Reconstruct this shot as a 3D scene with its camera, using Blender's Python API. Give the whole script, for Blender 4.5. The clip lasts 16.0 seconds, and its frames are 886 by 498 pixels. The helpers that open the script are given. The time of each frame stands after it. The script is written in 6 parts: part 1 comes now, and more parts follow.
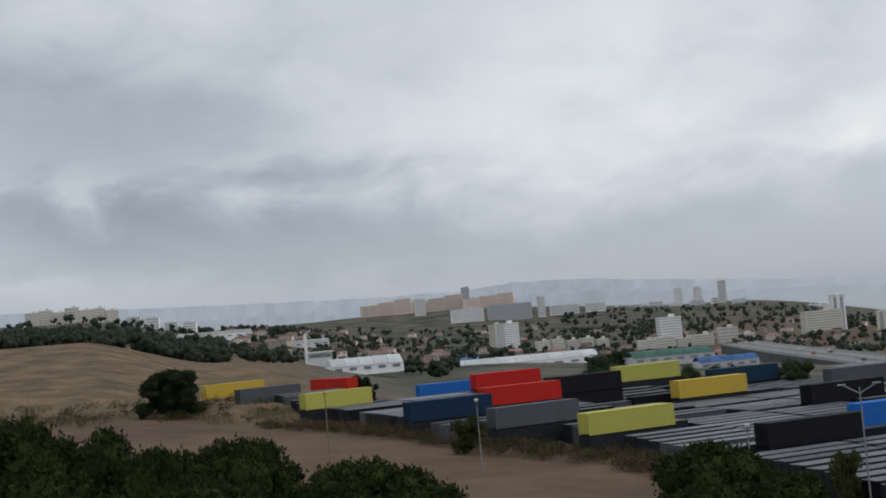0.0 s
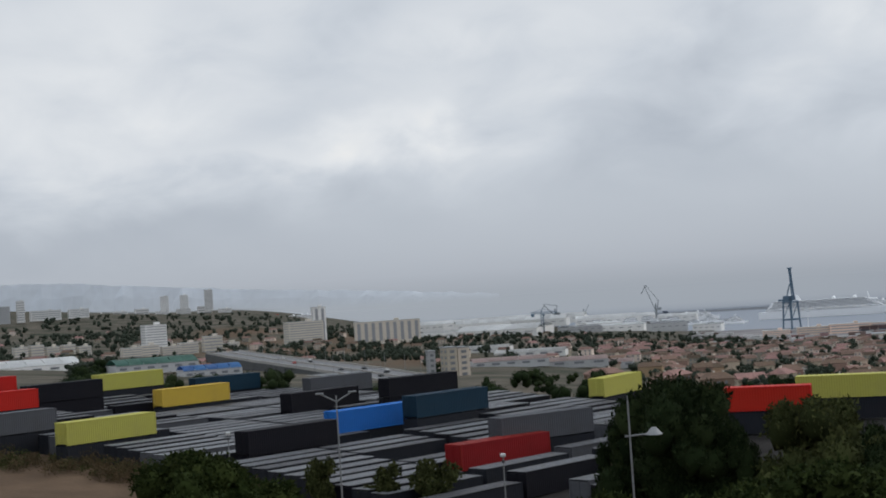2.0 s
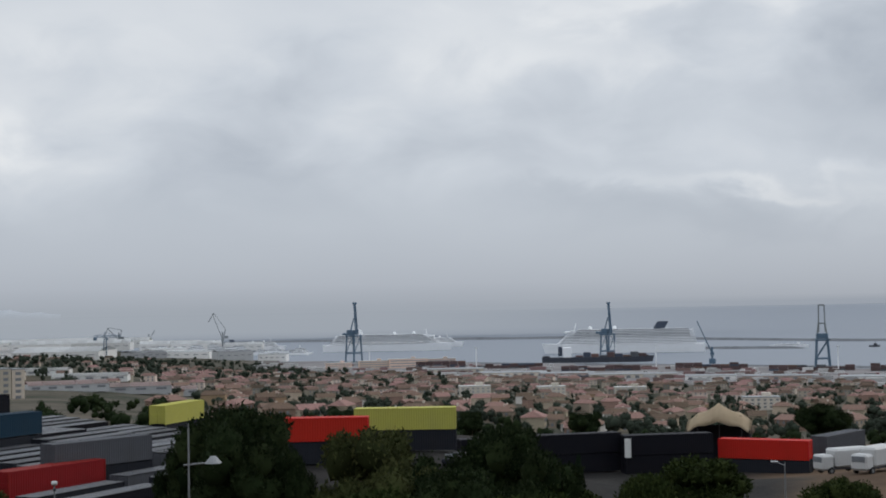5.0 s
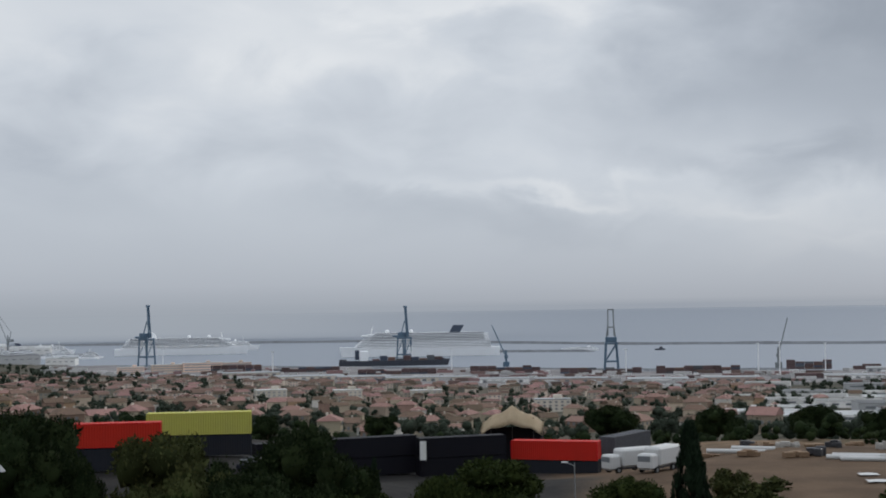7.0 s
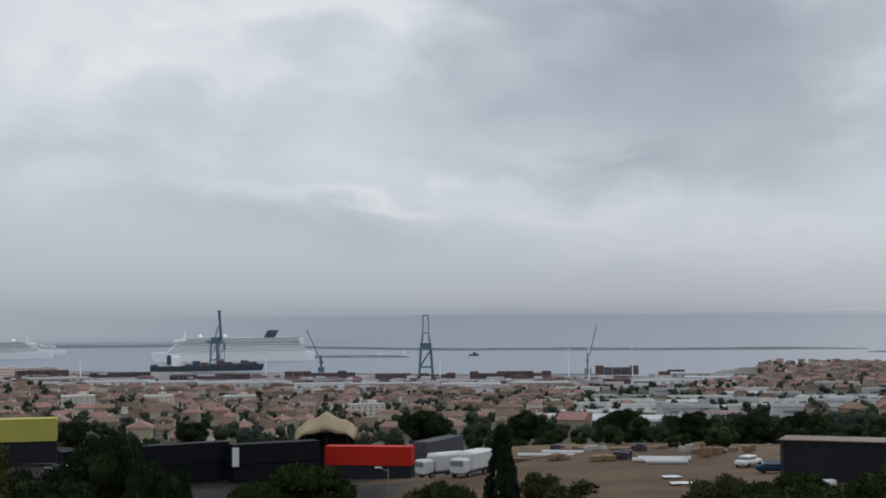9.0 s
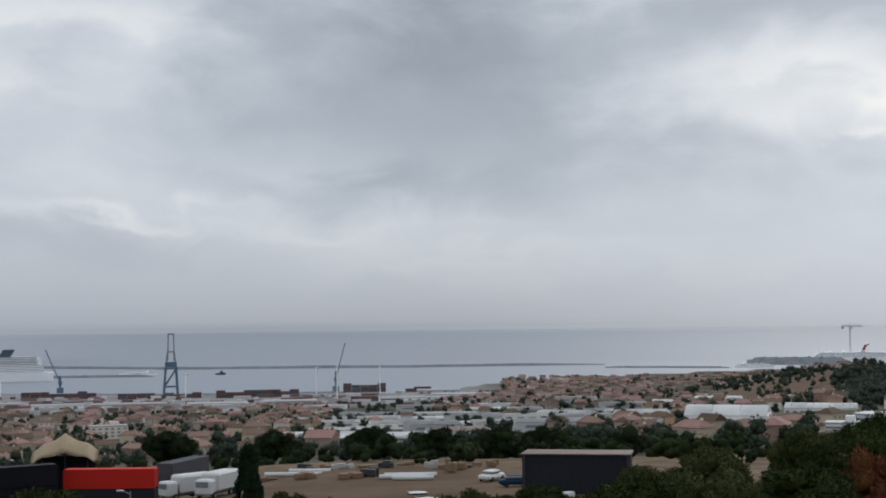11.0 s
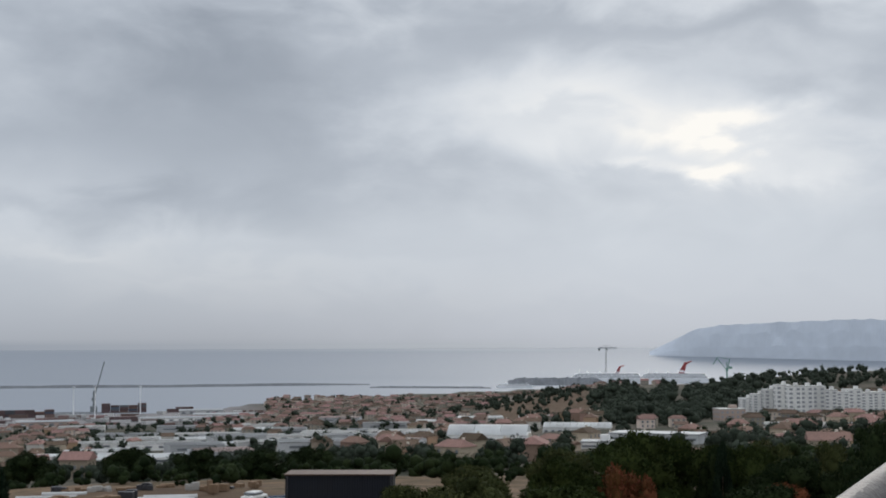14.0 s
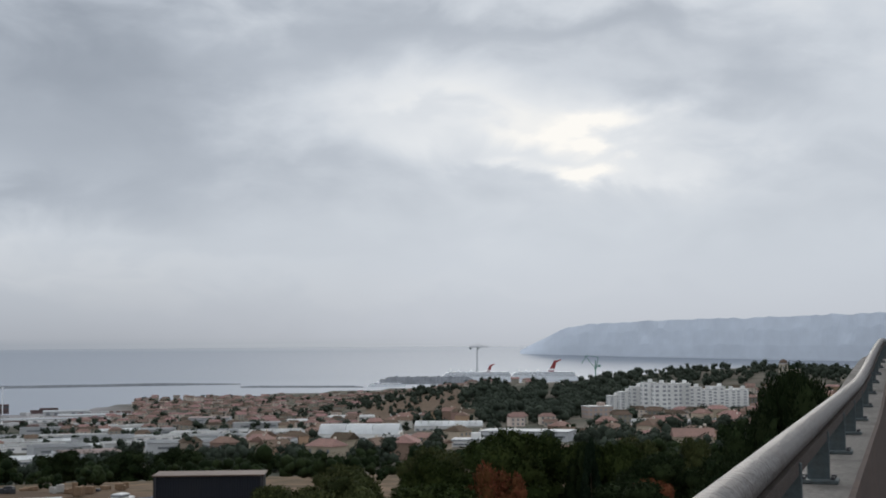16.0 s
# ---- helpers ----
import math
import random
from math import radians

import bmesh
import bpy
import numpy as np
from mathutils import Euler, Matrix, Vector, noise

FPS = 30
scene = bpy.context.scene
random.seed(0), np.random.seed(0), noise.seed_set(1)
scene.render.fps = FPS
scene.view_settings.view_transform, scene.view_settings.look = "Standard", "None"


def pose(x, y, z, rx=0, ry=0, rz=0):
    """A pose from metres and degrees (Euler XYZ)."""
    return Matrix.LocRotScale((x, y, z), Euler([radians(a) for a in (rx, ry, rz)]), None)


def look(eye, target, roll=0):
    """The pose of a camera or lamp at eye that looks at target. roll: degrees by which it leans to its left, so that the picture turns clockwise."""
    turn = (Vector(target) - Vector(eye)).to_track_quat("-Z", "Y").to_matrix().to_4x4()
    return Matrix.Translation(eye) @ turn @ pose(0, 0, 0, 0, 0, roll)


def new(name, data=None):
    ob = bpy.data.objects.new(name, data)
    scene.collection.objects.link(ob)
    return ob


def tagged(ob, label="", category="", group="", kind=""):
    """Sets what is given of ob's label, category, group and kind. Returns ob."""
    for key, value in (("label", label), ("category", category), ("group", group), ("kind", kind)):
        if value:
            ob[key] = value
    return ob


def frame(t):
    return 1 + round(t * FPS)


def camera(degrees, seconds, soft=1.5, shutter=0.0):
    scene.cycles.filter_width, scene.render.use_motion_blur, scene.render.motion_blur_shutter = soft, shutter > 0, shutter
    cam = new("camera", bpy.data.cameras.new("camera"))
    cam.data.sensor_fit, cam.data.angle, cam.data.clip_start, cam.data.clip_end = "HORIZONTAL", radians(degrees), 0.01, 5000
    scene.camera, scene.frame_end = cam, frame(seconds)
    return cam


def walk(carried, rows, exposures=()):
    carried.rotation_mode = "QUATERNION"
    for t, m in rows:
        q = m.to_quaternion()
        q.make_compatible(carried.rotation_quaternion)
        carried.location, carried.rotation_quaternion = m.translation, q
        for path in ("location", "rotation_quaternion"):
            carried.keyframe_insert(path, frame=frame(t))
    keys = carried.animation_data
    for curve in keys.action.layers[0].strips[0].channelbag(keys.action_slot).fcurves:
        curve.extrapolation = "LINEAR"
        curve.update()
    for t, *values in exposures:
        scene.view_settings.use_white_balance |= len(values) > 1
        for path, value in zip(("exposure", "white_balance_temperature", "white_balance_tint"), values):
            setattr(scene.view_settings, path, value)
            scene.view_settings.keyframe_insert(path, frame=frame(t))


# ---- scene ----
# ================= camera =================
EYE = 96.0                      # eye height over the sea, standing on a bridge deck
cam = camera(36.18, 16.0, soft=1.85)
# seconds, heading clockwise from +y, tilt up, roll of the right-hand side
WALK = [
    (0, 0.43, 3.35, -4.99), (0.5, 7.66, 2.95, -4.66), (1, 12.98, 2.56, -4.28), (1.5, 17.23, 2.30, -3.96),
    (2, 21.77, 2.07, -3.74), (2.5, 26.24, 1.77, -3.67), (3, 29.44, 1.59, -3.58), (3.5, 31.44, 1.31, -2.82),
    (4, 34.92, 1.68, -1.69), (4.2, 36.55, 1.89, -1.47), (6.3, 44.56, 2.75, -0.88), (6.5, 46.37, 2.61, -0.81),
    (7, 48.31, 2.52, -0.86), (7.5, 49.59, 2.56, -0.89), (8, 50.84, 2.77, -0.91), (8.5, 52.77, 2.71, -1.01),
    (9, 56.06, 2.66, -0.48), (9.5, 59.29, 2.95, -0.51), (10, 61.92, 3.03, -0.63), (10.2, 63.01, 3.02, -0.61),
    (12.3, 71.16, 3.90, -0.50), (12.5, 71.83, 3.89, -0.40), (13, 73.25, 3.97, -0.41), (13.5, 74.74, 4.13, -0.27),
    (14, 76.49, 4.08, -0.24), (14.5, 78.22, 4.22, -0.46), (15, 79.83, 4.00, -0.40), (15.5, 81.34, 4.12, -0.46),
    (16, 81.89, 4.01, -0.37),
]


def aim(heading, tilt, roll):
    a, p = radians(heading), radians(tilt)
    eye = Vector((0, 0, EYE))
    way = Vector((math.sin(a) * math.cos(p), math.cos(a) * math.cos(p), math.sin(p)))
    return look(eye, eye + way, roll)


walk(cam, [(t, aim(h, p, r)) for t, h, p, r in WALK])

# ================= sky and light =================
world = bpy.data.worlds.new("overcast")
scene.world = world
world.use_nodes = True
SUN_AZ, SUN_EL = 88.0, 24.0


def build_sky():
    nt = world.node_tree
    nt.nodes.clear()
    N, L = nt.nodes.new, nt.links.new

    def math_node(op, a, b=None, c=None, clamp=False):
        n = N("ShaderNodeMath")
        n.operation, n.use_clamp = op, clamp
        for i, v in enumerate((a, b, c)):
            if v is None:
                continue
            if isinstance(v, (int, float)):
                n.inputs[i].default_value = v
            else:
                L(v, n.inputs[i])
        return n.outputs[0]

    coord = N("ShaderNodeTexCoord").outputs["Generated"]
    sep = N("ShaderNodeSeparateXYZ")
    L(coord, sep.inputs[0])
    az = math_node("MULTIPLY", math_node("ARCTAN2", sep.outputs[0], sep.outputs[1]), 57.2958)
    el = math_node("MULTIPLY", math_node("ARCSINE", sep.outputs[2]), 57.2958)
    # clouds seen low over the land are drawn out sideways
    plane = N("ShaderNodeCombineXYZ")
    L(math_node("MULTIPLY", az, 0.1), plane.inputs[0])
    L(math_node("MULTIPLY", el, 0.19), plane.inputs[1])

    def cloud_noise(scale, detail, rough, distort, seed):
        n = N("ShaderNodeTexNoise")
        n.noise_dimensions = "4D"
        L(plane.outputs[0], n.inputs["Vector"])
        n.inputs["W"].default_value = seed
        n.inputs["Scale"].default_value = scale
        n.inputs["Detail"].default_value = detail
        n.inputs["Roughness"].default_value = rough
        n.inputs["Distortion"].default_value = distort
        return n.outputs[0]

    big = cloud_noise(0.7, 4, 0.45, 0.3, 3.1)
    fine = cloud_noise(2.0, 7, 0.5, 0.5, 7.7)
    warp = cloud_noise(1.6, 5, 0.55, 0.0, 1.3)

    # broad masses of cloud: heading, height, width, tallness (degrees), strength
    MASSES = [
        (-13, 5.6, 9, 1.3, -0.30), (-15, 10.0, 6, 2.0, -0.16), (-3, 3.5, 14, 1.4, -0.24), (-15, 2.6, 6, 0.8, 0.14), (3, 8.5, 6, 2.5, 0.12),
        (10, 12.0, 6, 2.0, 0.10), (20.0, 7.4, 2.5, 1.0, 0.18), (15.5, 6.3, 3.5, 0.7, 0.12), (24, 11, 5, 1.8, 0.10), (36, 11.8, 6, 1.5, 0.06),
        (33, 5, 12, 2.0, -0.05), (49, 13.0, 6, 0.8, 0.16), (45, 10.8, 5, 0.9, 0.12), (51, 5.2, 5, 0.4, 0.10), (55, 5.1, 3, 0.35, 0.12), (53, 3.8, 6, 1.2, -0.14),
        (64, 11.6, 8, 2.6, -0.20), (60, 8.3, 6, 1.4, -0.10), (63, 6.0, 4, 0.7, -0.16), (61, 4.1, 6, 0.5, 0.14), (67, 3.1, 8, 0.4, 0.10),
        (72, 10.8, 7, 2.4, -0.16), (70, 7.0, 5, 2.0, -0.12), (80, 10.0, 7, 1.3, 0.24), (79, 8.2, 6, 1.0, 0.08), (87.5, 9.2, 3.0, 0.6, 0.34), (87.5, 7.5, 2.4, 0.35, 0.36),
        (83, 9.6, 3, 0.4, -0.14), (95, 11.0, 4, 1.6, -0.20), (86, 13.2, 9, 1.0, -0.20), (92, 8.2, 4, 0.7, 0.12), (72, 2.4, 14, 0.4, 0.06),
    ]
    shift = math_node("MULTIPLY", math_node("SUBTRACT", warp, 0.5), 14.0)
    lift = math_node("MULTIPLY", math_node("SUBTRACT", fine, 0.5), 6.0)
    az = math_node("ADD", az, shift)
    el2 = math_node("ADD", el, lift)
    total = math_node("MULTIPLY", math_node("SUBTRACT", big, 0.5), 0.42)
    total = math_node("ADD", total, math_node("MULTIPLY", math_node("SUBTRACT", fine, 0.5), 0.30))
    # the layer thins out into haze near the horizon
    thick = math_node("MULTIPLY", math_node("MAXIMUM", el, 0.0), 0.16, clamp=True)
    total = math_node("MULTIPLY", total, thick)
    for a, e, w, h, s in MASSES:
        dx = math_node("DIVIDE", math_node("SUBTRACT", az, a), w)
        dy = math_node("DIVIDE", math_node("SUBTRACT", el2, e), h)
        r = math_node("ADD", math_node("MULTIPLY", dx, dx), math_node("MULTIPLY", dy, dy))
        g = math_node("POWER", 2.718, math_node("MULTIPLY", r, -0.7))
        total = math_node("MULTIPLY_ADD", g, s, total)
    value = math_node("ADD", total, 0.52, clamp=True)
    ramp = N("ShaderNodeValToRGB")
    L(value, ramp.inputs[0])
    e = ramp.color_ramp.elements
    e[0].position, e[0].color = 0.02, (0.22, 0.255, 0.31, 1)
    e[1].position, e[1].color = 0.88, (0.95, 0.93, 0.89, 1)
    for pos, col in ((0.2, (0.32, 0.36, 0.42, 1)), (0.36, (0.43, 0.475, 0.54, 1)), (0.52, (0.58, 0.625, 0.685, 1)), (0.68, (0.73, 0.76, 0.795, 1))):
        k = ramp.color_ramp.elements.new(pos)
        k.color = col
    # haze at the horizon and the dim sea beyond it
    hz = N("ShaderNodeValToRGB")
    L(math_node("MULTIPLY_ADD", el, 1 / 8.0, 0.25, clamp=True), hz.inputs[0])
    h = hz.color_ramp.elements
    h[0].position, h[0].color = 0.16, (0.36, 0.395, 0.44, 1)
    h[1].position, h[1].color = 0.95, (0.55, 0.60, 0.66, 1)
    for pos, col in ((0.25, (0.405, 0.442, 0.500, 1)), (0.36, (0.43, 0.468, 0.530, 1)), (0.6, (0.47, 0.512, 0.575, 1))):
        k = h.new(pos)
        k.color = col
    mix = N("ShaderNodeMix")
    mix.data_type = "RGBA"
    fac = math_node("MULTIPLY_ADD", el, 1 / 6.0, 0.0, clamp=True)
    L(fac, mix.inputs["Factor"])
    west = N("ShaderNodeMapRange")
    west.interpolation_type = "SMOOTHSTEP"
    west.inputs["From Min"].default_value, west.inputs["From Max"].default_value = 64.0, 86.0
    west.inputs["To Min"].default_value, west.inputs["To Max"].default_value = 0.87, 1.12
    L(az, west.inputs[0])
    dim = N("ShaderNodeVectorMath")
    dim.operation = "SCALE"
    L(hz.outputs[0], dim.inputs[0])
    L(west.outputs[0], dim.inputs["Scale"])
    L(dim.outputs[0], mix.inputs["A"])
    L(ramp.outputs[0], mix.inputs["B"])
    # a clear sky shines faintly through the cloud
    sky = N("ShaderNodeTexSky")
    sky.sky_type, sky.sun_disc = "NISHITA", False
    sky.sun_elevation, sky.sun_rotation = radians(SUN_EL), radians(SUN_AZ)
    add = N("ShaderNodeMix")
    add.data_type, add.blend_type = "RGBA", "ADD"
    add.inputs["Factor"].default_value = 0.0012
    L(mix.outputs["Result"], add.inputs["A"])
    L(sky.outputs[0], add.inputs["B"])
    bg = N("ShaderNodeBackground")
    # an overcast sky is brighter overhead than low down
    L(math_node("MULTIPLY_ADD", math_node("MULTIPLY_ADD", el, 1 / 40.0, -0.38, clamp=True), 0.75, 1.0), bg.inputs["Strength"])
    L(add.outputs["Result"], bg.inputs["Color"])
    out = N("ShaderNodeOutputWorld")
    L(bg.outputs[0], out.inputs["Surface"])


build_sky()

sun = new("sun", bpy.data.lights.new("sun", "SUN"))
sun.data.energy, sun.data.angle, sun.data.color = 0.8, radians(25), (1.0, 0.96, 0.9)
sun.matrix_world = look((0, 0, 300), (-300 * math.sin(radians(SUN_AZ)), -300 * math.cos(radians(SUN_AZ)), 300 - 300 * math.tan(radians(SUN_EL))))

# ================= materials =================
def material(name, colour, rough=0.8, metal=0.0, vary=0.25, scale=1.0, fine=12.0, bump=0.0, second=None, island=0.0, objectvar=0.0, spec=0.3, blotch=0.5):
    """A surface with broad stains and fine grain; second: the colour of the stains."""
    m = bpy.data.materials.new(name)
    m.use_nodes = True
    nt = m.node_tree
    N, L = nt.nodes.new, nt.links.new
    b = nt.nodes["Principled BSDF"]
    tc = N("ShaderNodeTexCoord")
    a = N("ShaderNodeTexNoise")
    a.inputs["Scale"].default_value, a.inputs["Detail"].default_value, a.inputs["Distortion"].default_value = scale, 5, 0.6
    f = N("ShaderNodeTexNoise")
    f.inputs["Scale"].default_value, f.inputs["Detail"].default_value = scale * fine, 4
    L(tc.outputs["Object"], a.inputs["Vector"])
    L(tc.outputs["Object"], f.inputs["Vector"])
    dark = tuple(c * (1 - vary) for c in colour)
    lite = tuple(min(1.0, c * (1 + vary)) for c in colour)
    ramp = N("ShaderNodeValToRGB")
    L(f.outputs[0], ramp.inputs[0])
    ramp.color_ramp.elements[0].position, ramp.color_ramp.elements[1].position = 0.3, 0.7
    ramp.color_ramp.elements[0].color, ramp.color_ramp.elements[1].color = (*dark, 1), (*lite, 1)
    mix = N("ShaderNodeMix")
    mix.data_type = "RGBA"
    s = second or tuple(c * (1 - 1.4 * vary) for c in colour)
    mix.inputs["B"].default_value = (*s, 1)
    L(ramp.outputs[0], mix.inputs["A"])
    mr = N("ShaderNodeMapRange")
    mr.inputs["From Min"].default_value, mr.inputs["From Max"].default_value = 0.45, 0.72
    mr.inputs["To Max"].default_value = blotch
    L(a.outputs[0], mr.inputs[0])
    L(mr.outputs[0], mix.inputs["Factor"])
    col = mix.outputs["Result"]
    if island or objectvar:
        src = N("ShaderNodeNewGeometry").outputs["Random Per Island"] if island else N("ShaderNodeObjectInfo").outputs["Random"]
        amount = island or objectvar
        r = N("ShaderNodeMapRange")
        r.inputs["To Min"].default_value, r.inputs["To Max"].default_value = 1 - amount, 1 + amount
        L(src, r.inputs[0])
        hsv = N("ShaderNodeHueSaturation")
        L(col, hsv.inputs["Color"])
        L(r.outputs[0], hsv.inputs["Value"])
        r2 = N("ShaderNodeMapRange")
        r2.inputs["To Min"].default_value, r2.inputs["To Max"].default_value = 0.5 + amount * 0.05, 0.5 - amount * 0.05
        L(src, r2.inputs[0])
        L(r2.outputs[0], hsv.inputs["Hue"])
        col = hsv.outputs[0]
    L(col, b.inputs["Base Color"])
    b.inputs["Roughness"].default_value, b.inputs["Metallic"].default_value = rough, metal
    b.inputs["Specular IOR Level"].default_value = spec
    if bump:
        bn = N("ShaderNodeBump")
        bn.inputs["Strength"].default_value, bn.inputs["Distance"].default_value = bump, 0.05
        L(f.outputs[0], bn.inputs["Height"])
        L(bn.outputs[0], b.inputs["Normal"])
    return m


PAINT = {k: material("paint_" + k, c, 0.6, 0.0, 0.08, 0.5, 14, second=s, blotch=0.35, objectvar=0.06, spec=0.12) for k, c, s in (
    ("red", (0.42, 0.018, 0.012), (0.30, 0.02, 0.012)), ("dark_red", (0.20, 0.010, 0.010), (0.13, 0.012, 0.01)),
    ("lime", (0.40, 0.38, 0.085), (0.33, 0.31, 0.10)), ("yellow", (0.48, 0.33, 0.05), (0.38, 0.26, 0.06)),
    ("blue", (0.018, 0.125, 0.42), (0.02, 0.10, 0.30)), ("navy", (0.008, 0.026, 0.060), (0.012, 0.026, 0.05)),
    ("black", (0.007, 0.007, 0.011), (0.012, 0.011, 0.013)), ("grey", (0.075, 0.078, 0.088), (0.06, 0.058, 0.058)),
    ("teal", (0.009, 0.030, 0.052), (0.013, 0.03, 0.045)), ("slate", (0.016, 0.018, 0.024), (0.024, 0.023, 0.024)), ("white", (0.6, 0.6, 0.58), (0.45, 0.43, 0.4)))}
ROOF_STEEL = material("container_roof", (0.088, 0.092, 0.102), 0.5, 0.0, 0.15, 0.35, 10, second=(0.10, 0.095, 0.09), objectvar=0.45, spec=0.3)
STEEL_DARK = material("dark_steel", (0.05, 0.05, 0.055), 0.5, 0.3, 0.2, 2)
GALV = material("galvanised_steel", (0.22, 0.228, 0.235), 0.5, 0.4, 0.15, 4)
CONCRETE = material("concrete", (0.36, 0.345, 0.32), 0.9, 0, 0.12, 1.2, 18, 0.3, second=(0.24, 0.23, 0.21))
BARK = material("bark", (0.09, 0.065, 0.045), 0.95, 0, 0.35, 3, 8, 0.6)
# the far green is greyer: a haze tint is mixed into its colour
LEAF = {k: material("leaf_" + k, c, 0.9, 0, 0.3, 0.35, 9, second=s, island=0.2 if k == "far" else 0.42, spec=0.05) for k, c, s in (
    ("pine", (0.021, 0.032, 0.009), (0.038, 0.043, 0.012)), ("dark", (0.015, 0.024, 0.009), (0.013, 0.021, 0.009)), ("cypress", (0.012, 0.022, 0.012), (0.010, 0.018, 0.010)),
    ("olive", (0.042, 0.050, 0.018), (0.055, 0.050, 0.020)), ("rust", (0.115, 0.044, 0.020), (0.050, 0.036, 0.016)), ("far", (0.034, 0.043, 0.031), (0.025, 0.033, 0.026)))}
DRY = material("dry_grass", (0.20, 0.145, 0.085), 0.95, 0, 0.35, 0.4, 9, island=0.4, spec=0.05, second=(0.12, 0.10, 0.06))
YARD = material("deck_tarmac", (0.07, 0.068, 0.066), 0.85, 0, 0.2, 0.15, 20, second=(0.10, 0.09, 0.08))

# ================= helpers for building =================
def polar(az, dist, z=0.0):
    a = radians(az)
    return Vector((dist * math.sin(a), dist * math.cos(a), z))


def finish(name, bm, mat, smooth=False):
    me = bpy.data.meshes.new(name)
    bm.to_mesh(me)
    bm.free()
    for m in (mat if isinstance(mat, (list, tuple)) else [mat]):
        me.materials.append(m)
    if smooth:
        me.polygons.foreach_set("use_smooth", [True] * len(me.polygons))
    return me


def part(name, bm, mat, parent=None, label="", smooth=False):
    ob = new(name, finish(name, bm, mat, smooth))
    if parent:
        ob.parent = parent
    if label:
        ob["label"] = label
    return ob


def shared(name, me, parent, m=None, mat=None):
    """A further object on a mesh that is already there."""
    ob = new(name, me)
    ob.parent = parent
    if m is not None:
        ob.matrix_basis = m
    if mat:
        ob.material_slots[0].link = "OBJECT"
        ob.material_slots[0].material = mat
    return ob


def thing(name, m, label, category, group=""):
    ob = new(name)
    ob.empty_display_size = 0.2
    ob.matrix_basis = m
    return tagged(ob, label, category, group)


def box(bm, cx, cy, cz, sx, sy, sz, m=None, bevel=0.0):
    """A block by its middle and sizes."""
    r = bmesh.ops.create_cube(bm, size=1.0, matrix=(m or Matrix()) @ Matrix.Translation((cx, cy, cz)) @ Matrix.Diagonal((sx, sy, sz, 1)))
    if bevel:
        es = list({e for v in r["verts"] for e in v.link_edges})
        bmesh.ops.bevel(bm, geom=es, offset=bevel, segments=1, affect="EDGES")
    return bm


def bar(bm, a, b, r, n=6, r2=None):
    """A rod between two points."""
    a, b = Vector(a), Vector(b)
    way = b - a
    q = way.to_track_quat("Z", "Y").to_matrix().to_4x4()
    bmesh.ops.create_cone(bm, cap_ends=True, segments=n, radius1=r, radius2=r if r2 is None else r2, depth=way.length, matrix=Matrix.Translation((a + b) / 2) @ q)
    return bm


def fresh():
    return bmesh.new()


def smoothstep(a, b, x):
    t = min(1.0, max(0.0, (x - a) / (b - a)))
    return t * t * (3 - 2 * t)


# ================= the lie of the land =================
RINGS = (0, 60, 120, 250, 400, 800, 1300, 1800, 2400, 3200, 5000)
SECTORS = {}


def sector(az, *heights):
    SECTORS[az] = heights


sector(-60, 86, 85, 85, 90, 100, 112, 125, 135, 140, 140, 150)
sector(-24, 86, 85, 85, 88, 101, 106, 122, 144, 148, 146, 150)
sector(-15, 86, 84, 84, 87, 101, 104, 120, 144, 148, 146, 150)
sector(-9, 86, 83, 82, 84, 90, 88, 98, 116, 124, 136, 150)
sector(0, 86, 82, 80, 80, 77, 72, 66, 67, 78, 140, 160)
sector(12, 86, 82, 78, 77, 70, 60, 48, 50, 64, 95, 110)
sector(22, 86, 81, 75, 74, 62, 52, 43, 40, 22, 9, 4)
sector(35, 86, 80, 74, 74, 57, 36, 18, 5, 2.6, -8, -8)
sector(50, 86, 79, 72, 70, 52, 27, 9, 2.6, 2.4, -8, -8)
sector(65, 86, 80, 75, 72, 55, 30, 12, 2.8, 2.4, -8, -8)
sector(75, 86, 81, 77, 72, 58, 37, 18, 9, 3, -8, -8)
sector(85, 86, 82, 79, 72, 60, 43, 30, 45, 8, -8, -8)
sector(95, 86, 83, 80, 74, 62, 47, 36, 62, 28, -8, -8)
sector(110, 86, 83, 80, 74, 64, 52, 42, 50, 20, -8, -8)
sector(180, 86, 86, 86, 86, 86, 88, 90, 90, 90, 90, 90)
sector(300, 86, 85, 85, 90, 98, 110, 120, 130, 130, 130, 130)
BEARINGS = sorted(SECTORS)
PADS = []          # level standings: x, y, height, reach


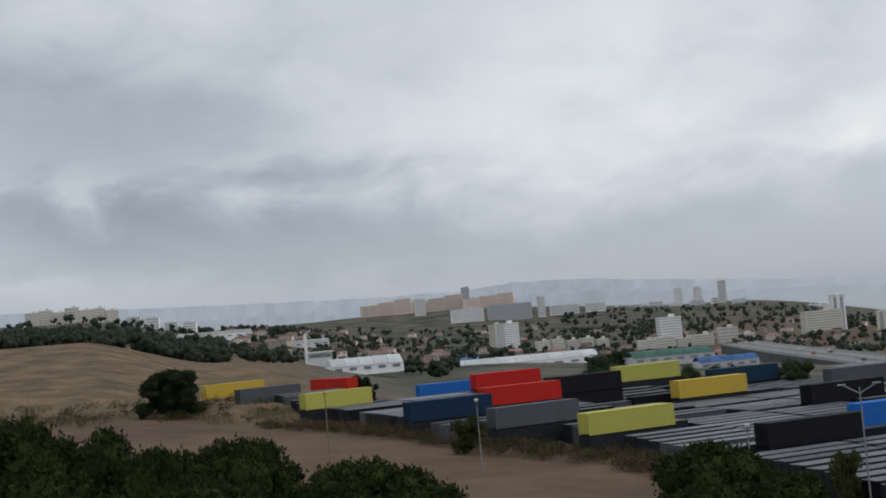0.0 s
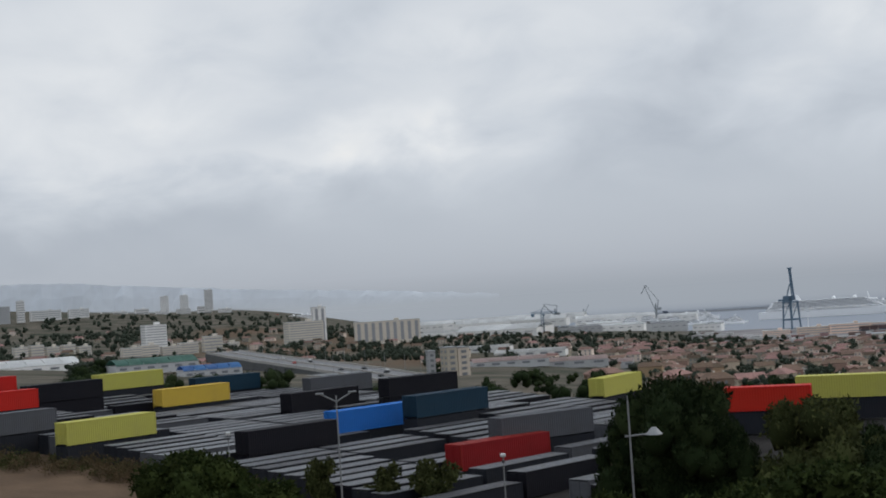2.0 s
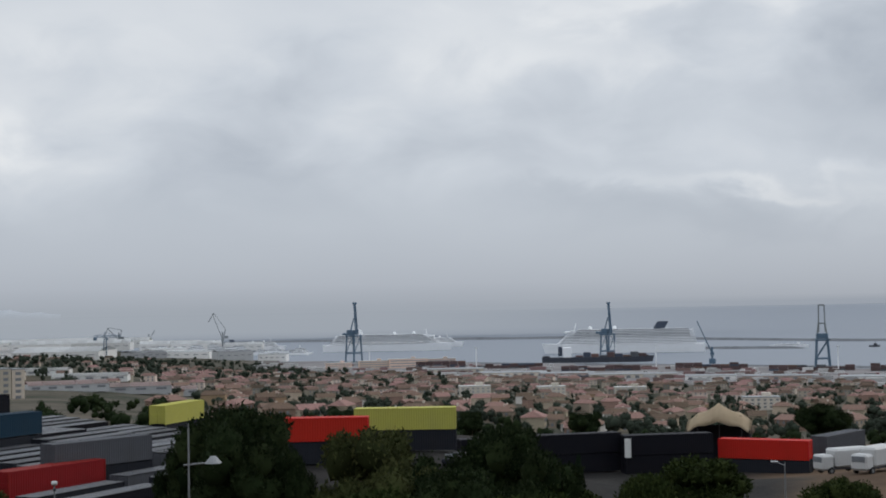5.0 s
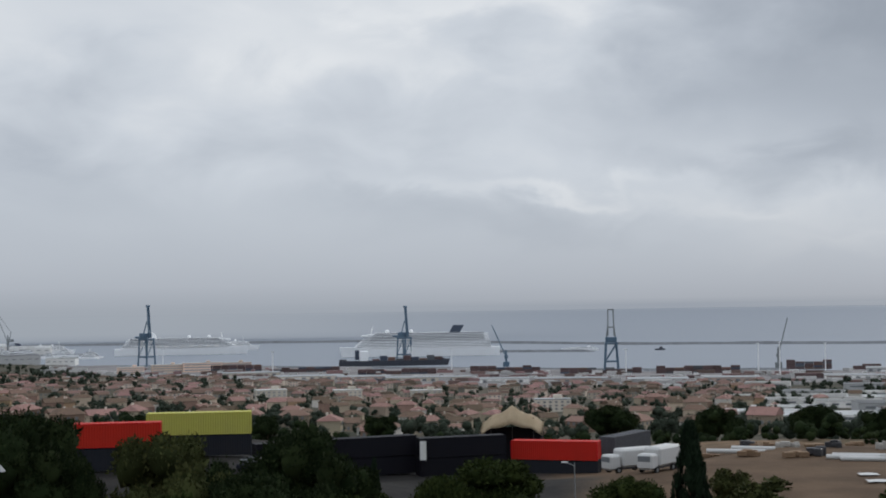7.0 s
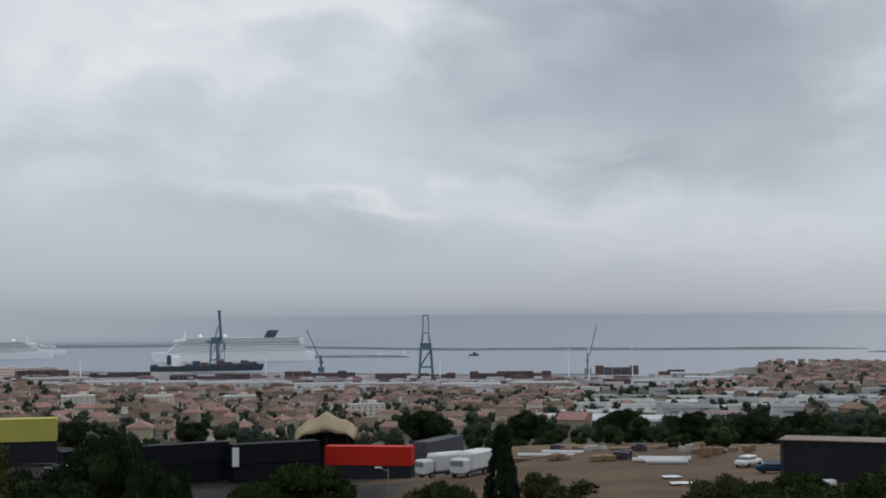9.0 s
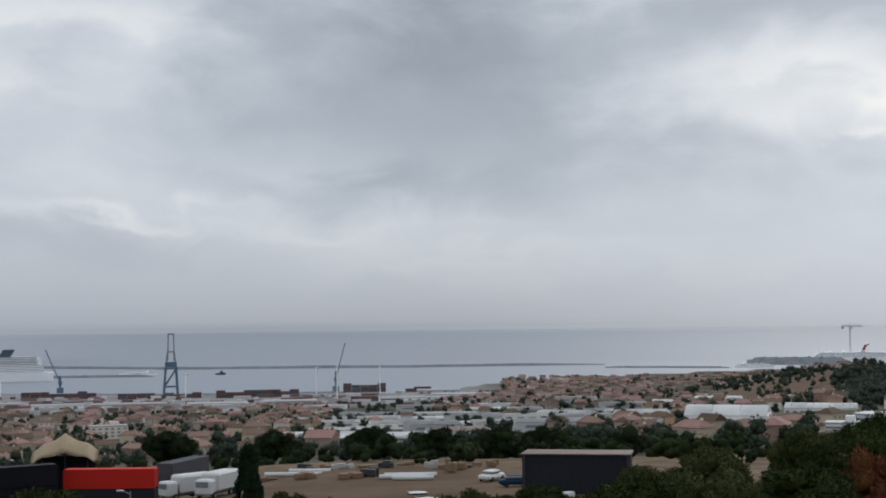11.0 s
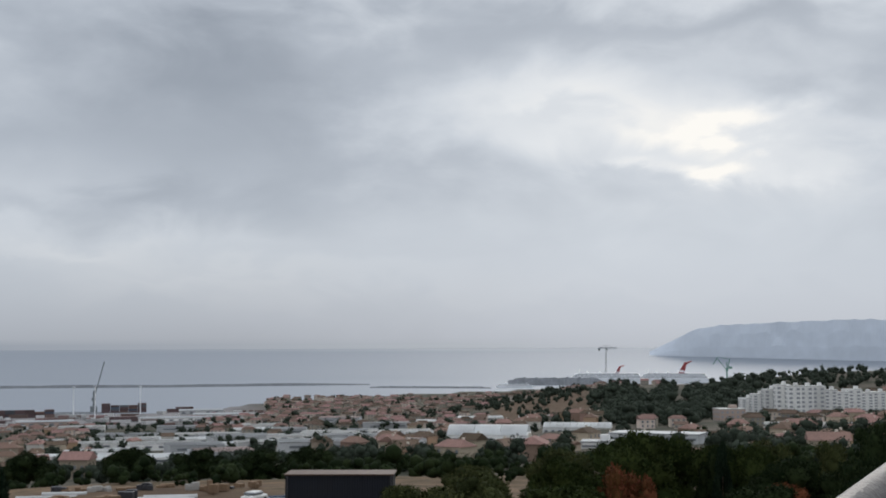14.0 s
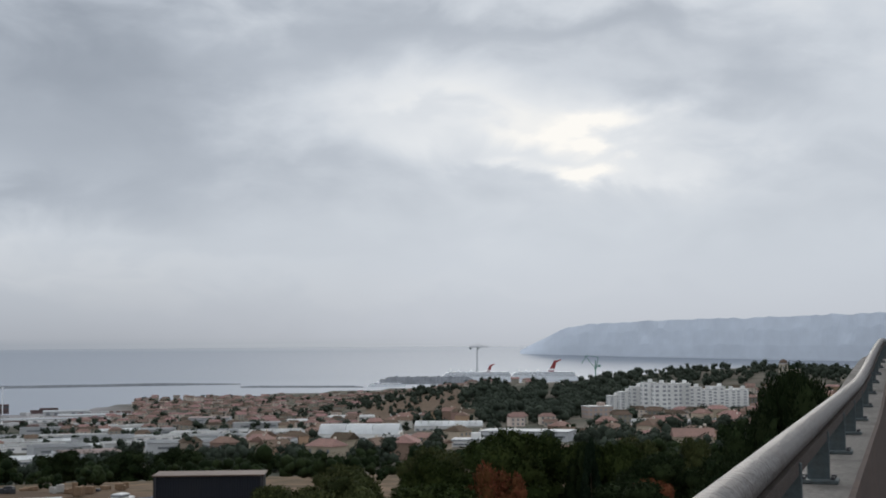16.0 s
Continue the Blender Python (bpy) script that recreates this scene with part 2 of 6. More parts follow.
def land(az, dist):
    az = (az + 60) % 360 - 60
    i = max(k for k in range(len(BEARINGS)) if BEARINGS[k] <= az)
    a0 = BEARINGS[i]
    a1 = BEARINGS[i + 1] if i + 1 < len(BEARINGS) else 300.0
    h0 = SECTORS[a0]
    h1 = SECTORS[BEARINGS[i + 1]] if i + 1 < len(BEARINGS) else SECTORS[-60]
    u = smoothstep(0, 1, (az - a0) / (a1 - a0)) if a1 > a0 else 0.0
    z0, z1 = np.interp(dist, RINGS, h0), np.interp(dist, RINGS, h1)
    z = float(z0 * (1 - u) + z1 * u)
    x, y = dist * math.sin(radians(az)), dist * math.cos(radians(az))
    if dist > 300:
        z += (noise.noise((x / 190, y / 190, 0.3)) * 3.0) * smoothstep(300, 700, dist) * smoothstep(4, 16, z)
    elif dist > 15:
        z += noise.noise((x / 14, y / 14, 2.0)) * 0.35
    if dist < 330:
        top = w = 0.0
        for px, py, pz, reach in PADS:
            d = ((x - px) ** 2 + (y - py) ** 2) / (reach * reach)
            if d < 6:
                k = math.exp(-1.5 * d)
                top += k * pz
                w += k
        f = 1 - math.exp(-6 * w)
        if w > 0:
            z = z * (1 - f) + top / w * f
    return z


def land_xy(x, y):
    return land(math.degrees(math.atan2(x, y)), math.hypot(x, y))


# ---- container places: paint, x, y, height of the floor, turn, tiers below
STACK = []


def place(paint, x, y, top, turn, below=1):
    STACK.append((paint, x, y, top - 2.6, turn, below))
    PADS.append((x, y, top - 2.6 - 2.6 * below, 17))


place("red", 10.4, 230.8, 87.9, 24)
place("red", 10.6, 194.6, 87.2, 24)
place("blue", 0.8, 249.5, 86.2, 20)
place("navy", 0.2, 183.4, 86.7, 25)
place("grey", 10.9, 172.9, 85.6, 26)
place("black", 21.0, 206.9, 87.3, 24)
place("lime", 33.8, 228.6, 87.2, 24)
place("teal", 49.3, 225.7, 85.5, 16)
place("yellow", 39.5, 204.2, 85.3, 24)
place("black", 33.1, 205.3, 83.4, 20)
place("lime", 21.3, 162.7, 84.7, 26)
place("black", 37.9, 143.6, 83.4, 22)
place("black", 52.8, 181.5, 84.5, 24)
place("yellow", -39.8, 256.9, 89.3, 36, 0)
place("grey", -32.1, 247.5, 88.3, 34, 0)
place("lime", -17.8, 222.1, 87.5, 32)
place("red", -21.0, 259.1, 88.4, -50, 1)
place("teal", 60.1, 152.7, 84.8, 23)
place("black", 65.8, 177.2, 85.6, 18)
place("blue", 51.4, 155.9, 83.6, 22)
place("grey", 65.1, 213.1, 84.6, 18)
place("dark_red", 55.4, 127.0, 81.5, 18)
place("grey", 62.0, 130.4, 83.3, 12)
place("lime", 93.4, 171.1, 83.5, 35)
place("red", 85.6, 125.8, 84.2, -40)
place("lime", 101.2, 129.2, 84.2, -42)
place("red", 150.8, 114.0, 77.6, -66)
place("black", 139.6, 121.6, 78.7, -30)
place("black", 130.6, 129.8, 78.9, -26)
PADS += [(164.6, 111.8, 72.4, 12), (150, 75, 76.0, 40), (148, 48, 77.5, 16), (-60, 190, 85.0, 30), (-20, 180, 83.0, 22)]

COAST = ((20, 5200), (25, 4200), (27.5, 3000), (30, 2850), (35, 2560), (42, 2320), (50, 2130), (58, 2010), (66, 2060), (71, 2480), (77, 2800), (82, 3050), (95, 3300), (120, 3600))


def ground_zone(x, y, az, d):
    """How much of the surface is bare earth, town ground, tarmac."""
    n = noise.noise((x / 22, y / 22, 1.0)) + 0.5 * noise.noise((x / 7, y / 7, 4.0))
    town_w = smoothstep(290, 420, d + 30 * n) * (1 - smoothstep(-4, -8, az) * smoothstep(1000, 800, d)) if az < 0 else smoothstep(290, 400, d + 30 * n)
    if az < -4 and d < 900:
        town_w *= smoothstep(-9, -4, az)
    earth = 0.0
    if 40 < az < 75:
        earth = smoothstep(52, 56, az + 2 * n) * smoothstep(70.5, 68, az + 2 * n) * smoothstep(118, 132, d + 9 * n) * smoothstep(236, 222, d + 9 * n)
    elif az < 14:
        lo, hi = 128 - 1.5 * az, 196 - 3.2 * az
        earth = smoothstep(lo - 10, lo + 8, d + 9 * n) * smoothstep(hi + 8, hi - 8, d + 9 * n) * smoothstep(13, 8, az + n)
    yard = 0.0
    if d < 330:
        near = 178 - 2.6 * az
        yard = smoothstep(-6, -3, az) * smoothstep(44, 40, az) * smoothstep(near - 4, near + 6, d) * (1 - earth)
        if 40 < az < 58:
            yard = max(yard, smoothstep(40, 43, az) * smoothstep(57, 55, az) * smoothstep(96, 112, d) * (1 - earth))
    if 78.2 < az < 83.2 and 1290 < d < 1760:         # the bare reddish bank below the western wood
        earth = smoothstep(78.2, 78.8, az + 0.2 * n) * smoothstep(83.2, 82.4, az) * smoothstep(1290, 1340, d) * smoothstep(1760, 1700, d)
        town_w *= 1 - earth
    if 8 < az < 24 and 900 < d < 2600:               # scorched open slopes above the road
        k = smoothstep(0.0, 0.5, noise.noise((x / 160, y / 160, 9.0)) + 0.25) * smoothstep(8, 11, az) * smoothstep(24, 21, az)
        earth = max(earth, k)
        town_w *= 1 - k
    return earth, town_w, yard


def apron(az, d):
    """How far a spot lies on the flat paving of the port."""
    return smoothstep(0, 60, d - quay_back(az)) * smoothstep(31, 34, az) * smoothstep(70, 67, az)


def quay_back(az):
    return float(np.interp(az, (31, 36, 42, 50, 58, 64, 70), (2250, 1980, 1720, 1540, 1520, 1560, 1750)))


def ground_material():
    m = bpy.data.materials.new("hillside")
    m.use_nodes = True
    nt = m.node_tree
    N, L = nt.nodes.new, nt.links.new
    b = nt.nodes["Principled BSDF"]
    b.inputs["Roughness"].default_value, b.inputs["Specular IOR Level"].default_value = 0.95, 0.08
    tc = N("ShaderNodeTexCoord").outputs["Object"]

    def grain(scale, detail, lo, hi, c0, c1):
        n = N("ShaderNodeTexNoise")
        n.inputs["Scale"].default_value, n.inputs["Detail"].default_value, n.inputs["Roughness"].default_value = scale, detail, 0.62
        L(tc, n.inputs["Vector"])
        r = N("ShaderNodeValToRGB")
        e = r.color_ramp.elements
        e[0].position, e[1].position = lo, hi
        e[0].color, e[1].color = (*c0, 1), (*c1, 1)
        L(n.outputs[0], r.inputs[0])
        return r.outputs[0]

    def blend(a, c, fac):
        x = N("ShaderNodeMix")
        x.data_type = "RGBA"
        L(a, x.inputs["A"])
        L(c, x.inputs["B"])
        L(fac, x.inputs["Factor"])
        return x.outputs["Result"]

    att = N("ShaderNodeAttribute")
    att.attribute_name = "zone"
    sep = N("ShaderNodeSeparateColor")
    L(att.outputs["Color"], sep.inputs[0])
    grass = grain(0.12, 12, 0.36, 0.66, (0.064, 0.050, 0.029), (0.172, 0.113, 0.072))
    earth = grain(0.10, 12, 0.3, 0.7, (0.062, 0.041, 0.027), (0.128, 0.086, 0.056))
    town = grain(0.02, 12, 0.38, 0.64, (0.030, 0.036, 0.024), (0.115, 0.097, 0.077))
    yard = grain(0.25, 10, 0.3, 0.7, (0.012, 0.012, 0.012), (0.032, 0.030, 0.028))
    c = blend(grass, earth, sep.outputs[0])
    c = blend(c, town, sep.outputs[1])
    c = blend(c, yard, sep.outputs[2])
    c = blend(c, grain(0.012, 12, 0.3, 0.7, (0.12, 0.115, 0.118), (0.27, 0.255, 0.255)), att.outputs["Alpha"])
    L(c, b.inputs["Base Color"])
    n = N("ShaderNodeTexNoise")
    n.inputs["Scale"].default_value, n.inputs["Detail"].default_value = 1.5, 8
    L(tc, n.inputs["Vector"])
    bp = N("ShaderNodeBump")
    bp.inputs["Strength"].default_value, bp.inputs["Distance"].default_value = 0.5, 0.2
    L(n.outputs[0], bp.inputs["Height"])
    L(bp.outputs[0], b.inputs["Normal"])
    return m


def build_ground():
    azs = [a * 0.4 for a in range(-68, 288)] + list(range(120, 330, 9))
    ds = [0.01] + [12 + 3.0 * i for i in range(0, 100)]
    while ds[-1] < 4990:
        ds.append(min(4990, ds[-1] * 1.045))
    verts, faces, zones = [], [], []
    for d in ds:
        for a in azs:
            z = land(a, d)
            cut = np.interp(a, [c[0] for c in COAST], [c[1] for c in COAST])
            if 20 < a < 130:
                shore = d - cut - 40 * noise.noise((a / 1.3, 0, 0))
                z = max(z, 2.2) if shore < 0 else -9.0
            x, y = d * math.sin(radians(a)), d * math.cos(radians(a))
            verts.append((x, y, z))
            a2 = a if a < 180 else a - 360
            zones.append((*ground_zone(x, y, a2, d), apron(a2, d)))
    n = len(azs)
    for i in range(len(ds) - 1):
        for j in range(n):
            k = (j + 1) % n
            faces.append((i * n + j, i * n + k, (i + 1) * n + k, (i + 1) * n + j))
    me = bpy.data.meshes.new("ground")
    me.from_pydata(verts, [], faces)
    me.materials.append(ground_material())
    att = me.color_attributes.new("zone", "FLOAT_COLOR", "POINT")
    att.data.foreach_set("color", np.array(zones, np.float32).ravel())
    me.polygons.foreach_set("use_smooth", [True] * len(faces))
    me.flip_normals()
    tagged(new("ground", me), "dry grassy hillside with bare earth falling to a coastal town", "ground", kind="structure")


build_ground()


def sea_level(d):
    """Height of the water at a distance: flat, then gathered up towards the horizon."""
    true = d if d <= 3400 else 3400 + (d - 3400) / (1 - 0.965 * (d - 3400) / 1600)
    return EYE - EYE * d / true


def build_sea():
    m = bpy.data.materials.new("sea_water")
    m.use_nodes = True
    nt = m.node_tree
    b = nt.nodes["Principled BSDF"]
    b.inputs["Base Color"].default_value = (0.20, 0.225, 0.262, 1)
    b.inputs["Roughness"].default_value = 0.62
    b.inputs["Specular IOR Level"].default_value = 0.3
    tc = nt.nodes.new("ShaderNodeTexCoord")
    w = nt.nodes.new("ShaderNodeTexNoise")
    w.inputs["Scale"].default_value, w.inputs["Detail"].default_value = 0.05, 6
    nt.links.new(tc.outputs["Object"], w.inputs["Vector"])
    bp = nt.nodes.new("ShaderNodeBump")
    bp.inputs["Strength"].default_value, bp.inputs["Distance"].default_value = 0.6, 1.5
    nt.links.new(w.outputs[0], bp.inputs["Height"])
    nt.links.new(bp.outputs[0], b.inputs["Normal"])
    # the far water, out to the horizon, is drawn together into the last stretch
    rings = [1500, 2200, 2800, 3400] + [3400 + 100 * i for i in range(1, 17)] 
    verts, faces = [], []
    n = 61
    for d in rings:
        for i in range(n):
            verts.append(tuple(polar(15 + i * 2.0, min(d, 4994), sea_level(d))))
    for r in range(len(rings) - 1):
        for i in range(n - 1):
            faces.append((r * n + i, (r + 1) * n + i, (r + 1) * n + i + 1, r * n + i + 1))
    me = bpy.data.meshes.new("sea")
    me.from_pydata(verts, [], faces)
    me.flip_normals()
    me.materials.append(m)
    me.polygons.foreach_set("use_smooth", [True] * len(faces))
    tagged(new("sea", me), "calm grey sea under an overcast sky", "sea", kind="structure")


build_sea()

# ================= shipping containers =================
CL, CW, CH = 12.19, 2.44, 2.59


def corrugated(length, height, pitch=0.28, depth=0.024):
    """A ribbed steel wall in the xz plane, its outside towards -y, with returns."""
    bm = fresh()
    n = int(length / pitch)
    xs = []
    for i in range(n):
        x0 = -length / 2 + i * length / n
        p = length / n
        xs += [(x0, 0), (x0 + 0.3 * p, 0), (x0 + 0.5 * p, depth), (x0 + 0.8 * p, depth)]
    xs.append((length / 2, 0))
    lo = [bm.verts.new((x, y, 0)) for x, y in xs]
    hi = [bm.verts.new((x, y, height)) for x, y in xs]
    for i in range(len(xs) - 1):
        bm.faces.new((lo[i], lo[i + 1], hi[i + 1], hi[i]))
    return bm


def container_meshes():
    d = {}
    d["side_panel"] = finish("side_panel", corrugated(CL - 0.3, CH - 0.28), PAINT["grey"])
    d["end_panel"] = finish("end_panel", corrugated(CW - 0.3, CH - 0.28), PAINT["grey"])
    # one folded sheet: ribs across the box, closed below
    bm = fresh()
    n, half, wide = 22, CL / 2 - 0.05, CW / 2 - 0.05
    line = [(-half, -0.025), (-half, 0.025)]
    for i in range(n):
        m = -CL / 2 + (i + 0.5) * CL / n
        line += [(m - 0.14, 0.025), (m - 0.11, 0.05), (m + 0.11, 0.05), (m + 0.14, 0.025)]
    line += [(half, 0.025), (half, -0.025)]
    near = [bm.verts.new((x, -wide, z)) for x, z in line]
    far = [bm.verts.new((x, wide, z)) for x, z in line]
    for i in range(len(line)):
        j = (i + 1) % len(line)
        bm.faces.new((near[i], near[j], far[j], far[i]))
    bm.faces.new(near[::-1])
    bm.faces.new(far)
    bmesh.ops.recalc_face_normals(bm, faces=bm.faces)
    d["roof"] = finish("roof", bm, ROOF_STEEL)
    d["corner_post"] = finish("corner_post", box(fresh(), 0, 0, CH / 2, 0.16, 0.16, CH, bevel=0.012), PAINT["grey"])
    d["side_rail"] = finish("side_rail", box(fresh(), 0, 0, 0, CL - 0.33, 0.12, 0.14, bevel=0.01), PAINT["grey"])
    d["end_rail"] = finish("end_rail", box(fresh(), 0, 0, 0, 0.12, CW - 0.33, 0.14, bevel=0.01), PAINT["grey"])
    bm = fresh()
    box(bm, 0, 0, 0, 0.06, 1.02, CH - 0.3, bevel=0.01)
    for z in (-0.8, 0, 0.8):
        box(bm, 0.04, 0, z, 0.03, 0.9, 0.5)
    d["door"] = finish("door", bm, PAINT["grey"])
    d["locking_bar"] = finish("locking_bar", bar(fresh(), (0, 0, -1.1), (0, 0, 1.1), 0.025), GALV)
    bm = fresh()
    box(bm, 0, 0, 0.08, CL - 0.34, CW - 0.2, 0.1)
    d["floor"] = finish("floor", bm, STEEL_DARK)
    return d


BOXES = container_meshes()
PAINTED = {"red": "bright red", "dark_red": "dark red", "lime": "pale lime-yellow", "yellow": "warm yellow", "blue": "bright blue", "navy": "navy blue", "black": "black",
           "grey": "mid-grey", "teal": "dark teal", "slate": "dark slate-grey", "white": "off-white"}


def container(paint, x, y, z, turn, label, group, plain_roof=True, simple=False):
    th = thing("shipping_container", pose(x, y, z, 0, 0, turn), label, "shipping container", group)
    p = PAINT[paint]
    shared("side_panel", BOXES["side_panel"], th, pose(0, -CW / 2 + 0.02, 0.14), p)
    shared("side_panel", BOXES["side_panel"], th, pose(0, CW / 2 - 0.02, 0.14, 0, 0, 180), p)
    shared("end_panel", BOXES["end_panel"], th, pose(CL / 2 - 0.04, 0, 0.14, 0, 0, 90), p)
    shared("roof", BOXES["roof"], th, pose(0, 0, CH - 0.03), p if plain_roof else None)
    for s in (-1, 1):
        d = shared("door", BOXES["door"], th, pose(-CL / 2 + 0.06, s * 0.53, CH / 2, 0, 0, 180), p)
        if not simple:
            for k in (-0.22, 0.25):
                shared("locking_bar", BOXES["locking_bar"], d, pose(0.08, k, 0), p)
    for sx in (-1, 1):
        for sy in (-1, 1):
            shared("corner_post", BOXES["corner_post"], th, pose(sx * (CL / 2 - 0.08), sy * (CW / 2 - 0.08), 0), p)
    if not simple:
        for sy in (-1, 1):
            for zz in (0.08, CH - 0.08):
                shared("side_rail", BOXES["side_rail"], th, pose(0, sy * (CW / 2 - 0.065), zz), p)
        for sx in (-1, 1):
            shared("end_rail", BOXES["end_rail"], th, pose(sx * (CL / 2 - 0.065), 0, CH - 0.09), p)
    return th


taken = []
for paint, x, y, z, turn, below in STACK:
    container(paint, x, y, z, turn, PAINTED[paint] + " ribbed steel shipping container" + (" stacked on another" if below else " standing on the yard"), "containers of the storage yard")
    taken.append((x, y))
    for k in range(below):
        low = "black" if paint == "black" else "slate"
        container(low, x, y, z - 2.6 * (k + 1), turn, "dark shipping container carrying another in the storage yard", "containers of the storage yard", simple=True)


def storage_rows():
    """Ground-level rows, side by side along one heading."""
    rng = random.Random(5)
    ux, uy = math.cos(radians(23)), math.sin(radians(23))
    vx, vy = -uy, ux
    for i in range(-6, 12):
        for j in range(-28, 46):
            if j % 9 in (7, 8) and i % 2 == 0 or j % 14 == 11:
                continue
            x = 40 + ux * 12.7 * i + vx * 2.52 * j
            y = 160 + uy * 12.7 * i + vy * 2.52 * j
            az, d = math.degrees(math.atan2(x, y)), math.hypot(x, y)
            near = np.interp(az, (-6, 3, 8, 15, 24, 31), (222, 168, 152, 133, 119, 122))
            far = np.interp(az, (-6, 0, 8, 15, 24, 31), (250, 240, 236, 232, 205, 180))
            if not (-6 < az < 31 and near < d < far):
                continue
            if any(math.hypot((x - a) * ux + (y - b) * uy, 4.2 * ((x - a) * vx + (y - b) * vy)) < 11.5 for a, b in taken):
                continue
            z = min(land_xy(x + ux * s, y + uy * s) for s in (-5, 0, 5)) + 0.02
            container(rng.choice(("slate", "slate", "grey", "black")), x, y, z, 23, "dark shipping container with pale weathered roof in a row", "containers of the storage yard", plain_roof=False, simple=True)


storage_rows()

# ================= plants =================
def leafy(seed, blobs, leaf, count, spread=0.55, flat=1.0):
    """Many small leaf tufts on the shells of several overlapping balls; blobs: x, y, z, r."""
    rng = np.random.RandomState(seed)
    c = np.array(blobs, float)
    area = c[:, 3] ** 2
    pick = rng.choice(len(c), count, p=area / area.sum())
    v = rng.normal(size=(count, 3))
    v /= np.linalg.norm(v, axis=1)[:, None]
    v[:, 2] = np.where(v[:, 2] < -0.35, -v[:, 2], v[:, 2])
    rad = c[pick, 3] * (1 - spread * rng.rand(count) ** 2.2) * (1 + 0.10 * rng.randn(count))
    p = c[pick, :3] + v * rad[:, None] * np.array((1, 1, flat))
    a = rng.normal(size=(count, 3)) * 0.7 + v * 0.6 + np.array((0, 0, 0.5))
    a /= np.linalg.norm(a, axis=1)[:, None]
    b = np.cross(a, rng.normal(size=(count, 3)))
    b /= np.linalg.norm(b, axis=1)[:, None] + 1e-9
    s = leaf * (0.6 + 0.8 * rng.rand(count))[:, None]
    quad = np.stack([p - b * s * 0.42, p + a * s * 0.55 - b * s * 0.12, p + a * s * 1.25, p + b * s * 0.45 + a * s * 0.3], 1).reshape(-1, 3)
    return quad


def ball(level):
    bm = fresh()
    bmesh.ops.create_icosphere(bm, subdivisions=level, radius=1.0)
    bm.verts.ensure_lookup_table()
    co = np.array([v.co for v in bm.verts])
    tri = np.array([[v.index for v in f.verts] for f in bm.faces])
    bm.free()
    return co, tri


BALL = {1: ball(1), 2: ball(2)}


def cores(seed, blobs, shrink, level=2, flat=1.0):
    """The dense, lumpy inside of a crown: verts and triangles."""
    rng = np.random.RandomState(seed + 900)
    co, tri = BALL[level]
    vs, ts = [], []
    for i, (x, y, z, r) in enumerate(blobs):
        k = r * shrink * (1 + 0.16 * rng.randn(len(co)))[:, None]
        vs.append(co * k * np.array((1, 1, flat)) + np.array((x, y, z)))
        ts.append(tri + i * len(co))
    return np.concatenate(vs), np.concatenate(ts)


def crown_mesh(name, quads, pieces, mat):
    """Leaf quads and core triangles in one mesh; pieces: (verts, triangles) lists."""
    nq = len(quads) // 4
    verts, loops, base = [quads], [np.arange(nq * 4)], nq * 4
    nt = 0
    for v, t in pieces:
        verts.append(v)
        loops.append(t.ravel() + base)
        base += len(v)
        nt += len(t)
    verts, loops = np.concatenate(verts), np.concatenate(loops)
    me = bpy.data.meshes.new(name)
    me.vertices.add(len(verts))
    me.vertices.foreach_set("co", verts.astype(np.float32).ravel())
    me.loops.add(len(loops))
    me.loops.foreach_set("vertex_index", loops.astype(np.int32))
    me.polygons.add(nq + nt)
    me.polygons.foreach_set("loop_start", np.concatenate([np.arange(nq) * 4, nq * 4 + np.arange(nt) * 3]).astype(np.int32))
    me.update(calc_edges=True)
    me.materials.append(mat)
    return me


def mesh_of(name, quads, mat):
    me = bpy.data.meshes.new(name)
    n = len(quads) // 4
    me.from_pydata(quads.tolist(), [], np.arange(n * 4).reshape(-1, 4).tolist())
    me.materials.append(mat)
    return me


def trunk_mesh(name, height, radius, seed, limbs=7, crown=0.45):
    rng = random.Random(seed)
    bm = fresh()
    p = Vector((0, 0, -0.6))
    k = 5
    for i in range(k):
        q = p + Vector((rng.uniform(-0.1, 0.1), rng.uniform(-0.1, 0.1), (height * 0.85 + 0.6) / k))
        bar(bm, p, q, radius * (1 - 0.16 * i), 7, radius * (1 - 0.16 * (i + 1)))
        p = q
    for i in range(limbs):
        a = i * 2.4 + rng.random()
        z = height * (crown + 0.4 * i / limbs)
        e = Vector((math.cos(a), math.sin(a), 0.5)) * height * rng.uniform(0.18, 0.3)
        bar(bm, (0, 0, z), Vector((0, 0, z)) + e, radius * 0.42, 5, radius * 0.12)
    return finish(name, bm, BARK)


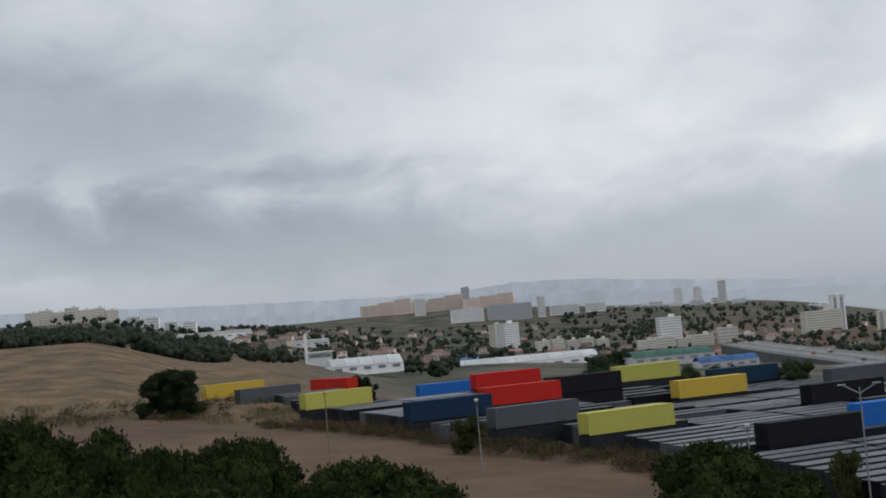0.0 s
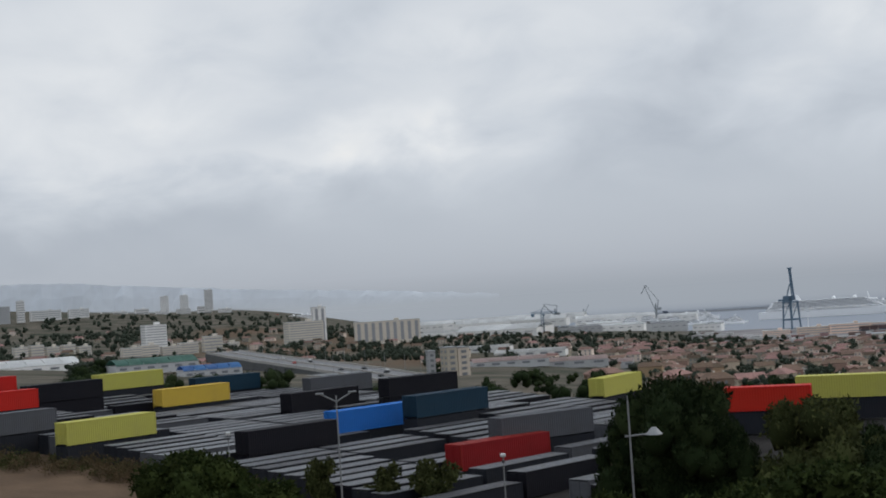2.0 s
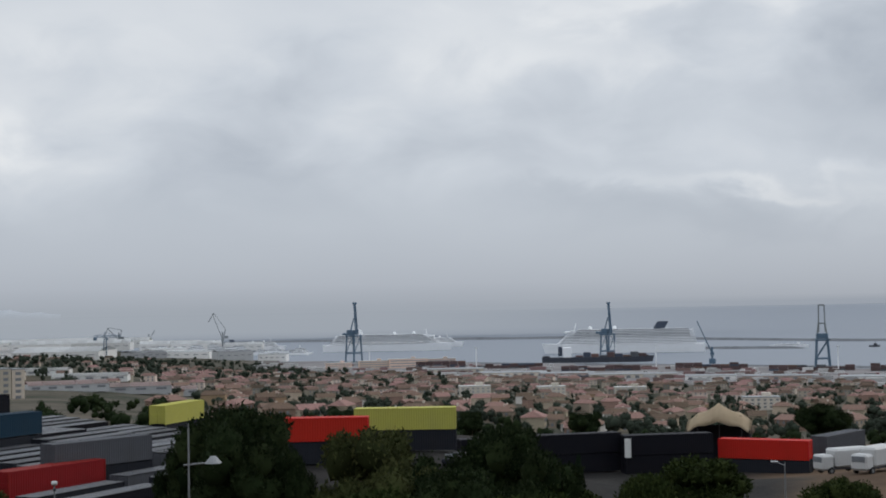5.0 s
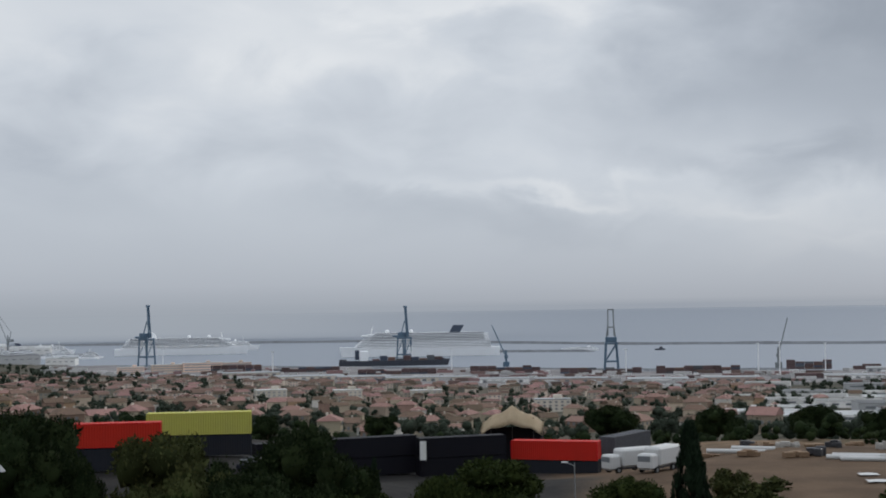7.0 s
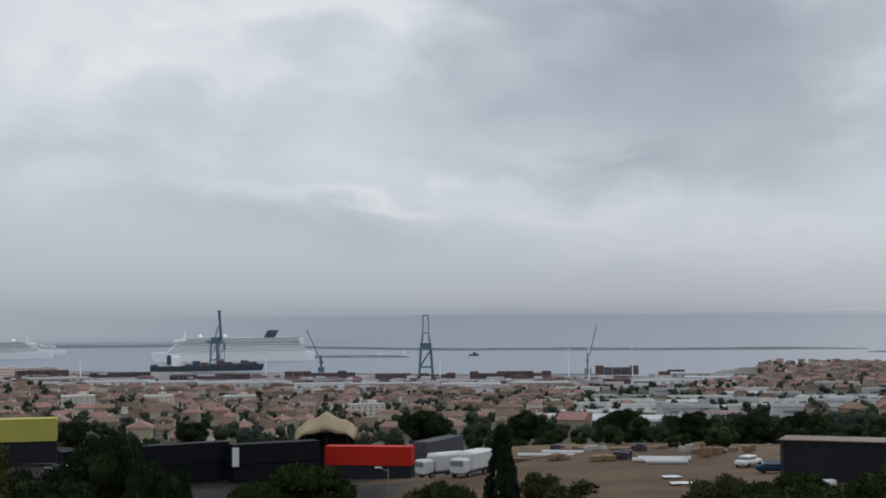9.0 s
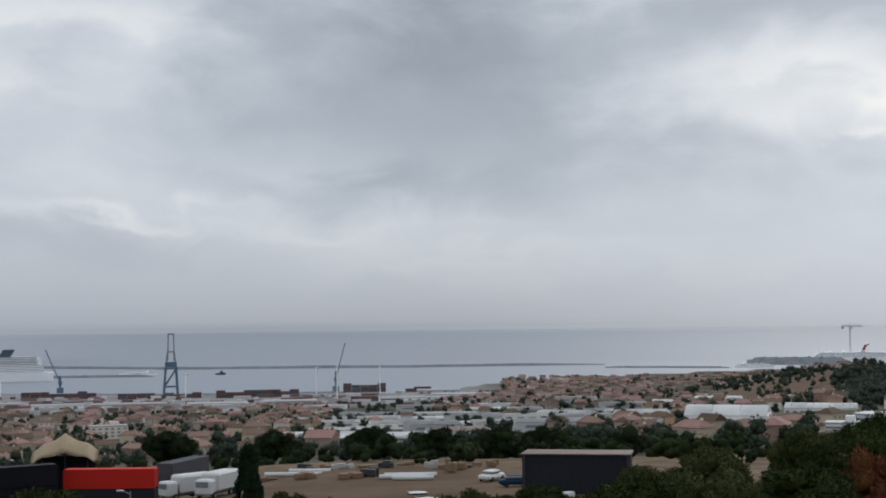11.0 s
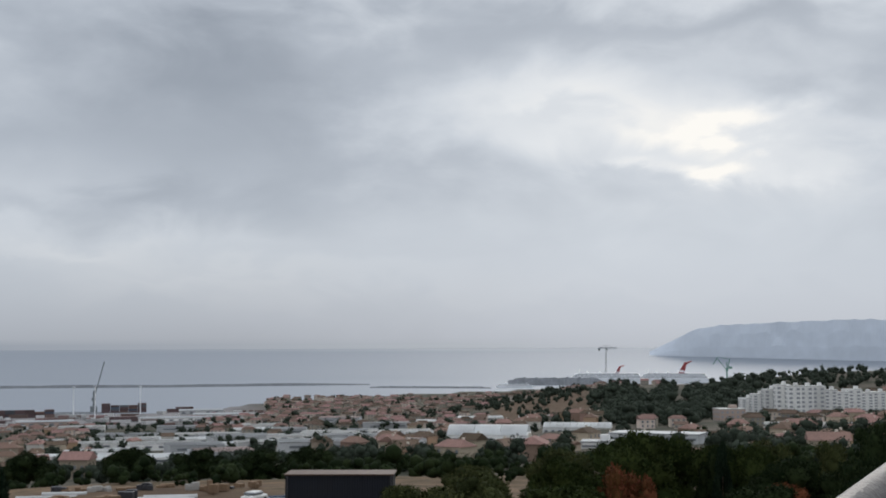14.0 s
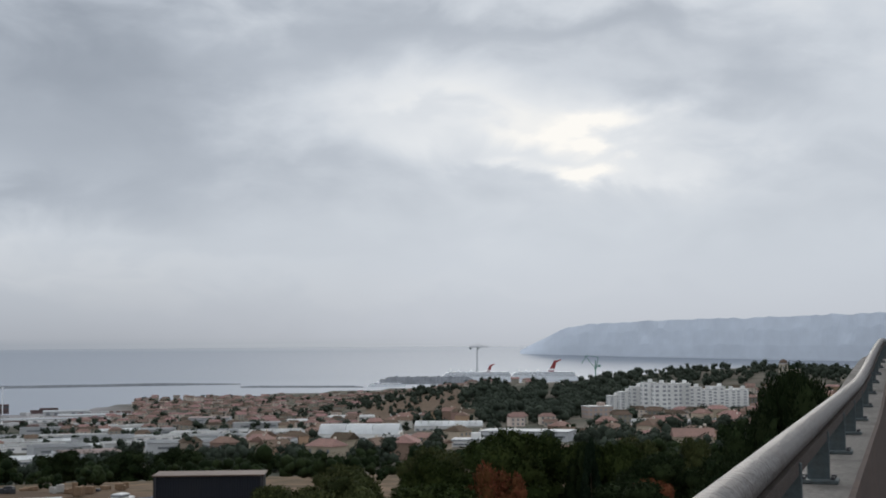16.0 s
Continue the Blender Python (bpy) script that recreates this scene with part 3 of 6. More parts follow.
def crown_blobs(seed, kind):
    """Unit-sized crowns: height 1, half-width 0.5."""
    r = random.Random(seed)
    out = []
    if kind in ("pine", "dark", "olive", "rust"):
        for i in range(34):
            a, q = r.random() * 6.28, math.sqrt(r.random())
            z = r.uniform(0.22, 0.90)
            w = math.sqrt(max(0.0, 1 - ((z - 0.45) / 0.50) ** 2)) * 0.46
            out.append((math.cos(a) * q * w, math.sin(a) * q * w, z - 0.03, r.uniform(0.07, 0.15)))
        out += [(0, 0, 0.55, 0.27), (0, 0, 0.38, 0.3)]
    elif kind == "round":
        for i in range(20):
            a, q = r.random() * 6.28, math.sqrt(r.random())
            z = r.uniform(0.50, 0.86)
            w = math.sqrt(max(0.0, 1 - ((z - 0.6) / 0.38) ** 2)) * 0.42
            out.append((math.cos(a) * q * w, math.sin(a) * q * w, z, r.uniform(0.08, 0.15)))
        out += [(0, 0, 0.64, 0.3)]
    elif kind == "cypress":
        for i in range(90):
            z = 0.03 + 0.93 * i / 89
            w = 0.80 * min(1.0, (1 - z) * 1.25) ** 0.9 * min(1.0, z * 5 + 0.4)
            a = r.random() * 6.28
            out.append((math.cos(a) * w * 0.5, math.sin(a) * w * 0.5, z, max(0.03, 0.055 + 0.02 * r.random())))
    else:
        for i in range(14):
            a, q = r.random() * 6.28, math.sqrt(r.random())
            out.append((math.cos(a) * q * 0.34, math.sin(a) * q * 0.34, r.uniform(0.12, 0.75), r.uniform(0.1, 0.22)))
    return out


PROTO = {}


def prototype(kind, v):
    key = (kind, v)
    if key not in PROTO:
        mat = LEAF[{"shrub": "olive", "round": "dark"}.get(kind, kind)]
        count = {"pine": 30000, "dark": 26000, "olive": 20000, "rust": 9000, "round": 9000, "cypress": 14000, "shrub": 3000}[kind]
        leaf = {"pine": 0.023, "dark": 0.022, "olive": 0.023, "rust": 0.03, "round": 0.03, "cypress": 0.03, "shrub": 0.06}[kind]
        seed = v * 17 + len(kind)
        blobs = crown_blobs(seed, kind)
        q = leafy(seed, blobs, leaf, count)
        PROTO[key] = (crown_mesh("crown", q, [cores(seed, blobs, 0.84 if kind != "shrub" else 0.6)], mat), trunk_mesh("trunk", 0.8 if kind != "shrub" else 0.4, 0.022, seed))
    return PROTO[key]


WORDS = {"pine": ("pine_tree", "bushy dark green pine tree on the slope", "tree"), "dark": ("evergreen_tree", "dense dark evergreen tree beside the yard", "tree"),
         "olive": ("broadleaf_tree", "olive-green broadleaf tree with loose crown", "tree"), "rust": ("autumn_tree", "rust-brown tree with withered foliage", "tree"),
         "round": ("umbrella_pine", "round-crowned dark umbrella pine above the town", "tree"), "cypress": ("cypress_tree", "slim pointed dark cypress tree", "tree"),
         "shrub": ("shrub", "low grey-green shrub at the yard edge", "shrub")}
serial = [0]


def plant(kind, az, dist, top, radius, height):
    serial[0] += 1
    v = serial[0] % 3
    crown, trunk = prototype(kind, v)
    rise = (top - EYE) / dist
    for _ in range(14):            # stand where the slope carries a tree of this height
        if EYE + rise * dist - land(az, dist) <= 1.25 * height:
            break
        dist, radius = dist * 1.04, radius * 1.04
    top = EYE + rise * dist
    g = land(az, dist)
    height = max(height, top - g) if top - g < height * 1.8 else height
    base = min(top - height, g)
    p = polar(az, dist, base)
    radius *= {"pine": 1.45, "dark": 1.2, "olive": 1.2}.get(kind, 1.05) * (1.5 if kind == "cypress" else 1.0)
    name, label, cat = WORDS[kind]
    spin = (serial[0] * 67) % 360
    th = thing(name, pose(*p, 0, 0, spin), label, cat, "trees of the hillside" if cat == "tree" else "shrubs by the yard")
    h = top - base
    low = max(0.5, h)
    s = Matrix.Diagonal((radius * 2, radius * 2, low, 1))
    wide = min(radius * 2, low)
    shared("crown", crown, th, s)
    shared("trunk", trunk, th, Matrix.Diagonal((wide, wide, low, 1)))
    return th


plant("pine", -17.67, 62, 93.6, 2.5, 9.0)
plant("pine", -14.51, 60, 93.2, 2.5, 9.0)
plant("pine", -11.78, 58, 92.2, 2.1, 8.0)
plant("pine", -8.79, 64, 91.7, 2.5, 8.5)
plant("pine", -16.88, 48, 93.1, 2.6, 7.0)
plant("pine", -10.98, 46, 91.8, 2.5, 6.5)
plant("pine", -4.21, 58, 90.7, 3.0, 8.0)
plant("pine", -0.92, 60, 90.1, 2.8, 8.0)
plant("pine", -2.42, 46, 90.7, 2.9, 6.0)
plant("pine", 10.73, 75, 88.6, 3.0, 8.0)
plant("pine", 12.78, 62, 88.6, 3.0, 7.5)
plant("pine", 10.22, 52, 89.3, 2.2, 6.0)
plant("dark", -11.32, 235, 93.1, 5.1, 9.0)
plant("dark", -3.43, 260, 88.8, 2.7, 7.0)
plant("shrub", 0.80, 120, 88.3, 1.5, 4.0)
plant("shrub", 16.02, 112, 83.9, 1.4, 4.5)
plant("shrub", 18.47, 110, 83.5, 1.8, 4.5)
plant("shrub", 20.80, 110, 83.3, 2.1, 4.5)
plant("dark", 30.96, 92, 89.7, 4.4, 12.0)
plant("dark", 28.87, 96, 87.3, 2.4, 9.0)
plant("dark", 32.67, 90, 87.3, 2.4, 9.5)
plant("olive", 36.74, 88, 88.5, 3.9, 11.0)
plant("dark", 38.80, 92, 86.3, 3.3, 9.0)
plant("dark", 42.57, 100, 87.5, 4.0, 11.0)
plant("dark", 40.40, 84, 86.2, 3.5, 8.0)
plant("dark", 42.93, 80, 86.4, 2.8, 8.0)
plant("pine", 36.37, 58, 88.3, 3.6, 8.0)
plant("pine", 41.48, 54, 88.3, 3.4, 7.5)
plant("pine", 45.37, 60, 87.9, 3.2, 8.0)
plant("pine", 48.28, 66, 87.9, 2.1, 9.0)
plant("pine", 33.71, 46, 89.1, 2.4, 6.0)
plant("pine", 27.07, 55, 88.1, 2.5, 6.5)
plant("pine", 50.21, 66, 88.7, 2.6, 8.0)
plant("pine", 55.85, 58, 88.7, 1.8, 6.5)
plant("pine", 44.75, 60, 88.5, 1.9, 6.0)
plant("cypress", 58.44, 118, 85.8, 1.8, 13.0)
plant("cypress", 45.28, 128, 81.9, 0.7, 6.0)
plant("shrub", 60.68, 90, 85.1, 2.8, 4.0)
plant("shrub", 60.01, 120, 82.0, 1.8, 3.0)
plant("olive", 67.35, 80, 86.5, 2.2, 6.0)
plant("pine", 71.18, 74, 86.8, 2.6, 7.0)
plant("pine", 73.37, 82, 86.4, 2.4, 8.0)
plant("round", 45.61, 330, 70.5, 5.0, 9.0)
plant("round", 40.78, 330, 70.4, 3.4, 7.0)
plant("round", 35.71, 330, 72.0, 4.1, 7.0)
plant("round", 40.76, 340, 70.4, 3.5, 7.0)
plant("round", 55.33, 300, 74.7, 5.9, 10.0)
plant("round", 59.61, 310, 73.3, 5.5, 10.0)
plant("round", 55.11, 320, 72.5, 6.7, 10.0)
plant("round", 59.32, 310, 72.7, 5.2, 10.0)
plant("round", 63.49, 310, 73.8, 5.8, 11.0)
plant("round", 66.38, 310, 73.4, 5.7, 11.0)
plant("round", 68.72, 300, 73.9, 7.4, 12.0)
plant("round", 71.08, 310, 73.3, 6.1, 11.0)
plant("round", 74.16, 320, 71.4, 4.0, 10.0)
plant("round", 76.40, 300, 72.3, 3.8, 9.0)
plant("round", 67.89, 330, 69.6, 5.5, 9.0)
plant("round", 63.44, 310, 73.3, 5.2, 11.0)
plant("olive", 81.07, 160, 84.0, 4.0, 11.0)
plant("olive", 82.45, 150, 84.2, 3.4, 11.0)
plant("pine", 84.74, 120, 88.3, 4.2, 12.0)
plant("rust", 84.03, 100, 87.6, 2.9, 9.0)
plant("pine", 81.05, 95, 86.4, 4.0, 7.0)
plant("olive", 75.45, 120, 83.9, 4.0, 6.0)
plant("olive", 77.57, 150, 82.9, 3.8, 7.0)
plant("pine", 87.83, 130, 86.7, 2.7, 10.0)
plant("pine", 89.14, 120, 87.2, 2.5, 11.0)
plant("pine", 81.26, 130, 85.8, 3.0, 9.0)
plant("olive", 89.75, 150, 85.7, 3.8, 11.0)
plant("dark", 87.88, 120, 87.3, 1.8, 10.0)
plant("cypress", 87.99, 118, 87.4, 1.0, 10.0)
plant("dark", 91.13, 110, 87.3, 3.4, 8.0)
plant("olive", 92.29, 150, 85.7, 2.8, 10.0)
plant("dark", 89.26, 90, 87.4, 4.1, 6.0)
plant("olive", 77.95, 110, 85.8, 4.1, 7.0)
plant("dark", 96.20, 70, 94.6, 2.3, 12.0)
plant("dark", 94.81, 68, 92.4, 2.5, 9.5)
plant("dark", 93.70, 66, 90.8, 2.4, 8.0)
plant("dark", 97.10, 70, 93.5, 2.3, 10.0)
plant("dark", 95.67, 62, 91.2, 2.6, 7.0)
plant("pine", 70.53, 100, 84.4, 2.5, 5.0)
plant("rust", 90.41, 84, 87.7, 2.1, 4.5)
plant("pine", 71.35, 72, 86.9, 3.0, 6.0)
plant("pine", 74.55, 76, 87.6, 3.6, 7.0)
plant("olive", 77.67, 80, 87.5, 3.8, 8.0)
plant("pine", 67.80, 70, 87.4, 2.5, 6.0)
plant("pine", 71.6, 72, 87.0, 3.0, 5.0)

# ================= town and port materials =================
TERRA = material("terracotta_tiles", (0.185, 0.122, 0.094), 0.9, 0, 0.25, 0.4, 10, objectvar=0.55, second=(0.12, 0.085, 0.072), spec=0.1)
RENDER = {k: material("render_" + k, c, 0.9, 0, 0.08, 0.2, 12, second=tuple(v * 0.8 for v in c), objectvar=0.15, spec=0.1) for k, c in (
    ("cream", (0.60, 0.55, 0.47)), ("white", (0.74, 0.73, 0.71)), ("pink", (0.46, 0.36, 0.31)), ("grey", (0.45, 0.455, 0.46)), ("tan", (0.50, 0.44, 0.36)), ("orange", (0.74, 0.56, 0.45)))}
# grey base includes reflected sky and haze, painted into the glass colour
GLASS_DARK = material("window_glass", (0.17, 0.18, 0.195), 0.3, 0, 0.2, 0.6, spec=0.5)
ROOFING = {k: material("roofing_" + k, c, 0.6, 0, 0.1, 0.12, 16, second=tuple(v * 0.75 for v in c), spec=0.2, objectvar=0.12) for k, c in (
    ("white", (0.68, 0.69, 0.69)), ("grey", (0.30, 0.31, 0.32)), ("pale", (0.48, 0.48, 0.47)), ("pink", (0.38, 0.29, 0.27)), ("green", (0.09, 0.20, 0.16)), ("blue", (0.07, 0.19, 0.42)), ("brown", (0.115, 0.075, 0.058)))}
HOUSE_WALL = {k: material("house_wall_" + k, c, 0.9, 0, 0.1, 0.2, 12, second=tuple(v * 0.8 for v in c), objectvar=0.25, spec=0.05) for k, c in (
    ("cream", (0.44, 0.37, 0.28)), ("pink", (0.28, 0.19, 0.15)), ("white", (0.55, 0.53, 0.49)), ("tan", (0.30, 0.245, 0.19)), ("orange", (0.40, 0.275, 0.18)))}
# panes past 1000 m are paler: distance haze is put into their colour
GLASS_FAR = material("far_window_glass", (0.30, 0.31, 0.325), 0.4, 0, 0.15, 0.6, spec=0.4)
CRANE_BLUE = material("crane_paint", (0.085, 0.14, 0.20), 0.5, 0.1, 0.15, 0.3, spec=0.3)
CRANE_GREY = material("crane_grey", (0.20, 0.22, 0.23), 0.6, 0.1, 0.15, 0.3)
CRANE_GREEN = material("crane_green", (0.10, 0.22, 0.18), 0.6, 0.1, 0.15, 0.3)
SHIP_WHITE = material("ship_white", (0.82, 0.83, 0.84), 0.5, 0, 0.04, 0.05, spec=0.3)
# the shade inside ships' balconies, painted as a dark grey band colour
BALCONY = material("shaded_balconies", (0.20, 0.21, 0.225), 0.4, 0, 0.35, 0.12, 18, spec=0.4)
SHIP_DARK = material("ship_dark_hull", (0.055, 0.06, 0.075), 0.6, 0, 0.2, 0.05)
SHIP_RED = material("ship_red", (0.26, 0.035, 0.035), 0.5, 0, 0.1, 0.1)
SHIP_NAVY = material("ship_navy", (0.045, 0.06, 0.09), 0.5, 0, 0.1, 0.1)
CARRIAGE = material("carriageway_tarmac", (0.15, 0.15, 0.155), 0.8, 0, 0.15, 0.08, 14)
STONE_WALL = material("retaining_wall_stone", (0.075, 0.078, 0.08), 0.9, 0, 0.3, 0.1, 12)
STONE = material("breakwater_stone", (0.19, 0.20, 0.215), 0.95, 0, 0.3, 0.04, 10)
BOXSTACK = [material("stack_" + n, c, 0.7, 0, 0.15, 0.2, objectvar=0.2, spec=0.1) for n, c in (("maroon", (0.105, 0.072, 0.072)), ("slate", (0.095, 0.10, 0.11)), ("brown", (0.135, 0.085, 0.07)), ("blue", (0.075, 0.09, 0.12)))]
CANVAS = material("tent_canvas", (0.56, 0.45, 0.31), 0.9, 0, 0.06, 0.4, second=(0.42, 0.32, 0.2))
TARP = material("white_tarpaulin", (0.48, 0.48, 0.475), 0.6, 0, 0.05, 0.5)
RUBBER = material("tyre_rubber", (0.02, 0.02, 0.02), 0.9)
WOOD = material("weathered_boards", (0.20, 0.13, 0.08), 0.85, 0, 0.3, 1.0)


def facing(az, dist, z, turn=0.0):
    """A pose whose -y side looks back at the bridge, turned further by some degrees."""
    p = polar(az, dist, z)
    return pose(p.x, p.y, p.z, 0, 0, -az + turn)


# ================= apartment blocks =================
WINDOW = {}


def window_mesh(w, h, far=False):
    k = (round(w, 2), round(h, 2), far)
    if k not in WINDOW:
        WINDOW[k] = finish("window", box(fresh(), 0, 0, 0, w, 0.35, h), GLASS_FAR if far else GLASS_DARK)
    return WINDOW[k]


def block(az, dist, w, depth, h, turn, wall, label, floors, bays, z=None, bands=False, piers=0, group="apartment blocks of the town", roofhouse=True):
    z = land(az, dist) - 1.5 if z is None else z
    th = thing("apartment_block", facing(az, dist, z, turn), label, "apartment block", group)
    h += 1.5
    part("wall", box(fresh(), 0, 0, h / 2, w, depth, h), wall, th)
    bm = box(fresh(), 0, 0, h + 0.35, w + 0.5, depth + 0.5, 0.7)
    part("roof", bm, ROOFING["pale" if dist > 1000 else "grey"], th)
    if roofhouse:
        part("lift_housing", box(fresh(), w * 0.15, 0, h + 2.0, min(6, w * 0.25), min(5, depth * 0.5), 2.6), wall, th)
    fh = (h - 3.0) / floors
    bands = bands or (dist > 1500 and not piers)
    for side, length in ((0, w), (1, depth)):
        n = bays if side == 0 else max(2, int(bays * depth / w))
        if bands:
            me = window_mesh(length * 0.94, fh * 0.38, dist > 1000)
            for f in range(floors):
                m = pose(0, -depth / 2, 2.6 + fh * (f + 0.5)) if side == 0 else pose(-w / 2, 0, 2.6 + fh * (f + 0.5), 0, 0, 90)
                shared("window_band", me, th, m)
            continue
        if piers and side == 0:
            me = window_mesh(w / piers * 0.45, h - 5, True)
            for i in range(piers):
                shared("window_column", me, th, pose(-w / 2 + (i + 0.5) * w / piers, -depth / 2, h / 2 + 1))
            continue
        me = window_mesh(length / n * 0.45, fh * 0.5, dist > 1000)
        for f in range(floors):
            for i in range(n):
                u = -length / 2 + (i + 0.5) * length / n
                m = pose(u, -depth / 2, 2.6 + fh * (f + 0.5)) if side == 0 else pose(-w / 2, u, 2.6 + fh * (f + 0.5), 0, 0, 90)
                shared("window", me, th, m)
    return th


# the estate on the wooded hill
for i in range(7):
    block(-16.6 + i * 0.52, 1880 + 25 * (i % 3), 16, 12, 19 + 3 * (i % 2), 12, RENDER["cream"], "cream apartment slab on a wooded hill", 6, 4, bands=True)
for i in range(4):
    block(-12.6 + i * 0.75, 1900 + 30 * i, 18, 12, 13 + 3 * (i % 2), -8, RENDER["white"], "pale apartment building among hill trees", 4, 4, bands=True)
# the large tan estate on the skyline
for i in range(9):
    block(-2.9 + i * 0.72, 3250 + 40 * (i % 2), 41, 14, 24 + 5 * ((i * 7) % 3), 6 - 5 * (i % 3), RENDER["orange"], "long tan apartment slab on the skyline", 9, 8, bands=True)
block(-0.75, 3080, 24, 14, 38, 10, RENDER["white"], "white tower block on the skyline", 12, 4, bands=True)
block(1.2, 3400, 20, 16, 52, 0, RENDER["grey"], "tall grey tower above the skyline estate", 18, 4, bands=True)
for i, (a, w, h) in enumerate(((1.2, 66, 30), (3.0, 90, 32), (4.35, 14, 40), (5.3, 60, 18), (6.6, 40, 16))):
    block(a, 2750 + 30 * i, w, 16, h, 8, RENDER["white" if i != 1 else "grey"], "pale office slab with dark window bands", 8 if h > 20 else 4, 8, z=100 + i, bands=True)
for a in (10.05, 10.85, 11.85):
    block(a, 3500, 20, 14, 40 if a < 11 else 50, 5, RENDER["white"], "slim pale tower on the far skyline", 16, 3, z=104, bands=True)
for i in range(7):
    block(7.4 + i * 0.85, 3450 + 40 * (i % 3), 34, 16, 12 + 4 * (i % 3), 5 * (i % 3), RENDER["white"], "low pale building on the far skyline", 3, 6, z=98 - i, bands=True)
# the nearer estates
block(2.85, 1642, 21, 17, 35, 35, RENDER["white"], "white-beige tower block above the sheds", 12, 5, z=59)
block(2.35, 1670, 12, 14, 34, 35, RENDER["cream"], "beige tower block beside a taller one", 12, 3, z=59)
for i in range(5):
    block(4.25 + i * 0.62, 1560 + 12 * i, 14, 13, 18 + (i % 2) * 2, 14, RENDER["cream"], "cream apartment building in a stepped row", 6, 4, z=52 - i)
block(9.55, 1620, 26, 16, 44, 20, RENDER["white"], "pale tower block rising behind lower wings", 14, 6, z=41)
for i, (a, h) in enumerate(((8.6, 20), (9.3, 22), (10.2, 19), (10.9, 22), (11.9, 28), (12.6, 19))):
    block(a, 1570 + 15 * i, 22, 13, h, 12, RENDER["cream"], "cream apartment wing with rows of windows", 7, 6, z=41 - i * 0.5)
block(15.7, 1750, 50, 15, 33, 28, RENDER["cream"], "cream slab block seen at an angle", 10, 12, z=43)
block(16.35, 1860, 17, 15, 50, 15, RENDER["white"], "slim white tower behind a slab block", 18, 3, z=43, piers=2)
block(19.2, 1750, 84, 14, 27, 8, RENDER["cream"], "long pale slab with dark vertical window bays", 9, 16, z=43, piers=9)
block(21.72, 748, 6, 9, 20.5, 26, RENDER["tan"], "tan concrete block with narrow windows", 6, 1, z=46.5, roofhouse=False)
block(22.2, 752, 7, 9, 20, 26, RENDER["tan"], "pale tan block near the yard", 6, 1, z=46.5, roofhouse=False)
block(20.95, 760, 4, 8, 16, 10, RENDER["grey"], "thin grey-green annex beside a block", 5, 1, z=49, roofhouse=False)
# the stepped white flats on the hillside to the west
for i in range(12):
    block(89.0 + i * 0.47, 1240 + 10 * abs(i - 4), 12.5, 13, (12, 15, 21, 24, 24.5, 23, 24, 19, 18, 19, 17, 16)[i] + 1.2 * (i % 2), 10, RENDER["white"], "stepped white apartment block on the western hillside", 6, 2, z=33)
block(88.3, 1050, 20, 16, 15, 20, RENDER["pink"], "pinkish apartment house below the white flats", 4, 5, z=31)
block(85.4, 640, 42, 18, 10, -14, RENDER["grey"], "grey office block with long windows", 3, 8, z=43.5, bands=True, roofhouse=False)
block(83.0, 620, 16, 14, 8, -4, RENDER["white"], "white office annex with window bands", 3, 6, z=43, bands=True)
for i, (a, d, w, h) in enumerate(((41.0, 1150, 26, 9), (44.2, 1180, 24, 10), (52.8, 1000, 26, 9), (47.5, 1320, 30, 8), (38.2, 2150, 60, 14), (36.8, 2150, 50, 12), (39.6, 2160, 46, 13), (35.3, 2140, 40, 10))):
    block(a, d, w, 12, h, 8, RENDER["orange" if d > 2000 else "cream"], "low ochre apartment house in the town", 3, 6, bands=d > 2000)


# ================= sheds and halls =================
def shed(az, dist, w, depth, h, turn, roof, label, bays=6, z=None, arch=0.12):
    z = land(az, dist) - 1.0 if z is None else z
    th = thing("warehouse", facing(az, dist, z, turn), label, "warehouse", "sheds of the town")
    part("wall", box(fresh(), 0, 0, (h + 1) / 2, w, depth, h + 1), RENDER["white" if roof in ("white", "pale") else "grey"], th)
    rise = depth * arch
    for i in range(bays):
        bm = fresh()
        x0, x1 = -w / 2 + i * w / bays + 0.15, -w / 2 + (i + 1) * w / bays - 0.15
        rows = []
        for k in range(7):
            u = k / 6
            rows.append([bm.verts.new((x, -depth / 2 - 0.4 + u * (depth + 0.8), h + 1.1 + rise * math.sin(math.pi * u))) for x in (x0, x1)])
        for a, b in zip(rows, rows[1:]):
            bm.faces.new((a[0], a[1], b[1], b[0]))
        bmesh.ops.solidify(bm, geom=bm.faces[:], thickness=0.25)
        part("roof_bay", bm, ROOFING[roof], th)
    me = window_mesh(w / bays * 0.5, 1.4)
    for i in range(bays):
        shared("window", me, th, pose(-w / 2 + (i + 0.5) * w / bays, -depth / 2, h * 0.6 + 1))
    return th


shed(3.25, 940, 104, 34, 6, 12, "white", "long white hall with a bayed roof", 9, z=62)
shed(1.0, 1010, 26, 16, 6, 12, "blue", "small shed with a blue roof", 4, z=64)
shed(9.4, 880, 52, 30, 5, 14, "green", "shed with a green translucent roof", 6, z=61)
shed(11.7, 800, 34, 22, 5, 12, "blue", "shed with a blue sheet roof", 5, z=58)
shed(16.9, 690, 56, 16, 5, 26, "grey", "long grey shed above the yard", 8, z=54)
shed(-3.3, 640, 34, 18, 3.5, 10, "white", "low white depot with a rounded roof", 5, z=78, arch=0.2)
shed(-9.4, 1480, 78, 26, 7, 6, "pale", "pale glasshouse-like shed on the slope", 8)
shed(-5.8, 1300, 50, 18, 5, 4, "pale", "pale terrace sheds on the slope", 6)
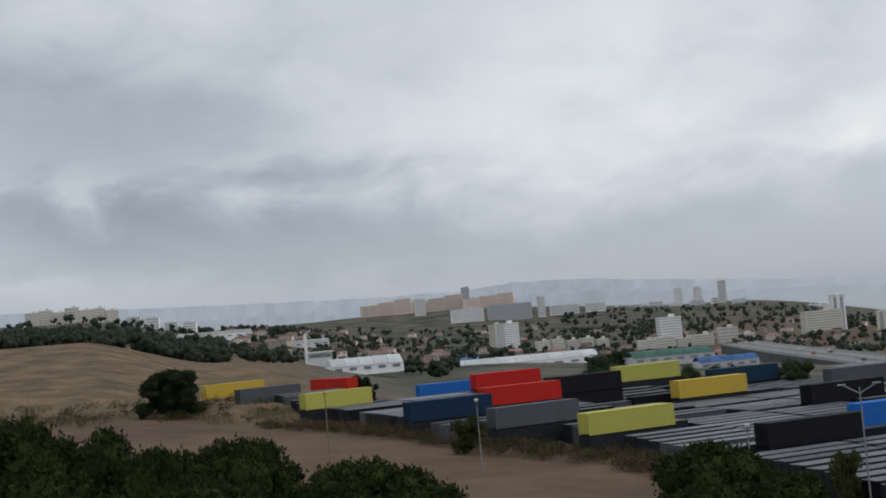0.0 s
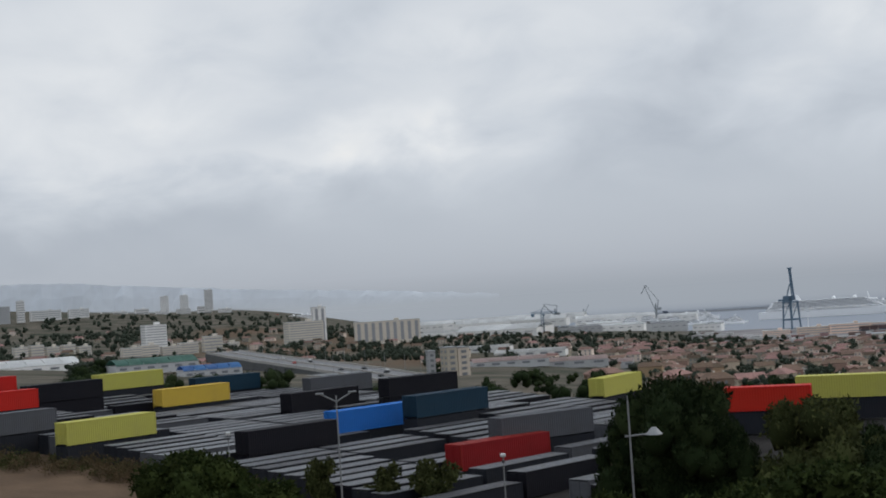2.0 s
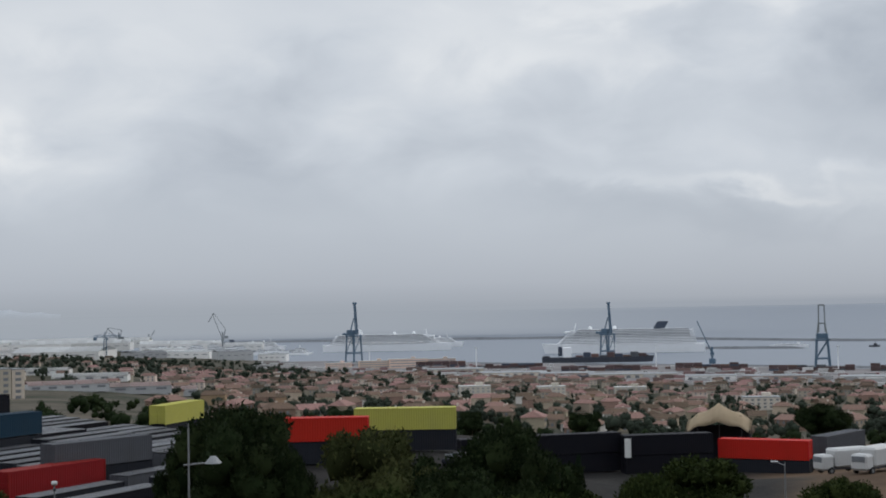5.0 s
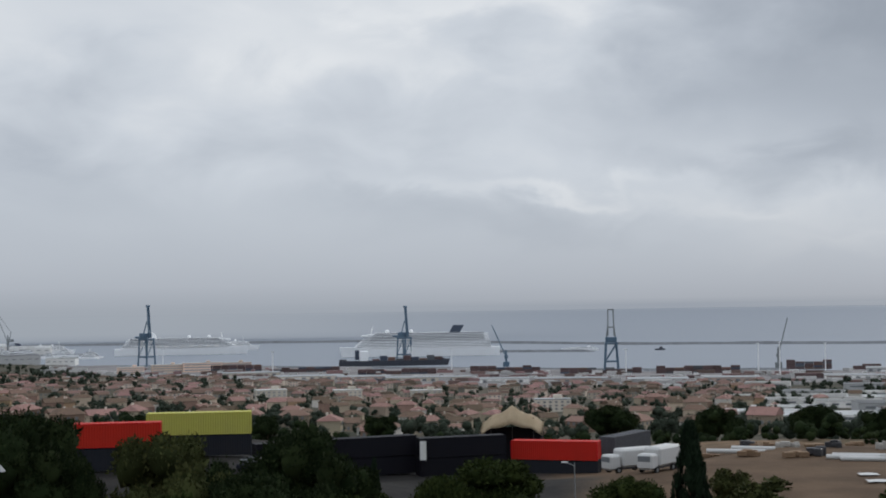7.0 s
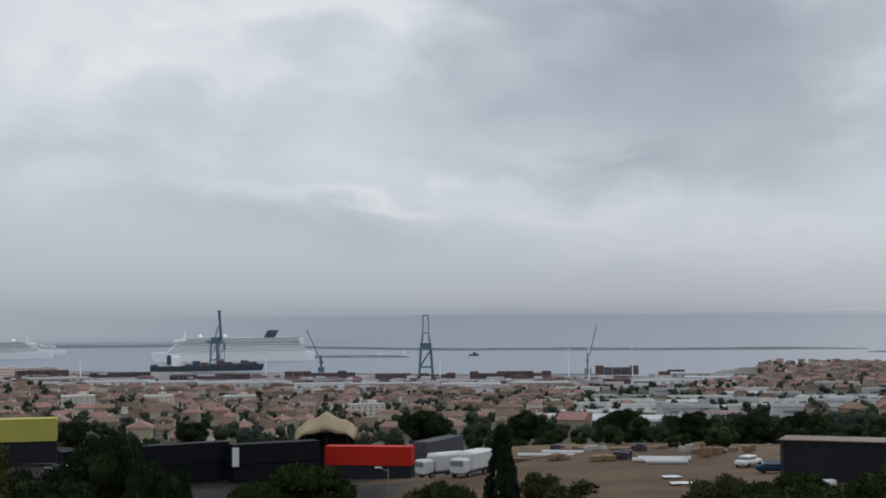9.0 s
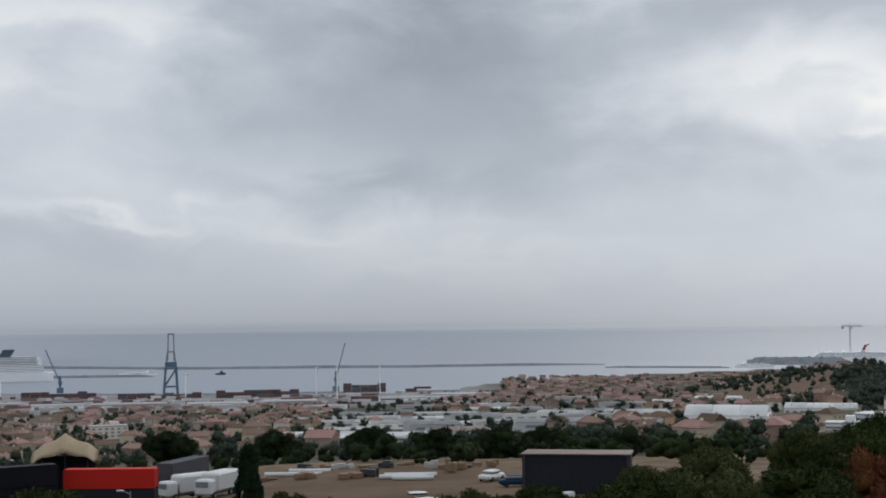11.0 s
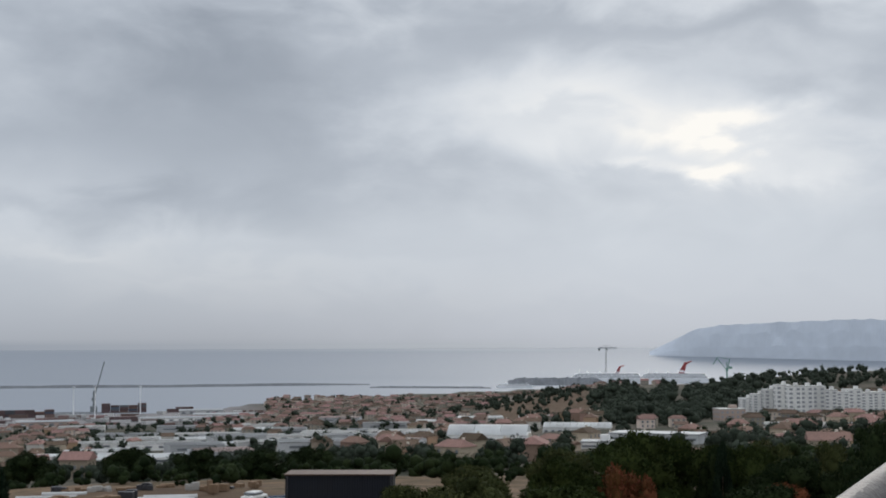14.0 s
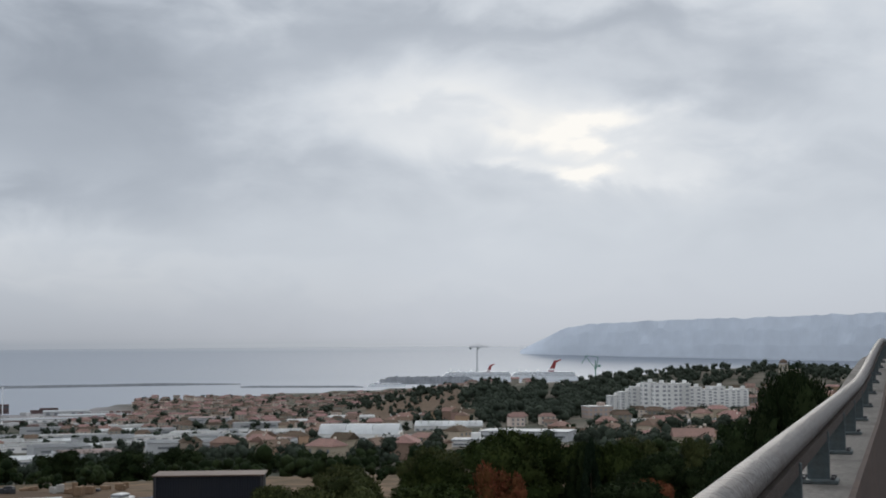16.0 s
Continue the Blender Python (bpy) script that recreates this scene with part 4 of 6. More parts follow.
for i, (a, d, w) in enumerate(((24.2, 900, 50), (26.3, 930, 66), (28.3, 1010, 40), (25.2, 1150, 60), (23.0, 1250, 60))):
    shed(a, d, w, 26, 4, 8 - 5 * i, "pink" if i < 3 else "pale", "low shed with a faded pinkish roof", 5, arch=0.08)
for i, (a, d, w) in enumerate(((21.8, 3500, 150), (24.4, 3550, 190), (26.6, 3480, 120), (23.2, 3250, 130), (28.4, 3420, 150), (25.6, 3250, 140), (20.6, 3420, 110))):
    shed(a, d, w, 60, 17, 6 - 8 * (i % 3), "white", "huge white port warehouse", 7, z=13 if i != 4 else 4, arch=0.12)
for i, (a, d, w, dep, h, t) in enumerate(((24.2, 2520, 150, 150, 14, -14), (21.6, 2600, 90, 90, 10, 10), (27.3, 2750, 70, 70, 11, 20), (29.2, 2820, 96, 60, 13, -18), (30.9, 2720, 70, 60, 16, 12), (32.6, 2650, 54, 40, 12, -10), (28.1, 3040, 84, 50, 15, 25))):
    shed(a, d, w, dep, h, t, ("white", "pale", "grey", "white", "grey", "pale", "white")[i], "large pale warehouse on the port flats", 5, arch=0.05)
for i, (a, d, w, r) in enumerate(((63.5, 1150, 60, "pale"), (66.0, 1100, 50, "white"), (68.0, 1180, 70, "grey"), (70.4, 1050, 46, "pale"), (72.6, 1150, 56, "grey"), (64.8, 950, 44, "pale"), (67.2, 900, 50, "white"),
                                ("75.2", 1000, 50, "pale"), (73.8, 900, 44, "grey"), (62.0, 1000, 50, "pale"), (69.0, 1300, 60, "white"), (76.2, 1350, 40, "white"), (78.0, 1380, 46, "white"), (80.4, 1300, 34, "white"))):
    shed(float(a), d, w, 22, 4.5, 7 - 4 * (i % 4), r, "low commercial shed in the western valley", 5, arch=0.06)
rngs = random.Random(23)
for i in range(22):
    a = 60.5 + 0.7 * i + rngs.uniform(-0.3, 0.3)
    d = (760, 1080, 1420, 900, 1260)[i % 5] + rngs.uniform(-40, 40)
    if a < 75.5 or d > 1000:
        shed(a, d, rngs.uniform(30, 66), rngs.uniform(18, 34), rngs.uniform(4, 7), rngs.uniform(-14, 14), rngs.choice(("pale", "grey", "pale", "grey", "white", "pink")), "flat-roofed commercial building in the western valley", 2, arch=0.03)
shed(78.4, 860, 50, 34, 7, -6, "white", "white sports hall with a vaulted roof", 3, z=33, arch=0.16)
shed(82.1, 930, 46, 24, 6, -3, "white", "white ribbed hall below the wooded hill", 10, z=34)
shed(81.6, 790, 54, 22, 4, -4, "grey", "flat grey depot roof", 6, z=38, arch=0.03)
shed(92.4, 860, 80, 26, 4, 6, "pale", "long low flat-roofed depot", 8, arch=0.03)


# ================= houses =================
# open ground in front of larger buildings: heading from, to, distance from, to
CLEAR = [(76.2, 80.3, 640, 880), (80.3, 83.9, 720, 950), (82.0, 87.6, 470, 660), (88.4, 94.8, 1060, 1300), (87.2, 89.2, 900, 1070), (62, 74, 860, 960), (20.3, 23.2, 520, 770), (12, 20.5, 470, 1060), (22.5, 29.4, 640, 960), (0.6, 5.9, 600, 960), (7.4, 13.2, 500, 900), (-5.8, -1.5, 420, 720), (20.4, 26.5, 2200, 2720)]


HOUSELESS = [(78.2, 83.0, 1290, 1760), (83.0, 88.9, 950, 1720)]      # bare bank and wood


def kept_clear(az, d):
    return any(a0 < az < a1 and d0 < d < d1 for a0, a1, d0, d1 in CLEAR)


def house_meshes():
    out = []
    for w, d, e, r in ((11, 9, 5.6, 2.2), (9, 8, 3.2, 1.9), (13, 9, 5.8, 2.3), (10, 10, 6.0, 2.4), (15, 8, 3.4, 1.9)):
        wall = finish("wall", box(fresh(), 0, 0, e / 2 - 0.7, w, d, e + 1.4), RENDER["cream"])
        bm = fresh()
        o = 0.5
        hip = d * 0.32 if w > 10 else 0.0
        base = [bm.verts.new((sx * (w / 2 + o), sy * (d / 2 + o), e)) for sx, sy in ((-1, -1), (1, -1), (1, 1), (-1, 1))]
        r0, r1 = bm.verts.new((-w / 2 - o + hip, 0, e + r)), bm.verts.new((w / 2 + o - hip, 0, e + r))
        for f in ((base[0], base[1], r1, r0), (base[2], base[3], r0, r1), (base[1], base[2], r1), (base[3], base[0], r0), tuple(reversed(base))):
            bm.faces.new(f)
        roof = finish("roof", bm, TERRA)
        chim = finish("chimney", box(fresh(), w * 0.22, d * 0.15, e + r * 0.9, 0.7, 0.9, 1.6), RENDER["cream"])
        out.append((w, d, e, wall, roof, chim))
    return out


HOUSES = house_meshes()
house_spots = []


far_parts = []


def house(az, dist, rng, near):
    k = rng.randrange(len(HOUSES))
    w, d, e, wall, roof, chim = HOUSES[k]
    z = land(az, dist)
    if z < 1.5:
        return
    if len(house_spots) >= 292:
        far_parts.append((facing(az, dist, z, rng.uniform(-30, 30)), k))
        house_spots.append((az, dist))
        return
    walls = rng.choice(("cream", "cream", "cream", "pink", "tan", "orange", "white"))
    th = thing("house", facing(az, dist, z, rng.choice((-35, -12, 0, 8, 15, 60, 90)) + rng.uniform(-8, 8)), {"cream": "cream", "pink": "pinkish", "white": "white", "tan": "tan", "orange": "ochre"}[walls] + " rendered house with a terracotta tiled roof", "house", "houses of the town")
    s = Matrix.Diagonal((rng.uniform(0.9, 1.25), rng.uniform(0.9, 1.15), rng.uniform(0.9, 1.25), 1))
    shared("wall", wall, th, s, HOUSE_WALL[walls])
    shared("roof", roof, th, s)
    shared("chimney", chim, th, s)
    if near:
        me = window_mesh(1.1, 1.4)
        for x in (-0.3, 0.05, 0.33):
            shared("window", me, th, pose(x * w, -d / 2 * s[1][1], 1.6))
            if e > 5:
                shared("window", me, th, pose(x * w, -d / 2 * s[1][1], 4.6))
    house_spots.append((az, dist))


def town():
    rng = random.Random(11)
    count = 0
    zones = ((28, 62, 540, 1150, 150), (74, 100, 430, 820, 46), (76, 84, 700, 1200, 20), (88, 101, 800, 1500, 60), (60, 76, 620, 1300, 14), (28, 62, 1150, 1900, 420), (66, 84, 1250, 2400, 330), (84, 101, 900, 1500, 90), (66, 86, 1700, 2800, 210), (-9, 8, 900, 2500, 90), (8, 28, 800, 2300, 80))
    for a0, a1, d0, d1, n in zones:
        for _ in range(n):
            for _try in range(12):
                az = rng.uniform(a0, a1)
                d = math.sqrt(rng.uniform(d0 * d0, d1 * d1)) if d1 < 1400 else rng.uniform(d0, d1)
                if apron(az, d) > 0.2 or kept_clear(az, d) or any(a0 < az < a1 and d0 < d < d1 for a0, a1, d0, d1 in HOUSELESS):
                    continue
                if all(abs(az - a) * d / 57.3 > 15 or abs(d - b) > 19 for a, b in house_spots):
                    house(az, d, rng, d < 720)
                    break


town()


def joined(name, pieces, mat):
    """One mesh out of many placed copies; pieces: pose, mesh."""
    verts, faces, base = [], [], 0
    for m, me in pieces:
        co = np.array([v.co for v in me.vertices])
        r = np.array(m)
        verts += (co @ r[:3, :3].T + r[:3, 3]).tolist()
        faces += [[base + i for i in f.vertices] for f in me.polygons]
        base += len(co)
    out = bpy.data.meshes.new(name)
    out.from_pydata(verts, [], faces)
    out.materials.append(mat)
    return out


def far_houses():
    wall = material("far_house_wall", (0.47, 0.41, 0.34), 0.9, 0, 0.1, 0.1, island=0.6, spec=0.05)
    tiles = material("far_house_roof", (0.165, 0.110, 0.09), 0.9, 0, 0.2, 0.1, island=0.6, spec=0.05)
    th = tagged(new("far_houses", joined("far_houses", [(m, HOUSES[k][3]) for m, k in far_parts], wall)), "distant rendered houses of the town", "houses", kind="stuff")
    ob = new("roof", joined("roof", [(m, HOUSES[k][4]) for m, k in far_parts], tiles))
    ob.parent = th
    pane = window_mesh(1.3, 1.5)
    rows = []
    for m, k in far_parts:
        w, d, e = HOUSES[k][:3]
        for x in (-0.32, 0.02, 0.34):
            for z in (1.6, 4.4) if e > 5 else (1.6,):
                rows.append((m @ Matrix.Translation((x * w, -d / 2, z)), pane))
    ob = new("window", joined("window", rows, GLASS_DARK))
    ob.parent = th


far_houses()


# ================= woods and bushes of the distance =================
def woods(name, label, rows, mat, seed, leaf=0.95, quads=60):
    """rows: heading from, to, distance from, to, trees, crown radius."""
    rng = np.random.RandomState(seed)
    out, solid = [], []
    for a0, a1, d0, d1, n, r in rows:
        for _ in range(n):
            az, d = rng.uniform(a0, a1), rng.uniform(d0, d1)
            if apron(az, d) > 0.3 or kept_clear(az, d):
                continue
            if noise.noise((az / 1.1, d / 160, seed)) < -0.22:
                continue
            z = land(az, d)
            if z < 2.4:
                continue
            p = polar(az, d, z)
            rr = r * rng.uniform(0.6, 1.3)
            tall = rng.uniform(0.8, 1.3)
            close = d < 900
            blobs = [(p.x + rng.uniform(-0.6, 0.6) * rr, p.y + rng.uniform(-0.6, 0.6) * rr, p.z + rr * tall * rng.uniform(0.3, 1.3), rr * rng.uniform(0.3, 0.58 if close else 0.7)) for _ in range(7 if close else 4)]
            k = int(rng.randint(1e6))
            out.append(leafy(k, blobs, leaf * rr / (7 if close else 5), quads * 3 if close else quads, 0.05))
            solid.append(cores(k, blobs, 0.92, 1))
    tagged(new(name, crown_mesh(name, np.concatenate(out), solid, mat)), label, "trees", kind="stuff")


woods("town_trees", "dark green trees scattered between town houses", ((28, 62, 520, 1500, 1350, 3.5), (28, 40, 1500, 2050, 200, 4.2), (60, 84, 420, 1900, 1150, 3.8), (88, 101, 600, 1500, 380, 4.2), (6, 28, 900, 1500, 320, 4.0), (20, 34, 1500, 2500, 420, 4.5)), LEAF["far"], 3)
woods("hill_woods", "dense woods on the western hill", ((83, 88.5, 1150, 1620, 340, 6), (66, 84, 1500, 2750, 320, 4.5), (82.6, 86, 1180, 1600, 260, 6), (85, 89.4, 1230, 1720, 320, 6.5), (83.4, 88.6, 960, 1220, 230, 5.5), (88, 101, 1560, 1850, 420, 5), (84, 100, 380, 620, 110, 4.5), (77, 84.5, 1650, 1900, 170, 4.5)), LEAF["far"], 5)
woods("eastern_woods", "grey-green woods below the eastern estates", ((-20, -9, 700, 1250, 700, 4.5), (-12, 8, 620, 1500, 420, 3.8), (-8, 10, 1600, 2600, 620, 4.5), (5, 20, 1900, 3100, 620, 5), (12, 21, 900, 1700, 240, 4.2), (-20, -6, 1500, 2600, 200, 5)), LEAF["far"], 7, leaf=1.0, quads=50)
woods("valley_bushes", "dark bushes behind the earth lot", ((57, 80, 232, 300, 46, 2.2), (28, 58, 330, 520, 70, 3.0), (2, 44, 228, 420, 190, 2.6), (6, 28, 420, 900, 300, 3.6), (74, 101, 300, 820, 360, 3.0), (66, 90, 220, 420, 40, 2.8)), LEAF["dark"], 9, leaf=0.6, quads=140)


# ================= hills on the horizon =================
def ridge(name, label, a0, a1, dists, heights, tone, rough):
    """A far range of hills as a solid ridge."""
    # tone carries the distance haze: it is painted into the slope colour
    m = material(name + "_hazed_slope", tone, 1.0, 0, 0.05, 0.006, 5, spec=0.0, second=tuple(c * 0.86 for c in tone), blotch=0.7)
    verts, faces = [], []
    n = 160
    for i in range(n + 1):
        u = i / n
        a = a0 + (a1 - a0) * u
        h = np.interp(u, [k[0] for k in heights], [k[1] for k in heights]) + rough * noise.fractal((a * 1.7, 0, 1), 1.0, 2.0, 4) * smoothstep(0, 0.1, u)
        dist = float(np.interp(u, [0, 1], dists))
        low = sea_level(dist) - 4.0
        for f, dd in ((0, 0), (0.35, 10), (0.7, 26), (1.0, 45), (0.0, 80)):
            w = 1 + (0.28 * noise.noise((a * 1.6, dd, 0)) if 0 < f < 1 else 0)
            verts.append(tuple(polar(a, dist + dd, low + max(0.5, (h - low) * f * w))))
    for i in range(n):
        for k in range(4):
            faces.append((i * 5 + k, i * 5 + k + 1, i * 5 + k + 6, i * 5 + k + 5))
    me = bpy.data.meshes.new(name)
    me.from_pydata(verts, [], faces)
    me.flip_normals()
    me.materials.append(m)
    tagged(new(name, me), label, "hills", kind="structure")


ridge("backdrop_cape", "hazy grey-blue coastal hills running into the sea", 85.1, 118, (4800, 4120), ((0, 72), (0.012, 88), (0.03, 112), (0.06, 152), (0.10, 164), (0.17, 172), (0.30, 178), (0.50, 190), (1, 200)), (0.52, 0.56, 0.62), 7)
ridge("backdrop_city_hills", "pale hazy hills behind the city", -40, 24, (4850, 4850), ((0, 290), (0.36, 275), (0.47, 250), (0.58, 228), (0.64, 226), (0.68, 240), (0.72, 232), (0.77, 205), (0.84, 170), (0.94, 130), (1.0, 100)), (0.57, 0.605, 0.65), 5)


# ================= port =================
def breakwater(name, label, points, width, height):
    bm = fresh()
    rng = random.Random(2)
    prev = None
    n = 90
    for i in range(n + 1):
        u = i / n
        a = points[0][0] + (points[-1][0] - points[0][0]) * u
        d = np.interp(a, [p[0] for p in points], [p[1] for p in points])
        z = sea_level(d)
        hh = height * (0.96 + 0.22 * noise.noise((i * 0.35, height, 0)) + 0.05 * rng.random()) * min(1.0, 0.55 + 4 * u) * min(1.0, 0.4 + 8 * (1 - u))
        ring = [bm.verts.new(polar(a, d + o, z + h)) for o, h in ((-width, -2), (-width * 0.4, hh), (width * 0.4, hh), (width, -2))]
        if prev:
            for k in range(3):
                bm.faces.new((prev[k], ring[k], ring[k + 1], prev[k + 1]))
        prev = ring
    bmesh.ops.recalc_face_normals(bm, faces=bm.faces[:])
    me = finish(name, bm, STONE)
    tagged(new(name, me), label, "breakwater", kind="structure")


breakwater("breakwater_outer", "long dark stone breakwater across the bay", ((29, 4000), (46, 3860), (56, 3400), (65, 3306), (73.4, 3390)), 14, 6.5)
breakwater("breakwater_inner", "low stone jetty inside the harbour", ((48.0, 2960), (54.6, 2900)), 10, 5)
breakwater("breakwater_west", "sandy stone mole at the river mouth", ((73.4, 3140), (78.5, 3060)), 12, 4)
breakwater("breakwater_far", "dark rocky mole under the western cranes", ((79.2, 3320), (83.2, 3300)), 30, 18)
breakwater("quay_edge", "concrete quay edge along the container terminal", ((34, 2560), (42, 2300), (50, 2130), (58, 2020), (64, 2040)), 12, 3.2)


def gantry_crane(az, dist, h, turn, label, boom=True):
    th = thing("gantry_crane", facing(az, dist, 2.5, turn), label, "harbour crane", "cranes of the container terminal")
    k = h / 100.0
    for sx in (-1, 1):
        for sy in (-1, 1):
            part("leg", bar(fresh(), (sx * 11 * k, sy * 9 * k, 0), (sx * 8 * k, sy * 8 * k, 46 * k), 1.5 * k), CRANE_BLUE, th)
    for z in (15, 44):
        bm = fresh()
        for sx in (-1, 1):
            bar(bm, (sx * 10 * k, -9 * k, z * k), (sx * 10 * k, 9 * k, z * k), 1.2 * k)
        for sy in (-1, 1):
            bar(bm, (-10 * k, sy * 9 * k, z * k), (10 * k, sy * 9 * k, z * k), 1.2 * k)
        part("portal_beam", bm, CRANE_BLUE, th)
    for sy in (-1, 1):
        part("brace", bar(fresh(), (-10 * k, sy * 9 * k, 15 * k), (9 * k, sy * 8.4 * k, 44 * k), 0.7 * k), CRANE_BLUE, th)
    part("machinery_house", box(fresh(), 0, 2 * k, 50 * k, 18 * k, 12 * k, 8 * k, bevel=0.4), CRANE_BLUE, th, "blue machinery house")
    if boom:
        for sx in (-1, 1):
            part("boom", bar(fresh(), (sx * 2.2 * k, -7 * k, 46 * k), (sx * 1.6 * k, -3 * k, 100 * k), 1.3 * k), CRANE_BLUE, th)
        part("boom_tip", box(fresh(), 0, -3 * k, 99 * k, 9 * k, 2 * k, 3 * k), CRANE_BLUE, th)
        part("back_girder", bar(fresh(), (0, 0, 47 * k), (0, 24 * k, 47 * k), 1.8 * k), CRANE_BLUE, th)
        part("apex_frame", bar(fresh(), (-6 * k, 4 * k, 46 * k), (-1 * k, -2 * k, 74 * k), 1.0 * k), CRANE_BLUE, th)
    else:
        for sx in (-1, 1):
            part("frame_leg", bar(fresh(), (sx * 8.5 * k, 0, 44 * k), (sx * 5 * k, 0, 70 * k), 1.2 * k), CRANE_GREY, th)
            part("boom", bar(fresh(), (sx * 5 * k, -2 * k, 56 * k), (sx * 4.2 * k, 0, 99 * k), 1.1 * k), CRANE_GREY, th)
        part("boom_tip", box(fresh(), 0, 0, 98.5 * k, 9 * k, 2 * k, 2 * k), CRANE_GREY, th)
        part("cross_beam", box(fresh(), 0, 0, 70 * k, 12 * k, 2 * k, 2 * k), CRANE_GREY, th)
    return th


gantry_crane(35.95, 2470, 107, 50, "blue container gantry crane with raised boom")
gantry_crane(46.62, 2370, 99, 55, "blue container gantry crane with raised boom beside a ship")
gantry_crane(55.3, 1990, 90, 4, "grey-blue gantry crane seen from the front", boom=False)


def boom_crane(az, dist, z, mast, reach, height, turn, mat, label, lever=False):
    th = thing("jib_crane", facing(az, dist, z, turn), label, "harbour crane", "jib cranes of the port")
    part("base", box(fresh(), 0, 0, 4, 10, 10, 8, bevel=0.5), mat, th)
    part("mast", bar(fresh(), (0, 0, 6), (0, 0, mast), 2.0, 6, 1.6), mat, th)
    part("cab", box(fresh(), 0, 0, mast * 0.6, 6, 6, 5, bevel=0.4), mat, th)
    bm = fresh()
    top = Vector((reach, 0, height))
    for s in (-1, 1):
        bar(bm, (0, s * 2, mast * 0.6), top + Vector((0, s * 0.5, 0)), 0.8)
    for i in range(1, 8):
        a = Vector((0, -2, mast * 0.6)).lerp(top, i / 8)
        b = Vector((0, 2, mast * 0.6)).lerp(top, (i + 0.6) / 8)
        bar(bm, a, b, 0.4)
    part("jib", bm, mat, th)
    if lever:
        out = -1 if reach < 0 else 1
        part("fly_jib", bar(fresh(), top + Vector((-4 * out, 0, 1)), top + Vector((9 * out, 0, -20)), 0.9), mat, th)
        part("a_frame", bar(fresh(), (-2 * out, 0, mast * 0.6), (-7 * out, 0, mast * 1.15), 1.3, 6, 0.8), mat, th)
        part("stay", bar(fresh(), (-7 * out, 0, mast * 1.15), top + Vector((-4 * out, 0, 1)), 0.6), mat, th)
        part("counterweight", box(fresh(), -9 * out, 0, mast * 0.72, 8, 5, 6, bevel=0.4), mat, th)
    return th


def tower_crane(az, dist, z, h, mat, wide, label):
    th = thing("tower_crane", facing(az, dist, z, 0), label, "tower crane", "jib cranes of the port")
    mast = fresh()
    for sx in (-1, 1):
        for sy in (-1, 1):
            bar(mast, (sx * wide, sy * wide, 0), (sx * wide * 0.6, sy * wide * 0.6, h), wide * 0.24, 5)
    for i in range(8):
        z0, z1 = h * i / 8, h * (i + 1) / 8
        for sy in (-1, 1):
            bar(mast, (-wide * (1 - 0.05 * i), sy * wide * 0.8, z0), (wide * (1 - 0.05 * i), sy * wide * 0.8, z1), wide * 0.13, 4)
    part("mast", mast, mat, th)
    jib = fresh()
    for y, zz in ((-1.4, 0), (1.4, 0), (0, 3)):
        bar(jib, (-20, y, h + zz), (28, y, h + zz), 0.55, 5)
    for i in range(16):
        bar(jib, (-20 + 3 * i, -1.4 if i % 2 else 1.4, h), (-18.5 + 3 * i, 0, h + 3), 0.3, 4)
    part("jib", jib, mat, th)
    part("apex", bar(fresh(), (0, 0, h), (0, 0, h + 9), 0.8, 5, 0.4), mat, th)
    for x in (-16, 20):
        part("tie_rod", bar(fresh(), (0, 0, h + 9), (x, 0, h + 3), 0.25, 4), mat, th)
    part("counterweight", box(fresh(), -17, 0, h - 2.5, 6, 4, 5, bevel=0.3), mat, th)
    part("cab", box(fresh(), 3.5, -2.2, h - 3, 4, 3.4, 3.6, bevel=0.3), mat, th)


tower_crane(83.3, 3500, 5, 82, CRANE_GREY, 2.0, "pale hammerhead tower crane")
boom_crane(30.5, 3300, 4, 46, -24, 90, 0, CRANE_GREY, "grey double-lever dockyard crane", True)
tower_crane(25.75, 2480, 16, 40, CRANE_BLUE, 3.2, "blue-grey hammerhead crane among port sheds")
boom_crane(27.5, 3500, 5, 40, 14, 50, 0, CRANE_GREY, "slim grey dock crane")
boom_crane(50.9, 2150, 3, 26, -22, 66, 0, CRANE_BLUE, "blue mobile crane with a raised jib")
boom_crane(62.1, 2040, 3, 30, 14, 72, 0, CRANE_GREY, "grey mobile crane with a lattice jib")
boom_crane(88.25, 3500, 2, 50, -26, 62, 0, CRANE_GREEN, "green dockyard crane behind the hill", True)
boom_crane(26.3, 3450, 5, 46, -30, 58, 20, CRANE_GREY, "grey dock crane above white sheds", True)




def hull(length, beam, height, bow=0.12):
    """A ship's hull along x, bow at +x."""
    bm = fresh()
    prev = None
    n = 16
    for i in range(n + 1):
        u = i / n
        x = -length / 2 + length * u
        w = beam / 2 * (1 - max(0.0, (u - (1 - bow)) / bow) ** 1.6 * 0.94) * (0.86 + 0.14 * min(1.0, u / 0.06))
        flare = height * (1 + 0.18 * max(0.0, (u - 0.8) / 0.2))
        ring = [bm.verts.new(p) for p in ((x - 0.0, -w, flare), (x - length * 0.02 * (u > 0.85), -w * 0.86, -2), (x - length * 0.02 * (u > 0.85), w * 0.86, -2), (x, w, flare))]
        if prev:
            for k in range(4):
                bm.faces.new((prev[k], ring[k], ring[(k + 1) % 4], prev[(k + 1) % 4]))
        else:
            bm.faces.new(ring)
        prev = ring
    bm.faces.new(prev)
    bmesh.ops.recalc_face_normals(bm, faces=bm.faces[:])
    return bm


